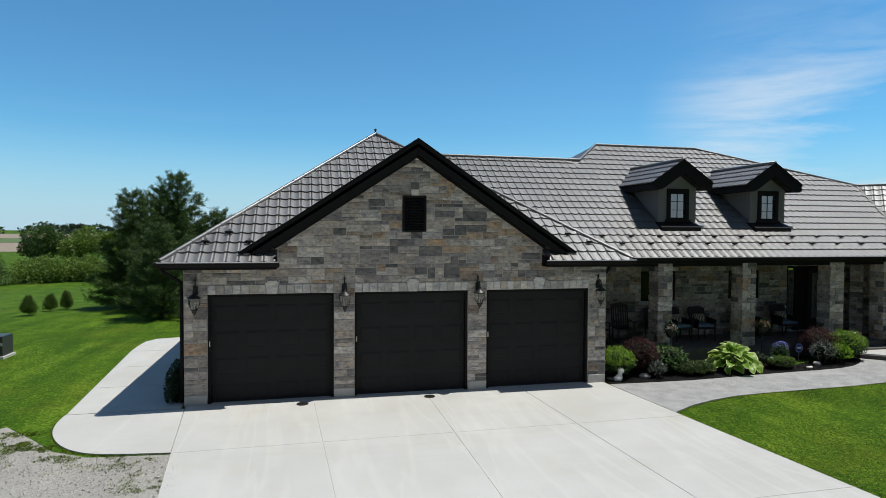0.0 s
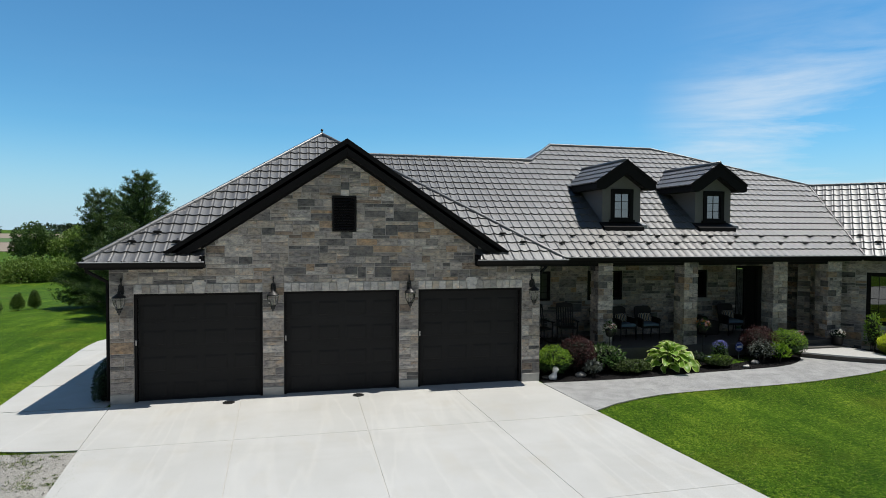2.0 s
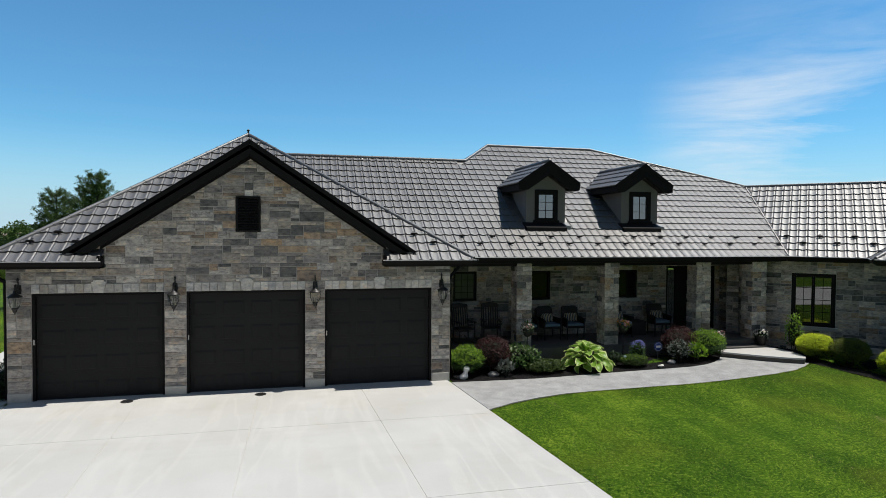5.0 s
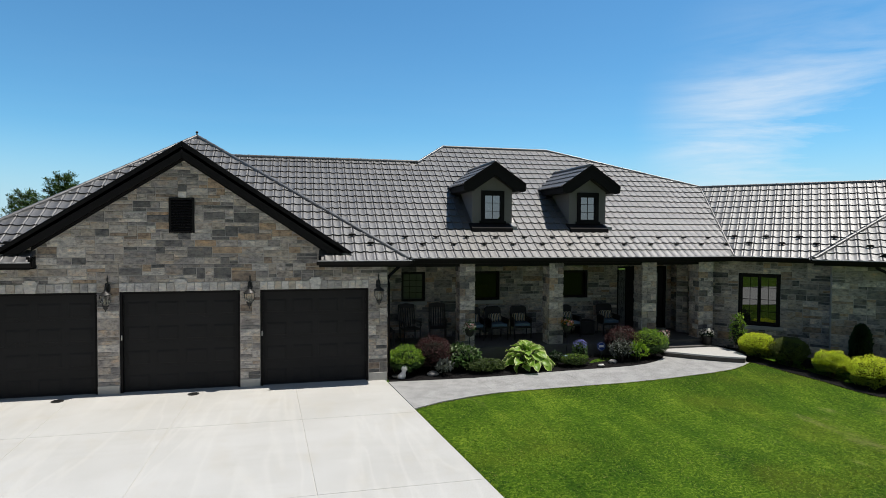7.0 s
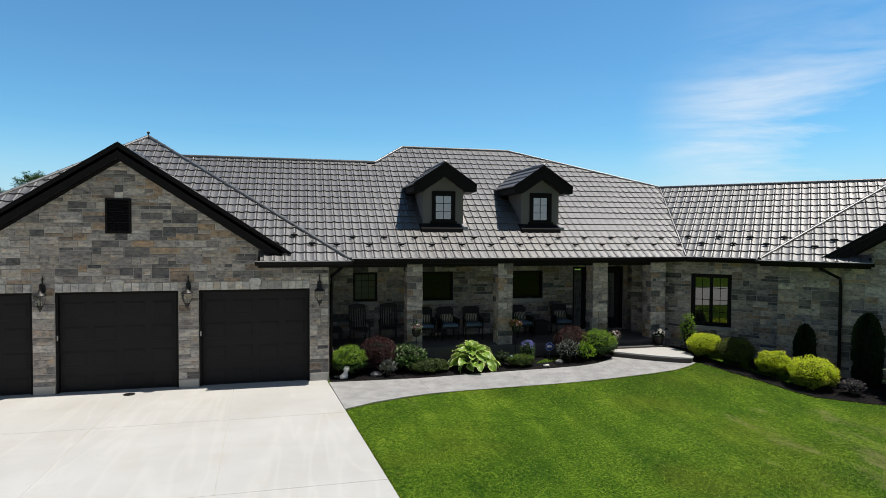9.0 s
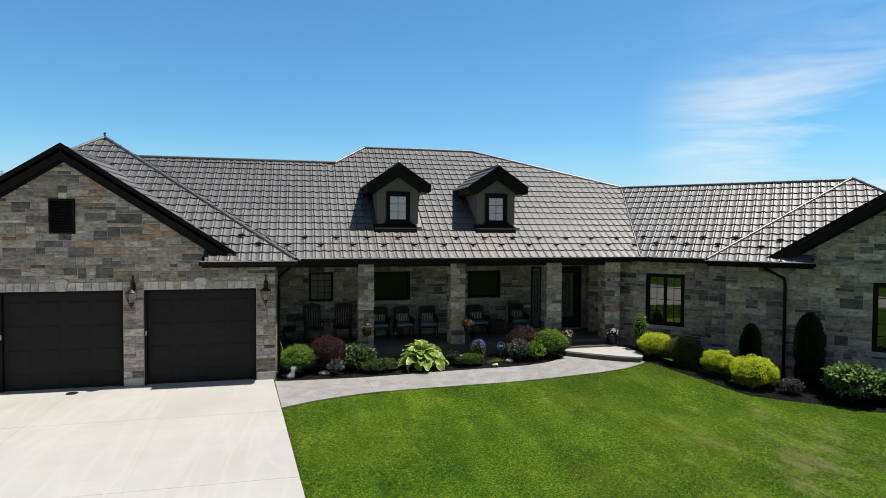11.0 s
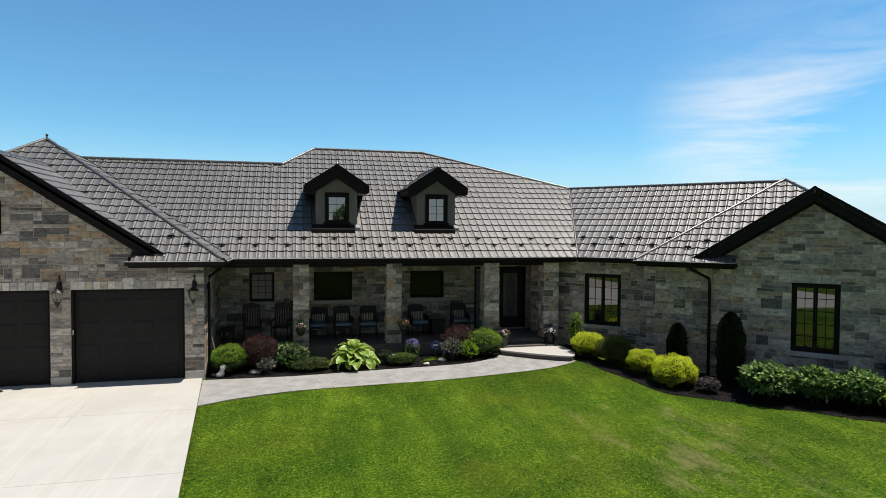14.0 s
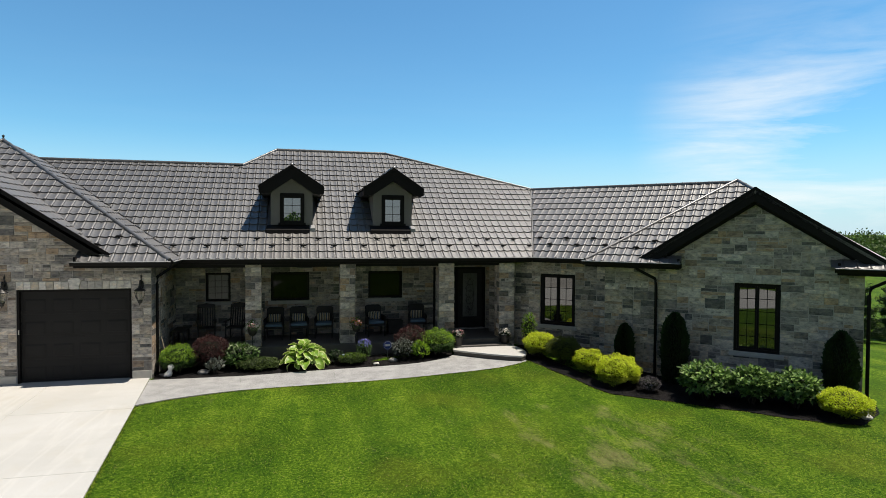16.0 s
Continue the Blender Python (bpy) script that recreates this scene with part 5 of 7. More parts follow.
    p = Geo().box(x0 + 0.1, x1 - 0.1, 0.02, 0.026, z0 + 0.08, z1 - 0.13).put("pane", MIRROR_GLASS, d, "pane that mirrors the sky")
    g = Geo()
    g.box(0.003, 0.018, 0.006, 0.019, z0 + 0.08, z1 - 0.13)
    for k in (1, 2):
        z = z0 + 0.08 + k * (z1 - z0 - 0.21) / 3
        g.box(x0 + 0.1, x1 - 0.1, 0.0065, 0.0185, z - 0.007, z + 0.007)
    g.put("grille", DARK_TRIM, d)


MIRROR_GLASS = surface("coated_glass", (0.04, 0.045, 0.05), (0.05, 0.055, 0.06), 2, (0.005, 0.01), bump=0.0, ior=6.0)
for c in DORMERS:
    dormer(c)

# plain turned lump standing in for the bird perched on the peak
finial = tagged(Geo().lathe([(0.03, -0.06), (0.034, 0.0), (0.014, 0.02), (0.04, 0.05), (0.045, 0.075), (0.006, 0.11)], 8, (PK[0], PK[1], PK[2] + 0.07)).put("roof_bird", BLACK_METAL), "plain black shape for the bird on the garage roof peak", "finial")


# ---- wall lanterns ----
IVORY = surface("ivory_tube", (0.4, 0.37, 0.31), (0.5, 0.47, 0.4), 5)


def lantern(x, glass_label="black iron wall lantern with clear glass on the stone"):
    t = thing("wall_lantern", (x, 0, 2.02), glass_label, "wall lamp", "garage lanterns")
    Geo().prism([(-0.05, -0.03, 0.42), (0.05, -0.03, 0.42), (0.062, -0.03, 0.5), (0.05, -0.03, 0.62), (-0.05, -0.03, 0.62), (-0.062, -0.03, 0.5)], (0, 0.03, 0)).put("back_plate", BLACK_METAL, t, bevel=0.006)
    arm = [(0, -0.02, 0.52), (0, -0.07, 0.60), (0, -0.13, 0.64), (0, -0.18, 0.62), (0, -0.2, 0.56), (0, -0.2, 0.50)]
    Geo().tube(arm, 0.018, 7).put("arm", BLACK_METAL, t, smooth=True)
    scroll = [(0, -0.04 - 0.035 * math.cos(a * 0.5) * (1 - a / 16), 0.73 + 0.05 * math.sin(a * 0.5) * (1 - a / 16)) for a in range(14)]
    Geo().tube([(0, -0.02, 0.6), (0, -0.03, 0.68)] + scroll, 0.015, 6).put("scroll", BLACK_METAL, t, smooth=True)
    Geo().tube([(0, -0.03, 0.6), (0, -0.03, 0.83)], [0.016, 0.004], 6).put("spike", BLACK_METAL, t)
    Geo().lathe([(0.012, 0.52), (0.03, 0.50), (0.035, 0.46), (0.08, 0.43), (0.14, 0.385), (0.148, 0.37), (0.13, 0.362)], 16, (0, -0.2, 0)).put("cap", BLACK_METAL, t, smooth=True)
    gl = Geo().lathe([(0.115, 0.36), (0.122, 0.32), (0.114, 0.24), (0.09, 0.17), (0.062, 0.13)], 12, (0, -0.2, 0)).put("glass", LAMP_GLASS, t, "clear bowed glass", smooth=True)
    gl.visible_shadow = False
    for k in range(6):
        a = k * math.pi / 3
        c, s = math.cos(a), math.sin(a)
        Geo().tube([(r * c, -0.2 + r * s, z) for r, z in ((0.118, 0.36), (0.125, 0.32), (0.117, 0.24), (0.093, 0.17), (0.064, 0.125))], 0.003, 4).put("rib", BLACK_METAL, t)
    Geo().lathe([(0.062, 0.13), (0.075, 0.115), (0.06, 0.10), (0.04, 0.075), (0.05, 0.06), (0.03, 0.035), (0.012, 0.02), (0.016, 0.008), (0.003, -0.03)], 12, (0, -0.2, 0)).put("finial", BLACK_METAL, t, smooth=True)
    for k in range(3):
        a = k * 2.1
        Geo().lathe([(0.011, 0.15), (0.011, 0.22), (0.013, 0.23), (0.011, 0.28), (0.002, 0.30)], 7, (0.03 * math.cos(a), -0.2 + 0.03 * math.sin(a), 0)).put("candle_bulb", IVORY, t)
    return t


first = lantern(-0.24)
for x in (3.0, 6.22, 9.43):
    copy_thing(first, pose(x, 0, 2.02))

# ---- porch furniture ----
WICKER = surface("dark_wicker", (0.007, 0.006, 0.005), (0.018, 0.015, 0.012), 60, (0.5, 0.7), bump=0.6, fine=120)
BLUE_CLOTH = surface("blue_cushion_cloth", (0.10, 0.17, 0.24), (0.15, 0.23, 0.31), 8, (0.85, 0.95), bump=0.4, fine=300)


def striped(name, cols_, freq):
    m, n, l, b = shader(name)
    tc, sep, mul, fr, r = n.new("ShaderNodeTexCoord"), n.new("ShaderNodeSeparateXYZ"), n.new("ShaderNodeMath"), n.new("ShaderNodeMath"), ramp(n, [(i / len(cols_), c) for i, c in enumerate(cols_)], "CONSTANT")
    l.new(tc.outputs["Object"], sep.inputs[0])
    mul.operation, mul.inputs[1].default_value = "MULTIPLY", freq
    fr.operation = "FRACT"
    l.new(sep.outputs["X"], mul.inputs[0])
    l.new(mul.outputs[0], fr.inputs[0])
    l.new(fr.outputs[0], r.inputs["Fac"])
    l.new(r.outputs["Color"], b.inputs["Base Color"])
    b.inputs["Roughness"].default_value = 0.9
    return m


STRIPES = striped("striped_pillow_cloth", [(0.5, 0.46, 0.36), (0.05, 0.05, 0.05), (0.42, 0.33, 0.2), (0.03, 0.06, 0.1)], 9)


def pillow_geo(w, h, d):
    g = Geo()
    n = 8
    for s in (-1, 1):
        i0 = len(g.v)
        for j in range(n + 1):
            for i in range(n + 1):
                u, v = i / n * 2 - 1, j / n * 2 - 1
                k = (1 - u ** 4) * (1 - v ** 4)
                g.v.append(Vector((u * w / 2 * (1 - 0.06 * v * v), s * d / 2 * k ** 0.6, v * h / 2 * (1 - 0.06 * u * u))))
        for j in range(n):
            for i in range(n):
                q = (i0 + j * (n + 1) + i, i0 + j * (n + 1) + i + 1, i0 + (j + 1) * (n + 1) + i + 1, i0 + (j + 1) * (n + 1) + i)
                g.f.append(q if s < 0 else q[::-1])
    return g


def patio_chair(at, turn):
    t = thing("patio_chair", at, "dark woven patio chair with a blue seat cushion", "chair", "porch chairs", turn=turn)
    for sx in (-1, 1):
        Geo().tube([(sx * 0.27, -0.26, 0), (sx * 0.28, -0.27, 0.62)], [0.018, 0.022], 7).put("leg", BLACK_METAL, t, smooth=True)
        Geo().tube([(sx * 0.26, 0.28, 0), (sx * 0.27, 0.25, 0.42)], [0.018, 0.022], 7).put("leg", BLACK_METAL, t, smooth=True)
        Geo().tube([(sx * 0.28, -0.30, 0.60), (sx * 0.29, -0.24, 0.645), (sx * 0.285, 0.05, 0.65), (sx * 0.27, 0.27, 0.66)], 0.028, 8).put("arm", WICKER, t, smooth=True)
        Geo().box(min(sx * 0.27, sx * 0.29), max(sx * 0.27, sx * 0.29), -0.24, 0.26, 0.4, 0.63).put("side_panel", WICKER, t, bevel=0.006)
    Geo().box(-0.27, 0.27, -0.29, 0.28, 0.36, 0.42).put("seat", WICKER, t, bevel=0.02)
    Geo().prism([(-0.27, 0.24, 0.40), (0.27, 0.24, 0.40), (0.28, 0.36, 0.93), (0.2, 0.375, 0.985), (-0.2, 0.375, 0.985), (-0.28, 0.36, 0.93)], (0, 0.05, 0.01)).put("backrest", WICKER, t, bevel=0.015)
    Geo().box(-0.255, 0.255, -0.28, 0.23, 0.425, 0.515).put("cushion", BLUE_CLOTH, t, "pale blue seat cushion", 0.035)
    return t


def throw_pillow(at, turn, label="striped throw pillow leaning on a chair back"):
    p = pillow_geo(0.42, 0.27, 0.13).put("throw_pillow", STRIPES, smooth=True)
    p.matrix_basis = pose(*at, -20, 0, turn)
    return tagged(p, label, "pillow", "porch pillows")


chair = patio_chair((12.78, 2.45, PORCH_Z), -4)
spots = [(12.78, 2.45, -4), (13.55, 2.48, 3), (14.36, 2.45, -6), (16.05, 2.46, 5), (17.5, 2.5, -5)]
for x, y, a in spots[1:]:
    copy_thing(chair, pose(x, y, PORCH_Z, 0, 0, a))
for x, y, a in spots:
    throw_pillow((x - 0.01, y + 0.15, PORCH_Z + 0.66), a)

DARK_WOOD = surface("dark_stained_wood", (0.014, 0.010, 0.008), (0.035, 0.026, 0.02), 14, (0.5, 0.7), bump=0.3, stretch=(1, 1, 0.2))


def rocking_chair(at, turn):
    t = thing("rocking_chair", at, "dark wooden slat-back rocking chair on the porch", "chair", "rocking chairs", turn=turn)
    for s in (-1, 1):
        Geo().tube([(s * 0.25, -0.45 + 0.11 * k, 0.02 + 0.012 * (k - 4) ** 2 * 0.35) for k in range(10)], 0.018, 6).put("rocker", DARK_WOOD, t)
        Geo().tube([(s * 0.25, -0.24, 0.06), (s * 0.25, -0.25, 0.64)], 0.02, 7).put("leg", DARK_WOOD, t)
        Geo().tube([(s * 0.24, 0.22, 0.05), (s * 0.25, 0.26, 0.45), (s * 0.25, 0.40, 1.12)], 0.02, 7).put("post", DARK_WOOD, t)
        Geo().box(min(s * 0.21, s * 0.30), max(s * 0.21, s * 0.30), -0.3, 0.3, 0.64, 0.665).put("arm", DARK_WOOD, t, bevel=0.008)
    Geo().box(-0.26, 0.26, -0.27, 0.27, 0.42, 0.455).put("seat", DARK_WOOD, t, bevel=0.01)
    Geo().prism([(-0.27, 0.385, 1.02), (0.27, 0.385, 1.02), (0.24, 0.41, 1.13), (0, 0.42, 1.17), (-0.24, 0.41, 1.13)], (0, 0.03, 0)).put("top_rail", DARK_WOOD, t, bevel=0.006)
    for k in range(6):
        x = -0.19 + k * 0.076
        Geo().prism([(x - 0.02, 0.265, 0.46), (x + 0.02, 0.265, 0.46), (x + 0.02, 0.385, 1.03), (x - 0.02, 0.385, 1.03)], (0, 0.014, 0)).put("slat", DARK_WOOD, t)
    return t


rocker = rocking_chair((10.72, 2.4, PORCH_Z), 8)
copy_thing(rocker, pose(11.6, 2.45, PORCH_Z, 0, 0, -10))
table = thing("side_table", (16.75, 2.7, PORCH_Z), "dark woven cube side table between chairs", "table")
Geo().box(-0.24, 0.24, -0.24, 0.24, 0.02, 0.44).put("body", WICKER, table, bevel=0.012)
Geo().box(-0.26, 0.26, -0.26, 0.26, 0.44, 0.47).put("tabletop", WICKER, table, bevel=0.01)
bench = thing("bench", (9.98, 2.35, PORCH_Z), "low dark wooden porch bench beside the wall", "bench", turn=-90)
Geo().box(-0.5, 0.5, -0.2, 0.2, 0.40, 0.44).put("seat", DARK_WOOD, bench, bevel=0.008)
for sx in (-0.44, 0.44):
    for sy in (-0.15, 0.15):
        Geo().box(sx - 0.025, sx + 0.025, sy - 0.025, sy + 0.025, 0, 0.40).put("leg", DARK_WOOD, bench, bevel=0.004)


# ---- plants ----
def leaf_mat(name, dark, light, rough=(0.45, 0.65), spec=0.35, glow=0.25):
    m = surface(name, dark, light, 5, rough, bump=0.1, fine=60, by_island=0.55, spec=spec, big=2.0)
    n, l = m.node_tree.nodes, m.node_tree.links
    b, tr, mix, out = n["Principled BSDF"], n.new("ShaderNodeBsdfTranslucent"), n.new("ShaderNodeMixShader"), n["Material Output"]
    l.new(b.inputs["Base Color"].links[0].from_socket, tr.inputs["Color"])
    mix.inputs["Fac"].default_value = glow
    l.new(b.outputs[0], mix.inputs[1])
    l.new(tr.outputs[0], mix.inputs[2])
    l.new(mix.outputs[0], out.inputs["Surface"])
    return m


GREEN = leaf_mat("bright_green_leaf", (0.07, 0.17, 0.008), (0.30, 0.47, 0.035), glow=0.33)
MID = leaf_mat("green_leaf", (0.03, 0.07, 0.015), (0.085, 0.165, 0.035))
DEEP = leaf_mat("dark_green_leaf", (0.010, 0.026, 0.010), (0.028, 0.06, 0.018))
GOLD = leaf_mat("golden_leaf", (0.44, 0.55, 0.02), (0.80, 0.88, 0.07), glow=0.45)
MAROON = leaf_mat("maroon_leaf", (0.020, 0.007, 0.009), (0.085, 0.026, 0.024))
SILVER = leaf_mat("silver_leaf", (0.05, 0.065, 0.05), (0.22, 0.24, 0.21))
JUNIPER = leaf_mat("olive_needle", (0.03, 0.055, 0.010), (0.08, 0.125, 0.025))
# near-black colour for solid cores that stand for the shade between leaves
SHADE = surface("inner_shade", (0.004, 0.007, 0.003), (0.012, 0.018, 0.007), 12, (0.9, 1.0), bump=0.5)
BARK = surface("bark", (0.03, 0.022, 0.016), (0.075, 0.06, 0.045), 14, (0.85, 1.0), bump=0.8, stretch=(1, 1, 0.2))
HYDRANGEA = leaf_mat("broad_green_leaf", (0.03, 0.075, 0.016), (0.13, 0.235, 0.06), glow=0.3)
PINE = leaf_mat("pine_needle", (0.016, 0.040, 0.012), (0.125, 0.20, 0.05), glow=0.22)


# lighter copy of the hydrangea leaf, for its sunlit top
LIT_TIP = leaf_mat("sunlit_green_leaf", (0.13, 0.24, 0.05), (0.34, 0.50, 0.15), glow=0.3)


def add_leaf(g, p, way, up, l, w, fold=0.25):
    """One pointed leaf of four faces, folded along its rib."""
    d = way.normalized()
    s = d.cross(up)
    s = s.normalized() if s.length > 1e-4 else Vector((1, 0, 0))
    n = s.cross(d)
    i = len(g.v)
    g.v += [p, p + d * l * 0.5 + s * w / 2 + n * w * fold, p + d * l, p + d * l * 0.5 - s * w / 2 + n * w * fold]
    g.f += [(i, i + 1, i + 2), (i, i + 2, i + 3)]


def lumpy(v, seed, amount=0.22, freq=2.2):
    return 1 + amount * noise.noise(v * freq + Vector((seed * 7.1, seed * 3.3, seed)))


def shrub(name, at, w, h, mat, leaf, count, label, category="shrub", seed=1, flat=1.0, group="", lift=0.12, deep=None, upright=0.3, droop=0.0, tip=None, amount=0.22, freq=2.2, low=-0.75, tip_from=0.35, tip_share=0.5):
    """A rounded bush: a few stems, a near-black core for the shade within and a shell of many leaves with an uneven
    outline.
    """
    r = random.Random(seed)
    deep = deep or w
    t = thing(name, at, label, category, group)
    stems = Geo()
    for k in range(5):
        a = k * 1.26 + r.random()
        stems.tube([(0.03 * math.cos(a), 0.03 * math.sin(a), -0.05), (w * 0.16 * math.cos(a), deep * 0.16 * math.sin(a), h * 0.35), (w * 0.27 * math.cos(a), deep * 0.27 * math.sin(a), h * 0.62)], [0.016, 0.011, 0.005], 5)
    stems.put("woody_base", BARK, t)
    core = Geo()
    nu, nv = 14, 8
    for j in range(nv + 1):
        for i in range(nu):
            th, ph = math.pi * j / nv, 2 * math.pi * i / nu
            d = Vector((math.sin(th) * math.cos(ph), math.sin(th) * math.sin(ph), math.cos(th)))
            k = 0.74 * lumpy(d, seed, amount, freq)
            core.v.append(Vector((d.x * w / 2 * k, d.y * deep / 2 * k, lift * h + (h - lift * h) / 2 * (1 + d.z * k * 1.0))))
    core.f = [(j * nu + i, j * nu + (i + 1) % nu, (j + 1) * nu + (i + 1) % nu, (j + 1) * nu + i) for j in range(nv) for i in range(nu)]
    core.put("shade_core", SHADE, t)
    g, tips = Geo(), Geo()
    for k in range(count):
        z = r.uniform(low, 1.0)
        ph = r.uniform(0, 2 * math.pi)
        c = math.sqrt(max(0, 1 - z * z))
        d = Vector((c * math.cos(ph), c * math.sin(ph), z))
        rr = lumpy(d, seed, amount, freq) * (1 - 0.28 * r.random() ** 2) * (1 + 0.06 * r.random())
        p = Vector((d.x * w / 2 * rr, d.y * deep / 2 * rr, lift * h + (h - lift * h) / 2 * (1 + d.z * rr)))
        way = d * 0.35 + Vector((r.gauss(0, 0.8), r.gauss(0, 0.8), r.gauss(0, 0.6) + upright - droop))
        up = d * 0.6 + Vector((r.gauss(0, 0.4), r.gauss(0, 0.4), 1.1))
        l = leaf * r.uniform(0.7, 1.3)
        add_leaf(tips if tip and d.z > tip_from and r.random() < tip_share else g, p, way, up, l, l * 0.55)
    f = g.put("foliage", mat, t)
    f["kind"] = "stuff"
    # lighter upper leaves: sunlit tops, or pale leaf edges, put into the colour
    if tip:
        f2 = tips.put("new_growth", tip, t)
        f2["kind"] = "stuff"
    return t


def gz(x, y):
    return ground_z(x, y) + 0.02


OLIVE = leaf_mat("olive_leaf", (0.05, 0.075, 0.008), (0.15, 0.18, 0.02))
UNDER = leaf_mat("yellow_green_leaf", (0.13, 0.17, 0.012), (0.36, 0.40, 0.03))
shrub("shrub", (10.25, 0.42, gz(10.3, 0.4)), 0.92, 0.78, MID, 0.045, 5200, "clipped bright green mounded shrub in the mulch", seed=1, amount=0.25, freq=3.4, tip=GREEN, tip_from=-0.1, tip_share=0.8)
shrub("barberry", (11.06, 0.66, gz(11, 0.6)), 0.98, 0.98, MAROON, 0.04, 5600, "maroon barberry bush beside the porch", seed=2, amount=0.28, freq=2.8)
shrub("shrub", (11.9, 0.6, gz(11.9, 0.6)), 0.86, 0.68, MID, 0.13, 560, "loose green leafy shrub with pale leaf edges", seed=3, tip=leaf_mat("pale_edged_leaf", (0.10, 0.16, 0.06), (0.24, 0.3, 0.16)), amount=0.35)
shrub("juniper", (12.45, 0.22, gz(12.5, 0.2)), 1.15, 0.32, JUNIPER, 0.045, 4600, "low spreading olive green juniper in the mulch", seed=4, deep=0.8, amount=0.3, freq=3)
shrub("juniper", (15.08, 0.06, gz(15.1, 0.1)), 0.8, 0.3, JUNIPER, 0.042, 3400, "low rounded green juniper beside the path", seed=5, deep=0.6, tip=GREEN, tip_share=0.3)
shrub("barberry", (16.95, 0.68, gz(16.9, 0.7)), 0.98, 0.9, MAROON, 0.04, 4800, "maroon barberry bush beside the entrance", seed=6, amount=0.28)
shrub("shrub", (17.72, 0.42, gz(17.7, 0.4)), 1.0, 0.8, MID, 0.045, 5600, "clipped green mounded shrub at the landing step", seed=7, amount=0.25, freq=3, tip=GREEN, tip_from=0.0, tip_share=0.8)
shrub("dusty_plant", (16.62, 0.12, gz(16.6, 0.1)), 0.66, 0.62, SILVER, 0.06, 480, "silvery flowering plant in the mulch", "plant", seed=8, amount=0.4)
shrub("leafy_plant", (17.1, 0.02, gz(17.1, 0)), 0.5, 0.5, GREEN, 0.12, 200, "light green lily clump in the mulch", "plant", seed=9, upright=1.0)
shrub("small_plant", (14.62, 0.3, gz(14.6, 0.3)), 0.45, 0.38, DEEP, 0.06, 480, "small dark leafy plant in the mulch", "plant", seed=10)
shrub("variegated_plant", (11.28, 0.1, gz(11.3, 0.1)), 0.42, 0.36, SILVER, 0.13, 90, "small white-striped grassy plant in the mulch", "plant", seed=11, upright=1.2)
gold = dict(group="golden shrubs", tip=GOLD, tip_from=-0.15, tip_share=0.85)
shrub("golden_shrub", (20.78, -0.5, gz(20.8, -0.5)), 0.94, 0.76, UNDER, 0.036, 9500, "rounded golden yellow shrub beside the step", seed=12, **gold)
shrub("golden_shrub", (21.16, -1.3, gz(21.2, -1.3)), 0.98, 0.76, OLIVE, 0.036, 8500, "rounded olive green shrub in half shade", seed=13, group="golden shrubs")
shrub("golden_shrub", (21.42, -2.45, gz(21.4, -2.45)), 0.8, 0.68, UNDER, 0.038, 6500, "loose golden yellow shrub", seed=14, amount=0.3, **gold)
shrub("golden_shrub", (21.78, -3.36, gz(21.8, -3.4)), 1.06, 0.74, UNDER, 0.04, 9000, "wide golden yellow shrub with green undergrowth", seed=15, amount=0.3, lift=0.02, **gold)
shrub("golden_shrub", (25.34, -6.84, gz(25.3, -6.8)), 1.0, 0.66, UNDER, 0.037, 9500, "rounded golden yellow shrub at the lawn's edge", seed=16, **gold)
shrub("dark_plant", (22.28, -4.05, gz(22.3, -4.0)), 0.5, 0.36, leaf_mat("purple_black_leaf", (0.012, 0.009, 0.012), (0.11, 0.10, 0.11)), 0.06, 500, "small purple black plant in the mulch", "plant", seed=17)
for k, (x, y, w) in enumerate(((23.30, -4.86, 1.1), (24.14, -5.42, 0.9), (24.9, -5.95, 0.98))):
    shrub("hydrangea", (x, y, gz(x, y)), w, 0.84, HYDRANGEA, 0.13, 1500, "broad-leaved green hydrangea bush under the wing window", seed=20 + k, group="hydrangeas", droop=0.3, amount=0.3, freq=2.6, tip=LIT_TIP, tip_from=0.25, tip_share=0.5, low=-0.45)
shrub("lilac", (20.7, 0.22, gz(20.7, 0.2)), 0.45, 1.25, MID, 0.07, 520, "slender light green shrub beside the entrance", seed=24, tip=GREEN, tip_from=-0.4, tip_share=0.8)
shrub("boxwood", (-0.78, 0.8, -0.03), 0.42, 0.85, DEEP, 0.05, 2600, "dark shrub in the narrow strip beside the garage", seed=25, deep=1.5, lift=-0.25, amount=0.15)


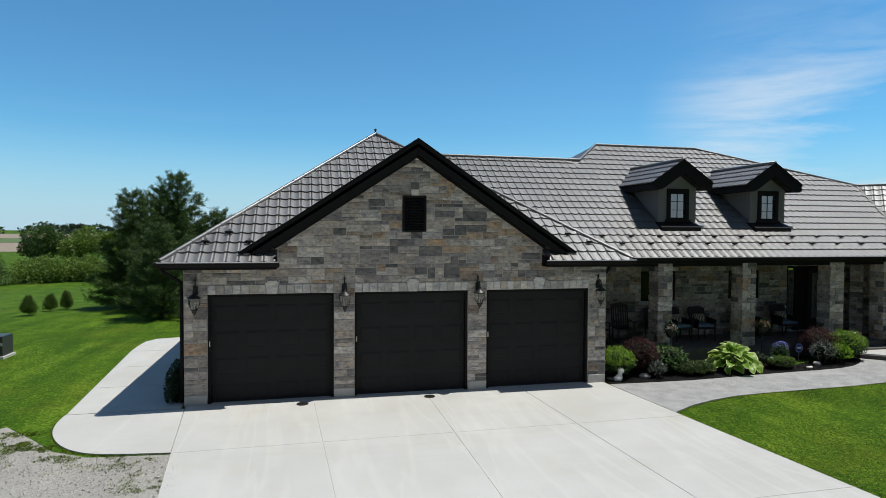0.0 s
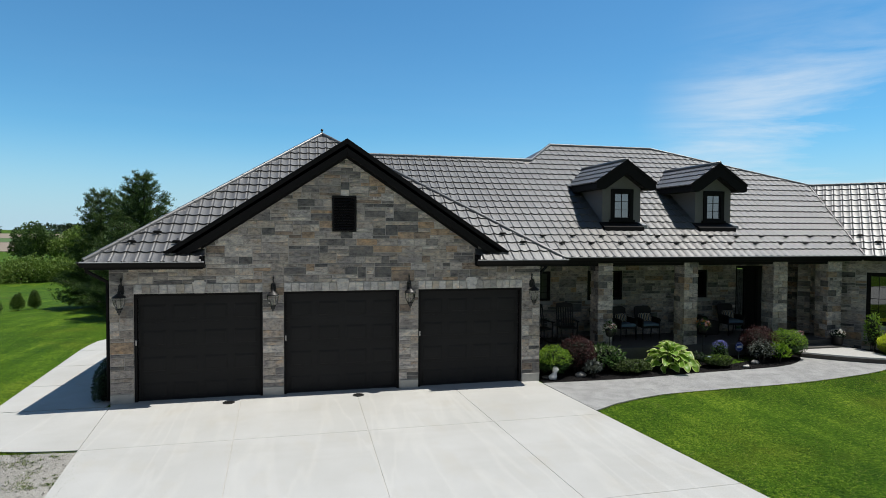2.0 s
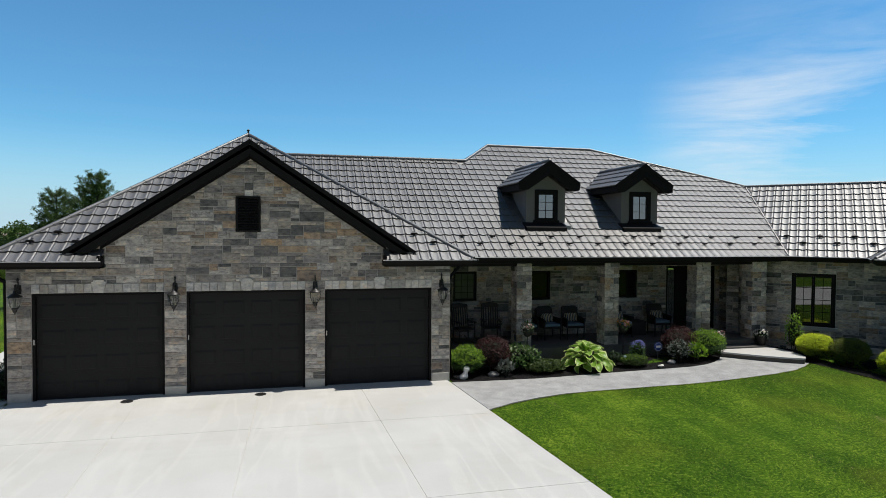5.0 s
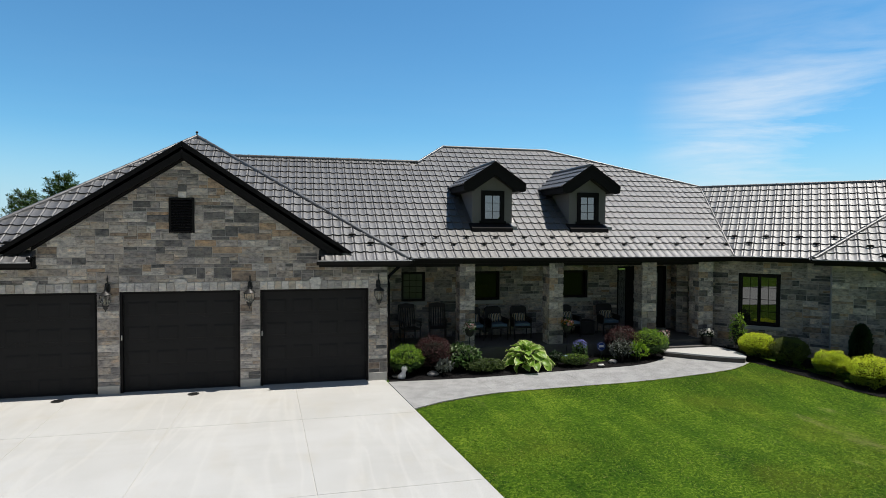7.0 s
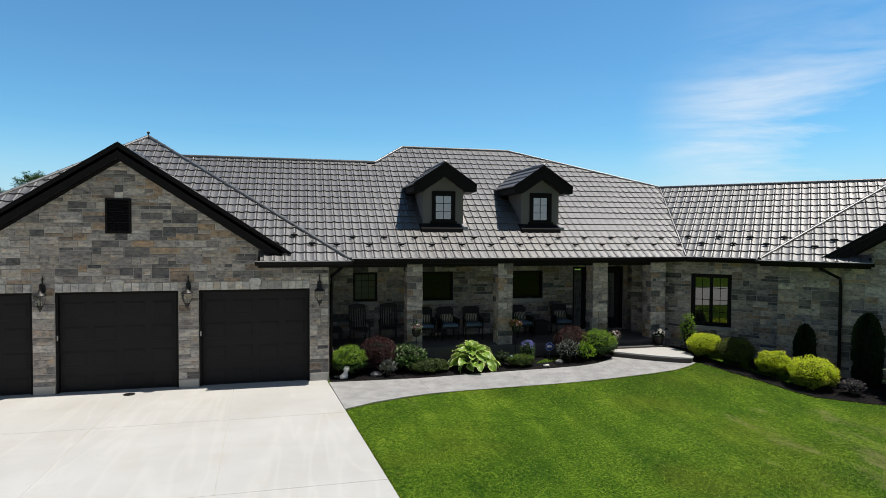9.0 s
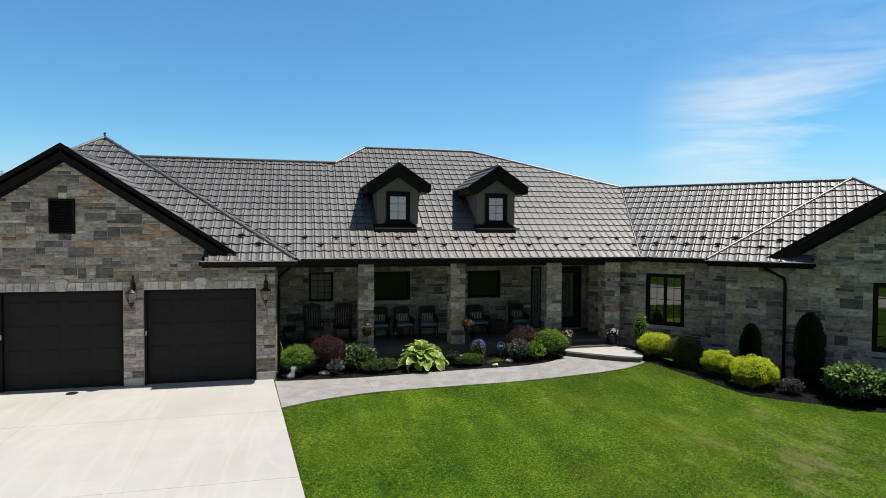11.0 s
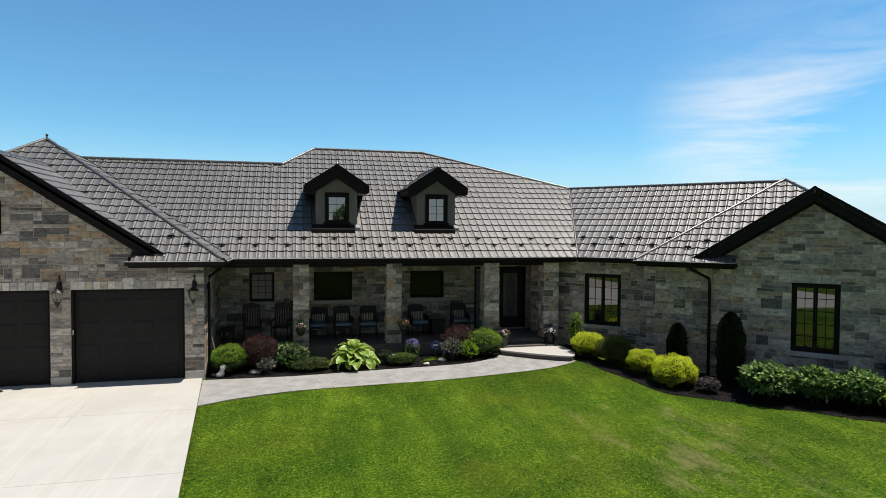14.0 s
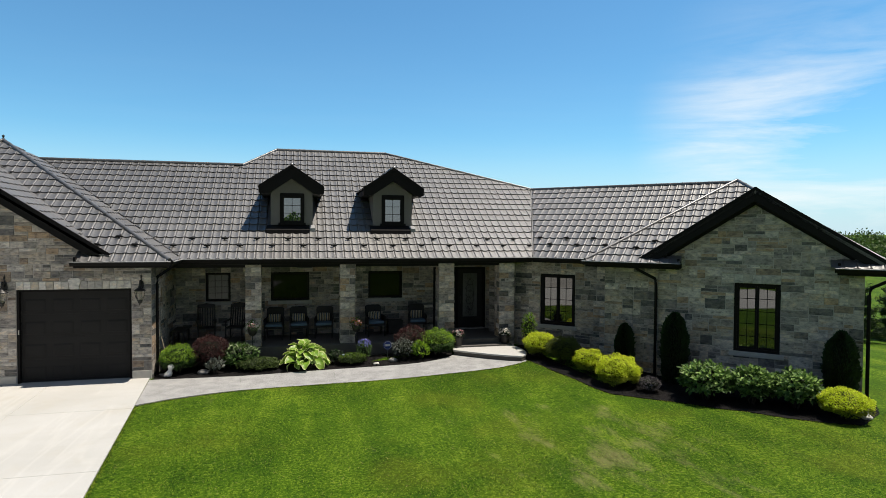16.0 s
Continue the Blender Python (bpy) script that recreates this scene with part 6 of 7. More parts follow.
def cedar(x, y, w, h, label, seed):
    r = random.Random(seed)
    t = thing("cedar", (x, y, gz(x, y)), label, "conifer", "cedars")
    Geo().tube([(0, 0, -0.05), (0, 0, h * 0.9)], [0.05, 0.01], 7).put("trunk", BARK, t)
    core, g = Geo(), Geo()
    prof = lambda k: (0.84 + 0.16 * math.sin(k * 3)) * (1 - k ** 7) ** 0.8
    # solid core whose dark colour gives the shade behind the sprays
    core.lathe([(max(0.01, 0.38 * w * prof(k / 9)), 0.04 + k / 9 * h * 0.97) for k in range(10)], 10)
    core.put("shade_core", SHADE, t)
    for _ in range(4200):
        k, a = r.random(), r.uniform(0, 6.283)
        rad = w / 2 * prof(k) * (0.8 + 0.2 * r.random()) * (1 + 0.3 * noise.noise(Vector((math.cos(a) * 2.2, math.sin(a) * 2.2, k * 6 + seed))))
        p = Vector((rad * math.cos(a), rad * math.sin(a), 0.05 + k * h))
        add_leaf(g, p, Vector((math.cos(a) * 0.5, math.sin(a) * 0.5, 1.0)) + Vector((r.gauss(0, 0.3), r.gauss(0, 0.3), 0)), Vector((-math.sin(a), math.cos(a), 0.3)), r.uniform(0.06, 0.11), 0.05)
    g.put("foliage", DEEP, t)["kind"] = "stuff"


def wing_at(s, y):
    p = WING @ Vector((s, y, 0))
    return p.x, p.y


cx, cy = wing_at(6.2, -4.6)
cedar(cx, cy, 0.64, 1.82, "tall dark columnar cedar against the stone gable", 31)
cx, cy = wing_at(9.92, -4.62)
cedar(cx, cy, 0.66, 1.74, "dark columnar cedar at the wing's corner", 32)
cx, cy = wing_at(4.8, -4.3)
cedar(cx, cy, 0.46, 1.28, "small dark conifer against the wing", 33)


# hosta of single broad leaves with pale margins
def hosta_leaf_mesh(seed):
    g, n, m = Geo(), 9, 8
    L, W = 0.33, 0.30
    for j in range(n + 1):
        v = j / n
        half = W / 2 * (math.sin(math.pi * min(1, v * 0.94 + 0.06)) ** 0.55) * (1.12 - 0.45 * v)
        for i in range(m + 1):
            u = i / m * 2 - 1
            wave = 0.018 * math.sin(11 * v + seed * 1.7 + (2 if u > 0 else 0)) * u * u
            g.v.append(Vector((u * half, v * L, 0.16 * L * math.sin(v * 2.4) - 0.34 * L * v * v + 0.055 * abs(u) ** 1.5 * (1 - 0.6 * v) + wave + 0.004 * math.cos(u * 14))))
    g.f = [(j * (m + 1) + i, j * (m + 1) + i + 1, (j + 1) * (m + 1) + i + 1, (j + 1) * (m + 1) + i) for j in range(n) for i in range(m)]
    me = g.mesh("leaf", HOSTA)
    me.materials.append(HOSTA_EDGE)
    for k, p in enumerate(me.polygons):
        j, i = divmod(k, m)
        p.material_index = 1 if i in (0, m - 1) or j >= n - 1 else 0
    me.shade_smooth()
    return me


HOSTA = leaf_mat("hosta_leaf", (0.08, 0.19, 0.015), (0.28, 0.46, 0.06), (0.35, 0.5), 0.4, 0.3)
HOSTA_EDGE = leaf_mat("hosta_leaf_margin", (0.34, 0.46, 0.11), (0.70, 0.76, 0.34), (0.35, 0.5), 0.4, 0.3)
hosta = thing("hosta", (13.72, 0.24, gz(13.7, 0.2)), "large bright green hosta with pale-edged wavy leaves", "plant")
hm = [hosta_leaf_mesh(k) for k in range(5)]
hr = random.Random(3)
for ring, (n, reach, height, tilt, size) in enumerate(((5, 0.05, 0.54, 42, 0.8), (9, 0.17, 0.50, 24, 0.95), (12, 0.31, 0.41, 6, 1.05), (14, 0.44, 0.29, -6, 1.05), (12, 0.5, 0.17, -16, 0.95))):
    for k in range(n):
        a = 360 / n * k + ring * 17 + hr.uniform(-13, 13)
        ar = radians(a)
        lf = new("leaf", hm[hr.randrange(5)])
        lf.parent = hosta
        rr = reach * hr.uniform(0.8, 1.2)
        base = Vector((-math.sin(ar) * rr, math.cos(ar) * rr * 0.85, height + hr.uniform(-0.08, 0.06)))
        lf.matrix_basis = Matrix.Translation(base) @ Matrix.Rotation(ar + hr.uniform(-0.4, 0.4), 4, "Z") @ Matrix.Rotation(radians(tilt + hr.uniform(-26, 22)), 4, "X") @ Matrix.Rotation(radians(hr.uniform(-34, 34)), 4, "Y") @ Matrix.Scale(size * hr.uniform(0.78, 1.15), 4)
        if k % 2 == 0:
            Geo().tube([(0, 0, 0), (base.x * 0.5, base.y * 0.5, base.z * 0.7), base], 0.008, 4).put("stalk", GREEN, hosta)


# flowers
def flowers(parent, centre, w, h, n, mats, seed, size=0.035):
    r = random.Random(seed)
    for m, share in mats:
        g = Geo()
        for _ in range(int(n * share)):
            d = Vector((r.gauss(0, 1), r.gauss(0, 1), r.gauss(0.3, 1))).normalized()
            p = Vector(centre) + Vector((d.x * w / 2, d.y * w / 2, d.z * h / 2)) * r.uniform(0.7, 1.05)
            s = d.cross(Vector((0.1, 0.2, 1))).normalized()
            b = d.cross(s)
            i = len(g.v)
            z = size * r.uniform(0.7, 1.2)
            g.v.append(p + d * 0.012)
            for k in range(10):
                a, q = k * math.pi / 5, z * (1 if k % 2 == 0 else 0.55)
                g.v.append(p + (s * math.cos(a) + b * math.sin(a)) * q)
            g.f += [(i, i + 1 + k, i + 1 + (k + 1) % 10) for k in range(10)]
        o = g.put("blossom", m, parent)
        o["kind"] = "stuff"


def petal(name, a, b):
    return leaf_mat(name, a, b, (0.6, 0.8), 0.2, 0.2)


WHITE_P, PINK_P, ORANGE_P, BLUE_P = petal("white_petal", (0.6, 0.58, 0.52), (0.8, 0.78, 0.72)), petal("pink_petal", (0.45, 0.2, 0.22), (0.65, 0.38, 0.38)), petal("orange_petal", (0.5, 0.15, 0.03), (0.7, 0.35, 0.08)), petal("blue_petal", (0.12, 0.13, 0.4), (0.26, 0.27, 0.6))
POT = surface("black_pot", (0.010, 0.010, 0.010), (0.022, 0.021, 0.02), 10, (0.4, 0.6), bump=0.2)


def pot_on_stand(x, y, mats, label, seed):
    z = gz(x, y)
    t = thing("flower_stand", (x, y, z), label, "flower pot", "flower stands")
    top = 1.03 - z
    Geo().tube([(0, 0, -0.05), (0, 0, top - 0.1)], 0.012, 6).put("pole", BLACK_METAL, t)
    Geo().tube([(0.11 * math.cos(a * 0.524), 0.11 * math.sin(a * 0.524), top) for a in range(13)], 0.008, 5).put("hoop", BLACK_METAL, t)
    Geo().lathe([(0.06, top - 0.14), (0.11, top - 0.09), (0.135, top + 0.02), (0.145, top + 0.07), (0.135, top + 0.075)], 14).put("pot", POT, t, smooth=True)
    g, r = Geo(), random.Random(seed)
    for _ in range(260):
        d = Vector((r.gauss(0, 1), r.gauss(0, 1), r.gauss(0.2, 0.8))).normalized()
        add_leaf(g, Vector((0, 0, top + 0.12)) + d * r.uniform(0.08, 0.19), d, Vector((0, 0, 1)), 0.06, 0.035)
    g.put("foliage", MID, t)["kind"] = "stuff"
    flowers(t, (0, 0, top + 0.16), 0.38, 0.26, 75, mats, seed)


pot_on_stand(12.21, 0.94, [(WHITE_P, 0.6), (PINK_P, 0.4)], "black flower pot on a stand with white and pink blossom", 41)
pot_on_stand(15.28, 0.96, [(ORANGE_P, 0.6), (PINK_P, 0.4)], "black flower pot on a stand with orange blossom", 42)
bl = shrub("blue_flower", (15.46, 0.45, gz(15.5, 0.45)), 0.42, 0.55, MID, 0.06, 420, "clump of violet blue flowers beside the sign", "flowers", seed=43)
flowers(bl, (0, 0, 0.5), 0.42, 0.3, 110, [(BLUE_P, 1.0)], 44, 0.03)


def planter(x, y, z, r0, h, mats, label, seed):
    t = thing("planter", (x, y, z), label, "planter", "planters")
    Geo().lathe([(r0 * 0.7, 0), (r0 * 0.78, 0.02), (r0, h * 0.9), (r0 * 1.08, h * 0.92), (r0 * 1.08, h), (r0 * 0.95, h)], 16).put("pot", POT, t, smooth=True)
    g, r = Geo(), random.Random(seed)
    for _ in range(240):
        d = Vector((r.gauss(0, 1), r.gauss(0, 1), abs(r.gauss(0.3, 0.7)))).normalized()
        add_leaf(g, Vector((0, 0, h)) + d * r.uniform(0.04, r0 * 1.1), d, Vector((0, 0, 1)), 0.07, 0.04)
    g.put("foliage", DEEP, t)["kind"] = "stuff"
    flowers(t, (0, 0, h + 0.1), r0 * 2.5, 0.28, 80, mats, seed)


planter(20.12, 0.92, 0.31, 0.17, 0.32, [(WHITE_P, 1.0)], "black planter with a few white flowers by the entrance pier", 45)
planter(18.5, 0.86, 0.31, 0.17, 0.34, [(WHITE_P, 0.5), (PINK_P, 0.5)], "black planter of pale flowers on the landing", 46)

# yard sign, lights, stones and the white ornament
sign = thing("yard_sign", (16.2, 0.56, gz(16.2, 0.56) - 0.04), "small blue octagonal yard sign on a stake", "sign")
Geo().tube([(0, 0, -0.1), (0, 0, 0.5)], 0.008, 6).put("stake", surface("grey_metal", (0.25, 0.25, 0.25), (0.35, 0.35, 0.35), 9, metal=0.6), sign)
octo = [(0.145 * math.cos(math.pi / 8 + k * math.pi / 4), -0.012, 0.42 + 0.145 * math.sin(math.pi / 8 + k * math.pi / 4)) for k in range(8)]
Geo().prism(octo, (0, 0.01, 0)).put("plate", surface("sign_blue", (0.015, 0.04, 0.22), (0.02, 0.055, 0.27), 5, (0.35, 0.5), bump=0), sign, "blue plate", 0.002)
inner = [Vector((x * 0.88, -0.0165, 0.42 + (z - 0.42) * 0.88)) for x, y, z in octo]
rim = Geo()
for k in range(8):
    rim.face(inner[k], inner[(k + 1) % 8], Vector((inner[(k + 1) % 8].x * 0.93, -0.0165, 0.42 + (inner[(k + 1) % 8].z - 0.42) * 0.93)), Vector((inner[k].x * 0.93, -0.0165, 0.42 + (inner[k].z - 0.42) * 0.93)))
SIGN_WHITE = surface("sign_white", (0.6, 0.6, 0.62), (0.7, 0.7, 0.72), 5, (0.4, 0.5), bump=0)
rim.put("rim_line", SIGN_WHITE, sign)
Geo().box(-0.075, 0.075, -0.018, -0.014, 0.39, 0.455).put("mark", SIGN_WHITE, sign, "plain white mark")

light = thing("path_light", (14.84, 0.1, gz(14.8, 0.1)), "small square garden light in the mulch", "garden light")
Geo().tube([(0, 0, -0.05), (0, 0, 0.2)], 0.008, 6).put("stake", BLACK_METAL, light)
Geo().box(-0.05, 0.05, -0.05, 0.05, 0.2, 0.3).put("lens", surface("pale_lens", (0.35, 0.45, 0.52), (0.45, 0.55, 0.6), 5, (0.1, 0.2)), light, bevel=0.008)


def stone_lump(x, y, size, mat, label, seed, name="garden_stone"):
    g, r = Geo(), random.Random(seed)
    nu, nv = 10, 6
    for j in range(nv + 1):
        for i in range(nu):
            th, ph = math.pi * j / nv, 2 * math.pi * i / nu
            d = Vector((math.sin(th) * math.cos(ph), math.sin(th) * math.sin(ph), math.cos(th)))
            k = lumpy(d, seed, 0.35, 1.5)
            g.v.append(Vector((d.x * size[0] * k, d.y * size[1] * k, d.z * size[2] * k)))
    g.f = [(j * nu + i, j * nu + (i + 1) % nu, (j + 1) * nu + (i + 1) % nu, (j + 1) * nu + i) for j in range(nv) for i in range(nu)]
    o = g.put(name, mat, smooth=True)
    o.matrix_basis = pose(x, y, gz(x, y) + size[2] * 0.5)
    return tagged(o, label, "stone", "garden stones")


ROCK = surface("field_stone", (0.22, 0.21, 0.20), (0.42, 0.40, 0.37), 10, (0.8, 0.95), bump=0.6)
PALE_ROCK = surface("pale_field_stone", (0.5, 0.48, 0.44), (0.68, 0.66, 0.62), 10, (0.8, 0.95), bump=0.4)
stone_lump(16.28, 0.0, (0.13, 0.09, 0.07), ROCK, "grey field stone in the mulch", 1)
stone_lump(15.75, -0.3, (0.1, 0.07, 0.045), PALE_ROCK, "small pale field stone at the path's edge", 2)
stone_lump(26.05, -6.6, (0.22, 0.15, 0.12), PALE_ROCK, "pale field stone at the end of the bed", 3)
stone_lump(25.88, -6.9, (0.13, 0.1, 0.07), PALE_ROCK, "small pale field stone at the end of the bed", 4)
stone_lump(10.95, 0.2, (0.17, 0.12, 0.08), ROCK, "dull grey field stone under the shrubs", 5)
orn = Geo()
orn.tube_rings([(Vector((0.0, 0, 0.0)), 0.03), (Vector((0.0, 0, 0.02)), 0.10), (Vector((0.01, 0, 0.09)), 0.115), (Vector((0.04, 0, 0.15)), 0.07), (Vector((0.07, 0, 0.2)), 0.055), (Vector((0.085, 0, 0.25)), 0.085), (Vector((0.085, 0, 0.3)), 0.085), (Vector((0.08, 0, 0.345)), 0.03)], 14)
orn_ob = orn.put("garden_ornament", surface("white_plaster", (0.74, 0.73, 0.7), (0.86, 0.85, 0.83), 14, (0.7, 0.85)), smooth=True)
orn_ob.matrix_basis = pose(10.06, 0.02, gz(10.1, 0))
tagged(orn_ob, "small white plaster garden ornament by the path", "ornament")
rake_ob = thing("garden_stick", (9.98, 0.75, gz(10, 0.7)), "pale wooden stick leaning on the garage wall", "stick", turn=0)
Geo().tube([(0, 0, 0), (-0.24, 0.06, 0.98)], 0.013, 6).put("shaft", surface("pale_wood", (0.3, 0.25, 0.18), (0.42, 0.36, 0.27), 12), rake_ob)
hose = tagged(Geo().tube([(9.98 + 0.11 * math.cos(a * 0.45) * (1 + 0.012 * a), 0.15 + 0.11 * math.sin(a * 0.45), gz(10, 0.15) + 0.015 + a * 0.0012) for a in range(44)], 0.012, 6).put("garden_hose", surface("grey_rubber", (0.1, 0.1, 0.1), (0.2, 0.2, 0.19), 9), smooth=True), "coiled grey garden hose by the downspout", "hose")

# utility cabinet on the lawn
cab = thing("utility_cabinet", (-7.15, 6.6, gz(-7.1, 6.6)), "dark utility cabinet with a pale base on the lawn", "utility box")
Geo().box(-0.45, 0.45, -0.4, 0.4, -0.05, 0.06).put("pad", CONCRETE, cab, bevel=0.01)
Geo().box(-0.4, 0.4, -0.33, 0.33, 0.06, 0.66).put("cabinet", surface("dark_grey_steel", (0.03, 0.032, 0.034), (0.05, 0.052, 0.055), 8, (0.35, 0.5)), cab, bevel=0.012)
Geo().box(-0.34, 0.34, -0.345, -0.331, 0.12, 0.6).put("louvre_panel", BLACK_METAL, cab, bevel=0.004)
Geo().box(0.22, 0.30, -0.37, -0.29, 0.06, 1.0).put("post", surface("grey_post", (0.3, 0.3, 0.3), (0.42, 0.42, 0.41), 8), cab, bevel=0.006)
Geo().box(0.12, 0.34, -0.40, -0.372, 0.72, 0.98).put("meter_box", surface("light_grey_box", (0.3, 0.31, 0.32), (0.4, 0.41, 0.42), 8), cab, bevel=0.01)
Geo().box(0.36, 0.402, -0.352, -0.346, 0.38, 0.46).put("notice", SIGN_WHITE, cab)
# drain grates at the foot of the doors
for x in (2.05, 4.95):
    d = thing("drain_grate", (x, -0.42, 0.004), "small dark drain grate in the concrete", "drain", "drain grates")
    Geo().lathe([(0.13, 0.0), (0.13, 0.008), (0.11, 0.01)], 18).put("rim", BLACK_METAL, d)
    for k in range(5):
        Geo().box(-0.09, 0.09, -0.075 + k * 0.036, -0.06 + k * 0.036, 0.009, 0.014).put("slat", BLACK_METAL, d)


# ---- grass, gravel ----
def in_poly(poly, x, y):
    return inside_poly(poly, x, y)


BLADE = leaf_mat("grass_blade", (0.06, 0.12, 0.010), (0.175, 0.275, 0.03), (0.7, 0.85), 0.12, 0.35)
blade_col = lawn_colour(BLADE, 0.55)
for node in ("Principled BSDF", "Translucent BSDF"):
    b_in = BLADE.node_tree.nodes[node].inputs[0]
    BLADE.node_tree.links.new(blade_col, b_in)
DRY = leaf_mat("dry_grass", (0.16, 0.14, 0.05), (0.33, 0.28, 0.12), (0.7, 0.9), 0.1, 0.2)
lawn_poly = [(9.94, -2.7)] + low[1:] + [(20.22, -0.84)] + bed_wing[1:13] + [(27.5, -6.2), (31.0, -6.5), (31, -11.5), (10.9, -11.5)]


def turf(name, poly, per, seed, label, h=0.022):
    r = random.Random(seed)
    xs, ys = [p[0] for p in poly], [p[1] for p in poly]
    g, dry = Geo(), Geo()
    for _ in range(int((max(xs) - min(xs)) * (max(ys) - min(ys)) * per)):
        x, y = r.uniform(min(xs), max(xs)), r.uniform(min(ys), max(ys))
        if not in_poly(poly, x, y):
            continue
        p = Vector((x, y, ground_z(x, y) - 0.004))
        a = r.uniform(0, 6.283)
        k = noise.noise(Vector((x * 0.45, y * 0.45, 3)))
        hh = h * r.uniform(0.45, 1.1) * (1 + 0.4 * k)
        tilt = Vector((r.gauss(0, 0.03), r.gauss(0, 0.03), hh))
        s = Vector((math.cos(a), math.sin(a), 0)) * r.uniform(0.004, 0.009)
        t = dry if r.random() < 0.025 else g
        i = len(t.v)
        t.v += [p - s, p + s, p + tilt] if (2 * s).cross(tilt).dot(Vector((0, -1, 0.6))) > 0 else [p + s, p - s, p + tilt]
        t.f.append((i, i + 1, i + 2))
    ob = tagged(g.put(name, BLADE), label, "grass", kind="stuff")
    # soft blades take the light like the turf as a whole
    ob.data.normals_split_custom_set_from_vertices([(r.gauss(0, 0.4), r.gauss(0, 0.4) - 0.1, 1.0) for _ in g.v])
    if dry.v:
        tagged(dry.put("dry_grass", DRY), "dry tan blades in the lawn", "grass", kind="stuff")
    return ob


turf("grass", lawn_poly, 1700, 1, "short mown green lawn grass before the house")
turf("grass", [(-14, -1.0), (-3.3, -1.2), (-2.85, -0.3), (-3.4, 7.0), (-3.4, 9.2), (-0.9, 9.6), (-0.9, 13), (-14, 13)], 330, 2, "short mown green lawn grass beside the garage")


def fringe(lines, seed, label):
    """Longer blades that lean over the edges of path, drive and bed."""
    r = random.Random(seed)
    g = Geo()
    for line in lines:
        for (x1, y1), (x2, y2) in zip(line, line[1:]):
            for _ in range(int(math.hypot(x2 - x1, y2 - y1) * 420)):
                k = r.random()
                x, y = x1 + (x2 - x1) * k + r.gauss(0, 0.018), y1 + (y2 - y1) * k - abs(r.gauss(0, 0.022)) - 0.004
                p = Vector((x, y, ground_z(x, y) - 0.004))
                a = r.uniform(-0.9, 0.9)
                s = Vector((math.cos(a), math.sin(a), 0)) * r.uniform(0.005, 0.01)
                i = len(g.v)
                g.v += [p - s, p + s, p + Vector((r.gauss(0, 0.014), r.gauss(0, 0.014), r.uniform(0.012, 0.032)))]
                g.f.append((i, i + 1, i + 2))
    ob = tagged(g.put("edge_grass", BLADE), label, "grass", kind="stuff")
    ob.data.normals_split_custom_set_from_vertices([(r.gauss(0, 0.35), r.gauss(0, 0.35) - 0.2, 1.0) for _ in g.v])


fringe([low, [(edge_x(y) + 0.03, y) for y in (-2.7, -5.0, -8.0, -11.4)], bed_wing[:13], arc], 4, "grass blades along the path and bed edges")

GRAVEL = surface("grey_gravel", (0.23, 0.22, 0.195), (0.52, 0.495, 0.445), 26, (0.85, 1.0), bump=1.0, fine=70, distance=0.03)
g_poly = [(-14, -0.8)] + [(-12 + 0.35 * k, -0.95 + 0.16 * math.sin(k * 1.9) + 0.1 * math.sin(k * 4.3)) for k in range(25)] + [(-3.2, -1.2), (-2.75, -1.7), (-2.2, -2.38), (-1.5, -2.8), (-0.1, -2.95), (0.12, -4.6), (1.3, -14), (-14, -14)]
gravel = sheet("gravel_yard", g_poly, GRAVEL, 0.008, 0.05, "grey crushed gravel yard with grassy edges", "gravel")
r = random.Random(9)
peb = Geo()
for _ in range(9000):
    x, y = r.uniform(-8, 0.4), r.uniform(-7.5, -1.2)
    if in_poly(g_poly, x, y):
        s, z = r.uniform(0.008, 0.028), ground_z(x, y) + 0.012
        i = len(peb.v)
        peb.v += [Vector((x + r.uniform(-s, s), y + r.uniform(-s, s), z)) for _ in range(4)] + [Vector((x, y, z + s * 0.8))]
        peb.f += [(i, i + 1, i + 4), (i + 1, i + 2, i + 4), (i + 2, i + 3, i + 4), (i + 3, i, i + 4)]
pb = peb.put("pebbles", surface("pebble", (0.25, 0.24, 0.22), (0.55, 0.53, 0.49), 30, by_island=0.8), gravel)
pb["kind"] = "stuff"
tuft = Geo()
for _ in range(30000):
    k = r.random()
    edge = [(-6.5, -1.0), (-3.2, -1.1), (-2.75, -1.7), (-2.2, -2.38), (-0.2, -3.0), (0.0, -4.6), (0.45, -8)]
    j = r.randrange(len(edge) - 1)
    (x1, y1), (x2, y2) = edge[j], edge[j + 1]
    x, y = x1 + (x2 - x1) * k + r.gauss(-0.12, 0.3) * 0.8, y1 + (y2 - y1) * k - abs(r.gauss(0, 0.33))
    if noise.noise(Vector((x * 2.2, y * 2.2, 1))) + 0.4 * noise.noise(Vector((x * 8, y * 8, 2))) < 0.02 or (y > -2.9 - 0.5 * x and x > -0.15):
        continue
    p, a, hh = Vector((x, y, ground_z(x, y))), r.uniform(0, 6.3), r.uniform(0.012, 0.042)
    s = Vector((math.cos(a), math.sin(a), 0)) * 0.008
    i = len(tuft.v)
    tuft.v += [p - s, p + s, p + Vector((r.gauss(0, 0.03), r.gauss(0, 0.03), hh))]
    tuft.f.append((i, i + 1, i + 2))
tagged(tuft.put("weeds", BLADE), "weedy grass tufts along the gravel's edge", "grass", kind="stuff")


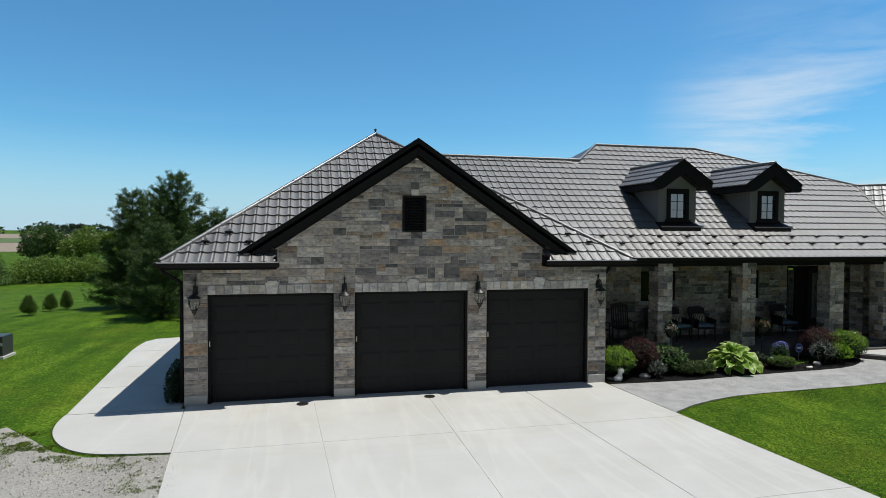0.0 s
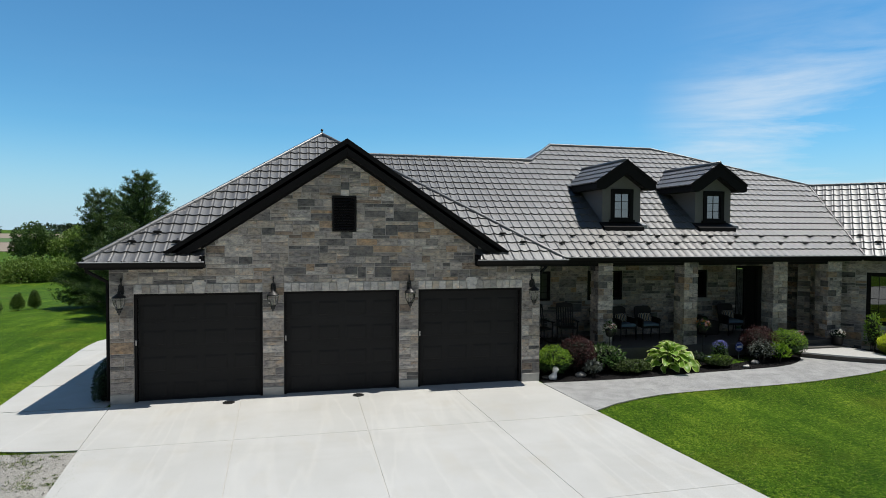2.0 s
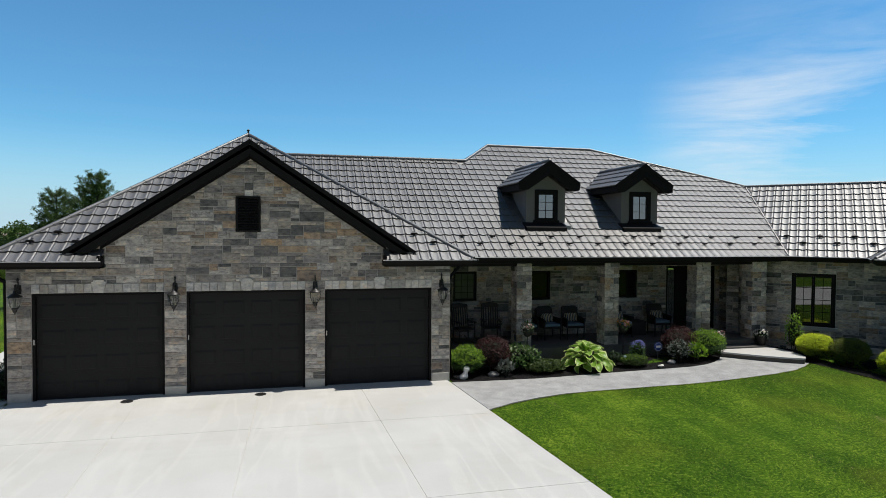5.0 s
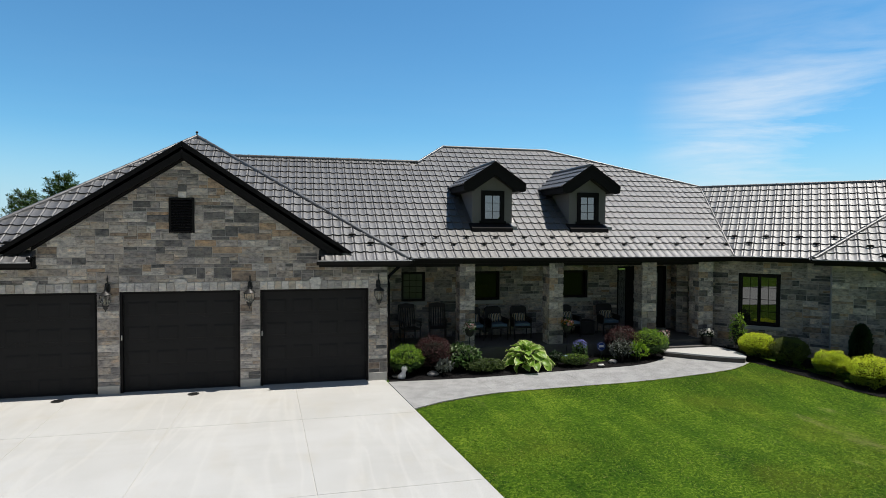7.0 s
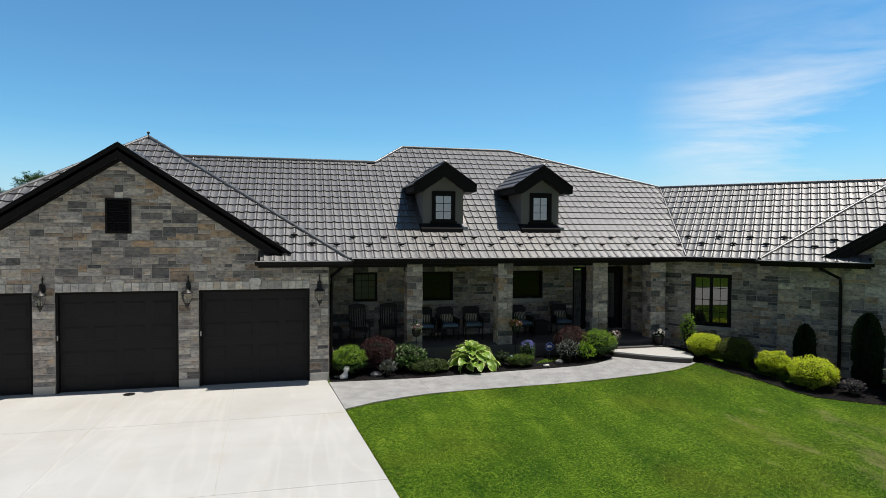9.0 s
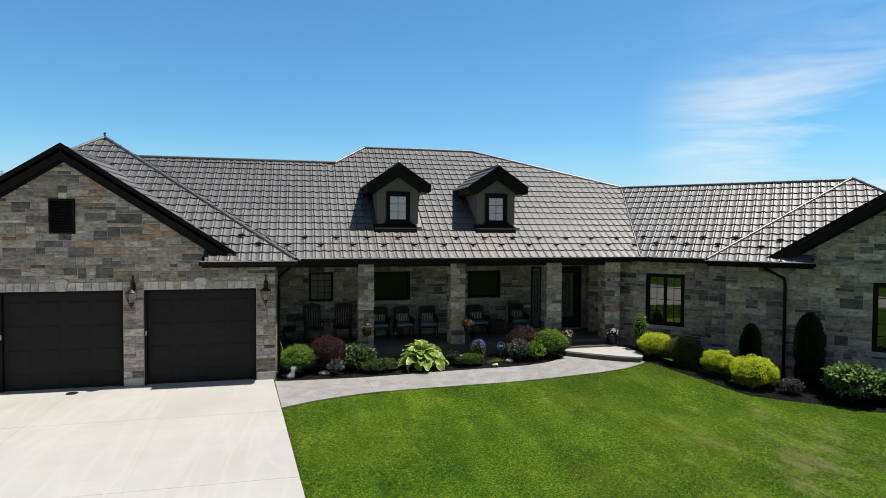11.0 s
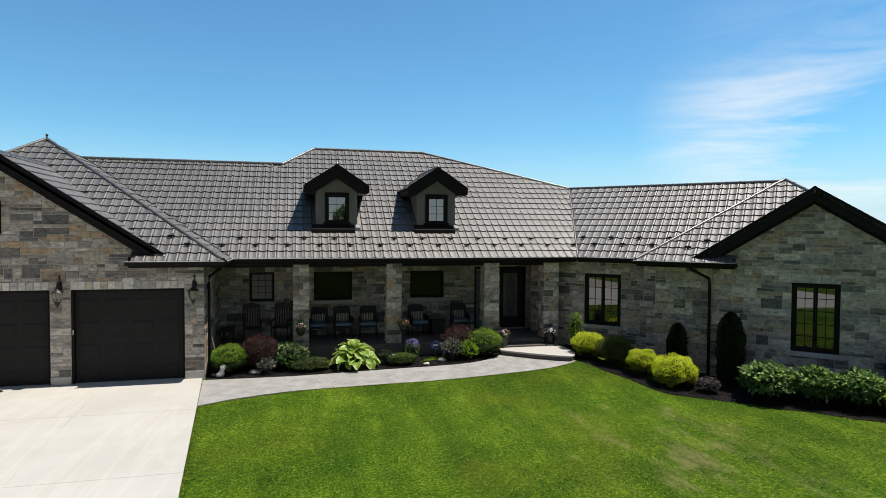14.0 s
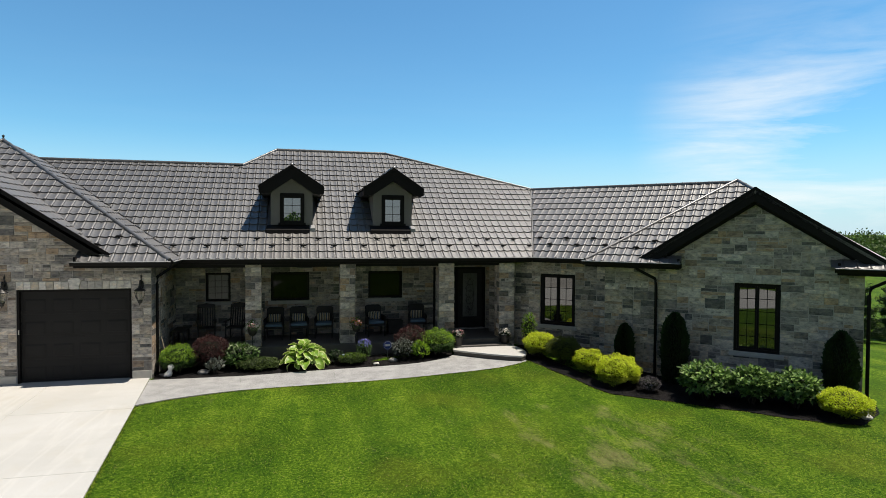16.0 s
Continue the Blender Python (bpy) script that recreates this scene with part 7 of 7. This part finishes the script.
# ---- trees ----
def pine(x, y, h, spread, seed, label, z=None, dense=1.0, mat=None, taper=0.55):
    r = random.Random(seed)
    t = thing("pine_tree", (x, y, ground_z(x, y) if z is None else z), label, "tree", "pine trees")
    Geo().tube([(0, 0, -0.2), (0.02, 0, h * 0.5), (0, 0.03, h * 0.98)], [spread * 0.055, spread * 0.035, 0.01], 8).put("trunk", BARK, t)
    limbs, g = Geo(), Geo()
    tiers = int(h / 0.42) if h > 1.5 else 7
    for k in range(tiers):
        f = k / tiers
        zc = 0.25 + f * (h - 0.3)
        reach = spread * (1 - f) ** taper * (0.85 + 0.3 * noise.noise(Vector((k * 1.7, seed, 0)))) + 0.05 * min(2.4, h * 0.4)
        n = 7 if f < 0.7 else 5
        for b in range(n):
            a = b * 6.283 / n + k * 1.1 + r.uniform(-0.3, 0.3)
            L = reach * r.uniform(0.6, 1.2)
            d = Vector((math.cos(a), math.sin(a), 0))
            rise = 0.16 + 0.5 * f
            tip = d * L + Vector((0, 0, zc + L * rise))
            limbs.tube([(0, 0, zc), d * L * 0.5 + Vector((0, 0, zc + L * rise * 0.35)), tip], [0.03 * (1 - f) + 0.012, 0.018, 0.006], 4, False)
            m = max(6, int(36 * L * dense / 1.2))
            for _ in range(m):
                q = r.random() ** 0.6
                base = d * L * q + Vector((0, 0, zc + L * rise * q * q)) + Vector((r.gauss(0, 0.10 * L), r.gauss(0, 0.10 * L), r.gauss(0, 0.075)))
                for _ in range(20):
                    w = d * 0.7 + Vector((r.gauss(0, 0.6), r.gauss(0, 0.6), r.gauss(0.45, 0.45)))
                    add_leaf(g, base + Vector((r.gauss(0, 0.05), r.gauss(0, 0.05), r.gauss(0, 0.04))), w, Vector((r.gauss(0, 1), r.gauss(0, 1), 1)), r.uniform(0.09, 0.19) * min(1.0, 0.3 + h * 0.12), 0.022)
    limbs.put("branchwork", BARK, t)
    g.put("crown", mat or PINE, t)["kind"] = "stuff"
    return t


pine(-4.2, 18.2, 7.1, 2.4, 51, "tall dark green white pine behind the garage")
pine(-6.9, 20.6, 6.4, 2.3, 52, "broad dark green white pine behind the garage")
pine(-4.2, 14.8, 4.4, 1.8, 53, "bushy dark pine beside the walk's end")
pine(-6.3, 24.0, 7.0, 2.6, 54, "dark green white pine in the windbreak")
pine(-2.4, 19.0, 5.3, 2.3, 55, "dark green pine in the windbreak")
pine(-0.2, 24.0, 6.0, 2.2, 56, "dark pine behind the garage")
FRESH_N = leaf_mat("young_needle", (0.05, 0.10, 0.018), (0.15, 0.24, 0.045), glow=0.2)
for k, (x, y, z, hh) in enumerate(((-10.6, 17.5, None, 0.95), (-10.5, 19.7, None, 0.85), (-10.1, 20.6, None, 0.95))):
    pine(x, y, hh, 0.3, 60 + k, "young green spruce in the lawn", z, 3.0, FRESH_N, 0.9)
for k, (x, y, hh) in enumerate(((36.3, 2.4, 2.5), (38.4, 2.6, 2.9), (41.0, 3.4, 2.7))):
    pine(x, y, hh, 0.95, 70 + k, "blue green spruce on the lawn past the wing", None, 2.0, DEEP, 0.8)


def clump_tree(name, x, y, h, w, mat, seed, label, n=2600, leaf=0.5, group="", trunk=0.25, category="tree"):
    """Broadleaf tree: trunk, limbs and a crown of many leaves in uneven clumps."""
    r = random.Random(seed)
    t = thing(name, (x, y, ground_z(x, y)), label, category, group)
    limbs, g = Geo(), Geo()
    limbs.tube([(0, 0, -0.3), (0.1, 0, h * trunk), (0, 0.1, h * 0.6)], [w * 0.05, w * 0.04, w * 0.012], 7)
    blobs = []
    for k in range(9):
        a, f = r.uniform(0, 6.283), r.uniform(0, 1)
        c = Vector((math.cos(a) * w * 0.3 * (1 - 0.4 * f), math.sin(a) * w * 0.3 * (1 - 0.4 * f), h * (trunk + 0.12 + (0.78 - trunk) * f)))
        blobs.append((c, w * r.uniform(0.17, 0.27)))
        limbs.tube([(0, 0, h * trunk * 0.8), c * 0.5 + Vector((0, 0, h * 0.12)), c], [w * 0.022, w * 0.014, w * 0.004], 5, False)
    for _ in range(n):
        c, rad = blobs[r.randrange(9)]
        d = Vector((r.gauss(0, 1), r.gauss(0, 1), r.gauss(0.15, 0.8))).normalized()
        p = c + d * rad * r.uniform(0.65, 1.15)
        add_leaf(g, p, d + Vector((r.gauss(0, 0.6), r.gauss(0, 0.6), r.gauss(0, 0.5))), Vector((r.gauss(0, 1), r.gauss(0, 1), 1)), leaf * r.uniform(0.6, 1.3), leaf * 0.7)
    limbs.put("trunk", BARK, t)
    g.put("crown", mat, t)["kind"] = "stuff"


FIELD_G = leaf_mat("hedgerow_leaf", (0.026, 0.06, 0.013), (0.13, 0.21, 0.05), glow=0.2)
FRESH = leaf_mat("fresh_leaf", (0.09, 0.155, 0.025), (0.22, 0.32, 0.06), glow=0.25)
row = [(-36, 66, 2.7, 6.5, FIELD_G), (-41, 70, 2.9, 7, FIELD_G), (-31, 71, 2.5, 6.5, FRESH), (-27, 74, 2.6, 6, FRESH), (-47, 73, 2.7, 7, FRESH), (-23, 78, 2.3, 6, FIELD_G), (-53, 76, 2.8, 7, FIELD_G)]
for k, (x, y, h, w, m) in enumerate(row):
    clump_tree("hedge_tree", x, y, h, w, m, 80 + k, "rounded green tree in the hedgerow", 8000, 0.27, "hedgerow trees", 0.08)
far = [(-48, 120, 7.6, 7.5, FIELD_G), (-42, 118, 7.4, 7, FRESH), (-37, 122, 7.0, 7, FRESH), (-32, 116, 6.6, 7, FRESH), (-27, 112, 6.8, 8, FIELD_G), (-53, 126, 6.4, 6, FIELD_G), (-22, 110, 6.5, 8, FRESH), (-16, 112, 6.8, 8, FIELD_G), (-9, 118, 6.5, 8, FIELD_G)]
for k, (x, y, h, w, m) in enumerate(far):
    clump_tree("field_tree", x, y, h, w, m, 100 + k, "green broadleaf tree at the field's edge", 5000, 0.42, "field trees", 0.18)
white_bush = clump_tree("blossom_bush", -39.5, 64, 2.4, 4.5, petal("cream_blossom", (0.4, 0.42, 0.3), (0.6, 0.6, 0.48)), 120, "cream flowering bush in the hedgerow", 1500, 0.3, "", 0.05, "shrub")


def woods(name, spots, mat, label, seed, leaf=1.3, per=240):
    """Far woods: many leafy crowns in one mass."""
    r = random.Random(seed)
    g = Geo()
    for x, y, h, w in spots:
        z = ground_z(x, y)
        for _ in range(per):
            d = Vector((r.gauss(0, 1), r.gauss(0, 1), r.gauss(0.2, 0.9))).normalized()
            k = r.uniform(0.7, 1.1) * lumpy(d, x * 0.13 + y * 0.07, 0.3, 1.8)
            p = Vector((x + d.x * w / 2 * k, y + d.y * w / 2 * k, z + h * 0.52 + d.z * h * 0.48 * k))
            add_leaf(g, p, d + Vector((r.gauss(0, 0.6), r.gauss(0, 0.6), r.gauss(0, 0.4))), Vector((r.gauss(0, 1), r.gauss(0, 1), 1)), leaf * r.uniform(0.6, 1.4), leaf * 0.8)
    return tagged(g.put(name, mat), label, "woods", kind="stuff")


wr = random.Random(77)
east = []
for k in range(150):
    a = radians(wr.uniform(20, 66))
    d = wr.uniform(150, 215)
    east.append((13 + math.sin(a) * d, -17 + math.cos(a) * d, wr.uniform(4.2, 6.6) + (d - 150) * 0.03, wr.uniform(7, 11)))
woods("woods", east, FIELD_G, "green wooded hillside past the wing", 5, 0.62, 650)
north = []
for k in range(120):
    a = radians(wr.uniform(-62, 20))
    d = wr.uniform(900, 1500)
    north.append((2 + math.sin(a) * d, -14 + math.cos(a) * d, wr.uniform(8, 15), wr.uniform(20, 50)))
woods("far_woods", north, DEEP, "thin dark line of trees on the horizon", 6, 5.0, 90)
south = []
for k in range(90):
    a = radians(wr.uniform(110, 250))
    d = wr.uniform(70, 120)
    south.append((8 + math.sin(a) * d, -16 + math.cos(a) * d, wr.uniform(3, 5.5), wr.uniform(6, 10)))
woods("south_woods", south, FIELD_G, "green trees across the road", 7, 1.4, 160)

for k, (x, y, h, w) in enumerate(((-14, -24, 8.5, 7.5), (-19, -29, 9.5, 8), (-24, -22, 9, 8), (-11, -33, 9, 8), (-20, -38, 10, 9), (-28, -31, 10, 9), (-9, -42, 9, 8))):
    clump_tree("shade_tree", x, y, h, w, DEEP, 140 + k, "dark leafy tree across the drive, mirrored in the panes", 2600, 0.5, "shade trees", 0.1)

for k, (x, y, h, w) in enumerate(((17.3, -45, 7.2, 3.2), (12.4, -47, 6.0, 3.4), (30.5, -45, 6.6, 2.8))):
    clump_tree("roadside_tree", x, y, h, w, FIELD_G, 160 + k, "young green tree by the road, mirrored in the dormers", 2400, 0.32, "roadside trees", 0.2)

SOIL = surface("ploughed_soil", (0.21, 0.165, 0.12), (0.29, 0.235, 0.175), 0.3, (0.9, 1.0), bump=0.3, fine=2)
CROP = surface("young_crop", (0.05, 0.10, 0.02), (0.10, 0.16, 0.04), 0.2, (0.9, 1.0), bump=0.2, fine=2)
sheet("ploughed_field", [(-260, 190), (-60, 190), (-90, 330), (-420, 330)], SOIL, 0.12, 0.2, "brown ploughed field in the distance", "field")
sheet("crop_field", [(-420, 335), (-90, 335), (-110, 480), (-620, 480)], CROP, 0.12, 0.2, "green crop field in the distance", "field")
sheet("ploughed_field", [(-640, 490), (-112, 490), (-200, 1000), (-1300, 1000)], SOIL, 0.12, 0.2, "brown ploughed field near the horizon", "field")
sheet("road", [(-120, -46), (140, -40), (140, -33), (-120, -39)], surface("grey_road", (0.2, 0.195, 0.19), (0.3, 0.29, 0.28), 2, bump=0.2), 0.1, 0.2, "pale grey country road before the house", "road")
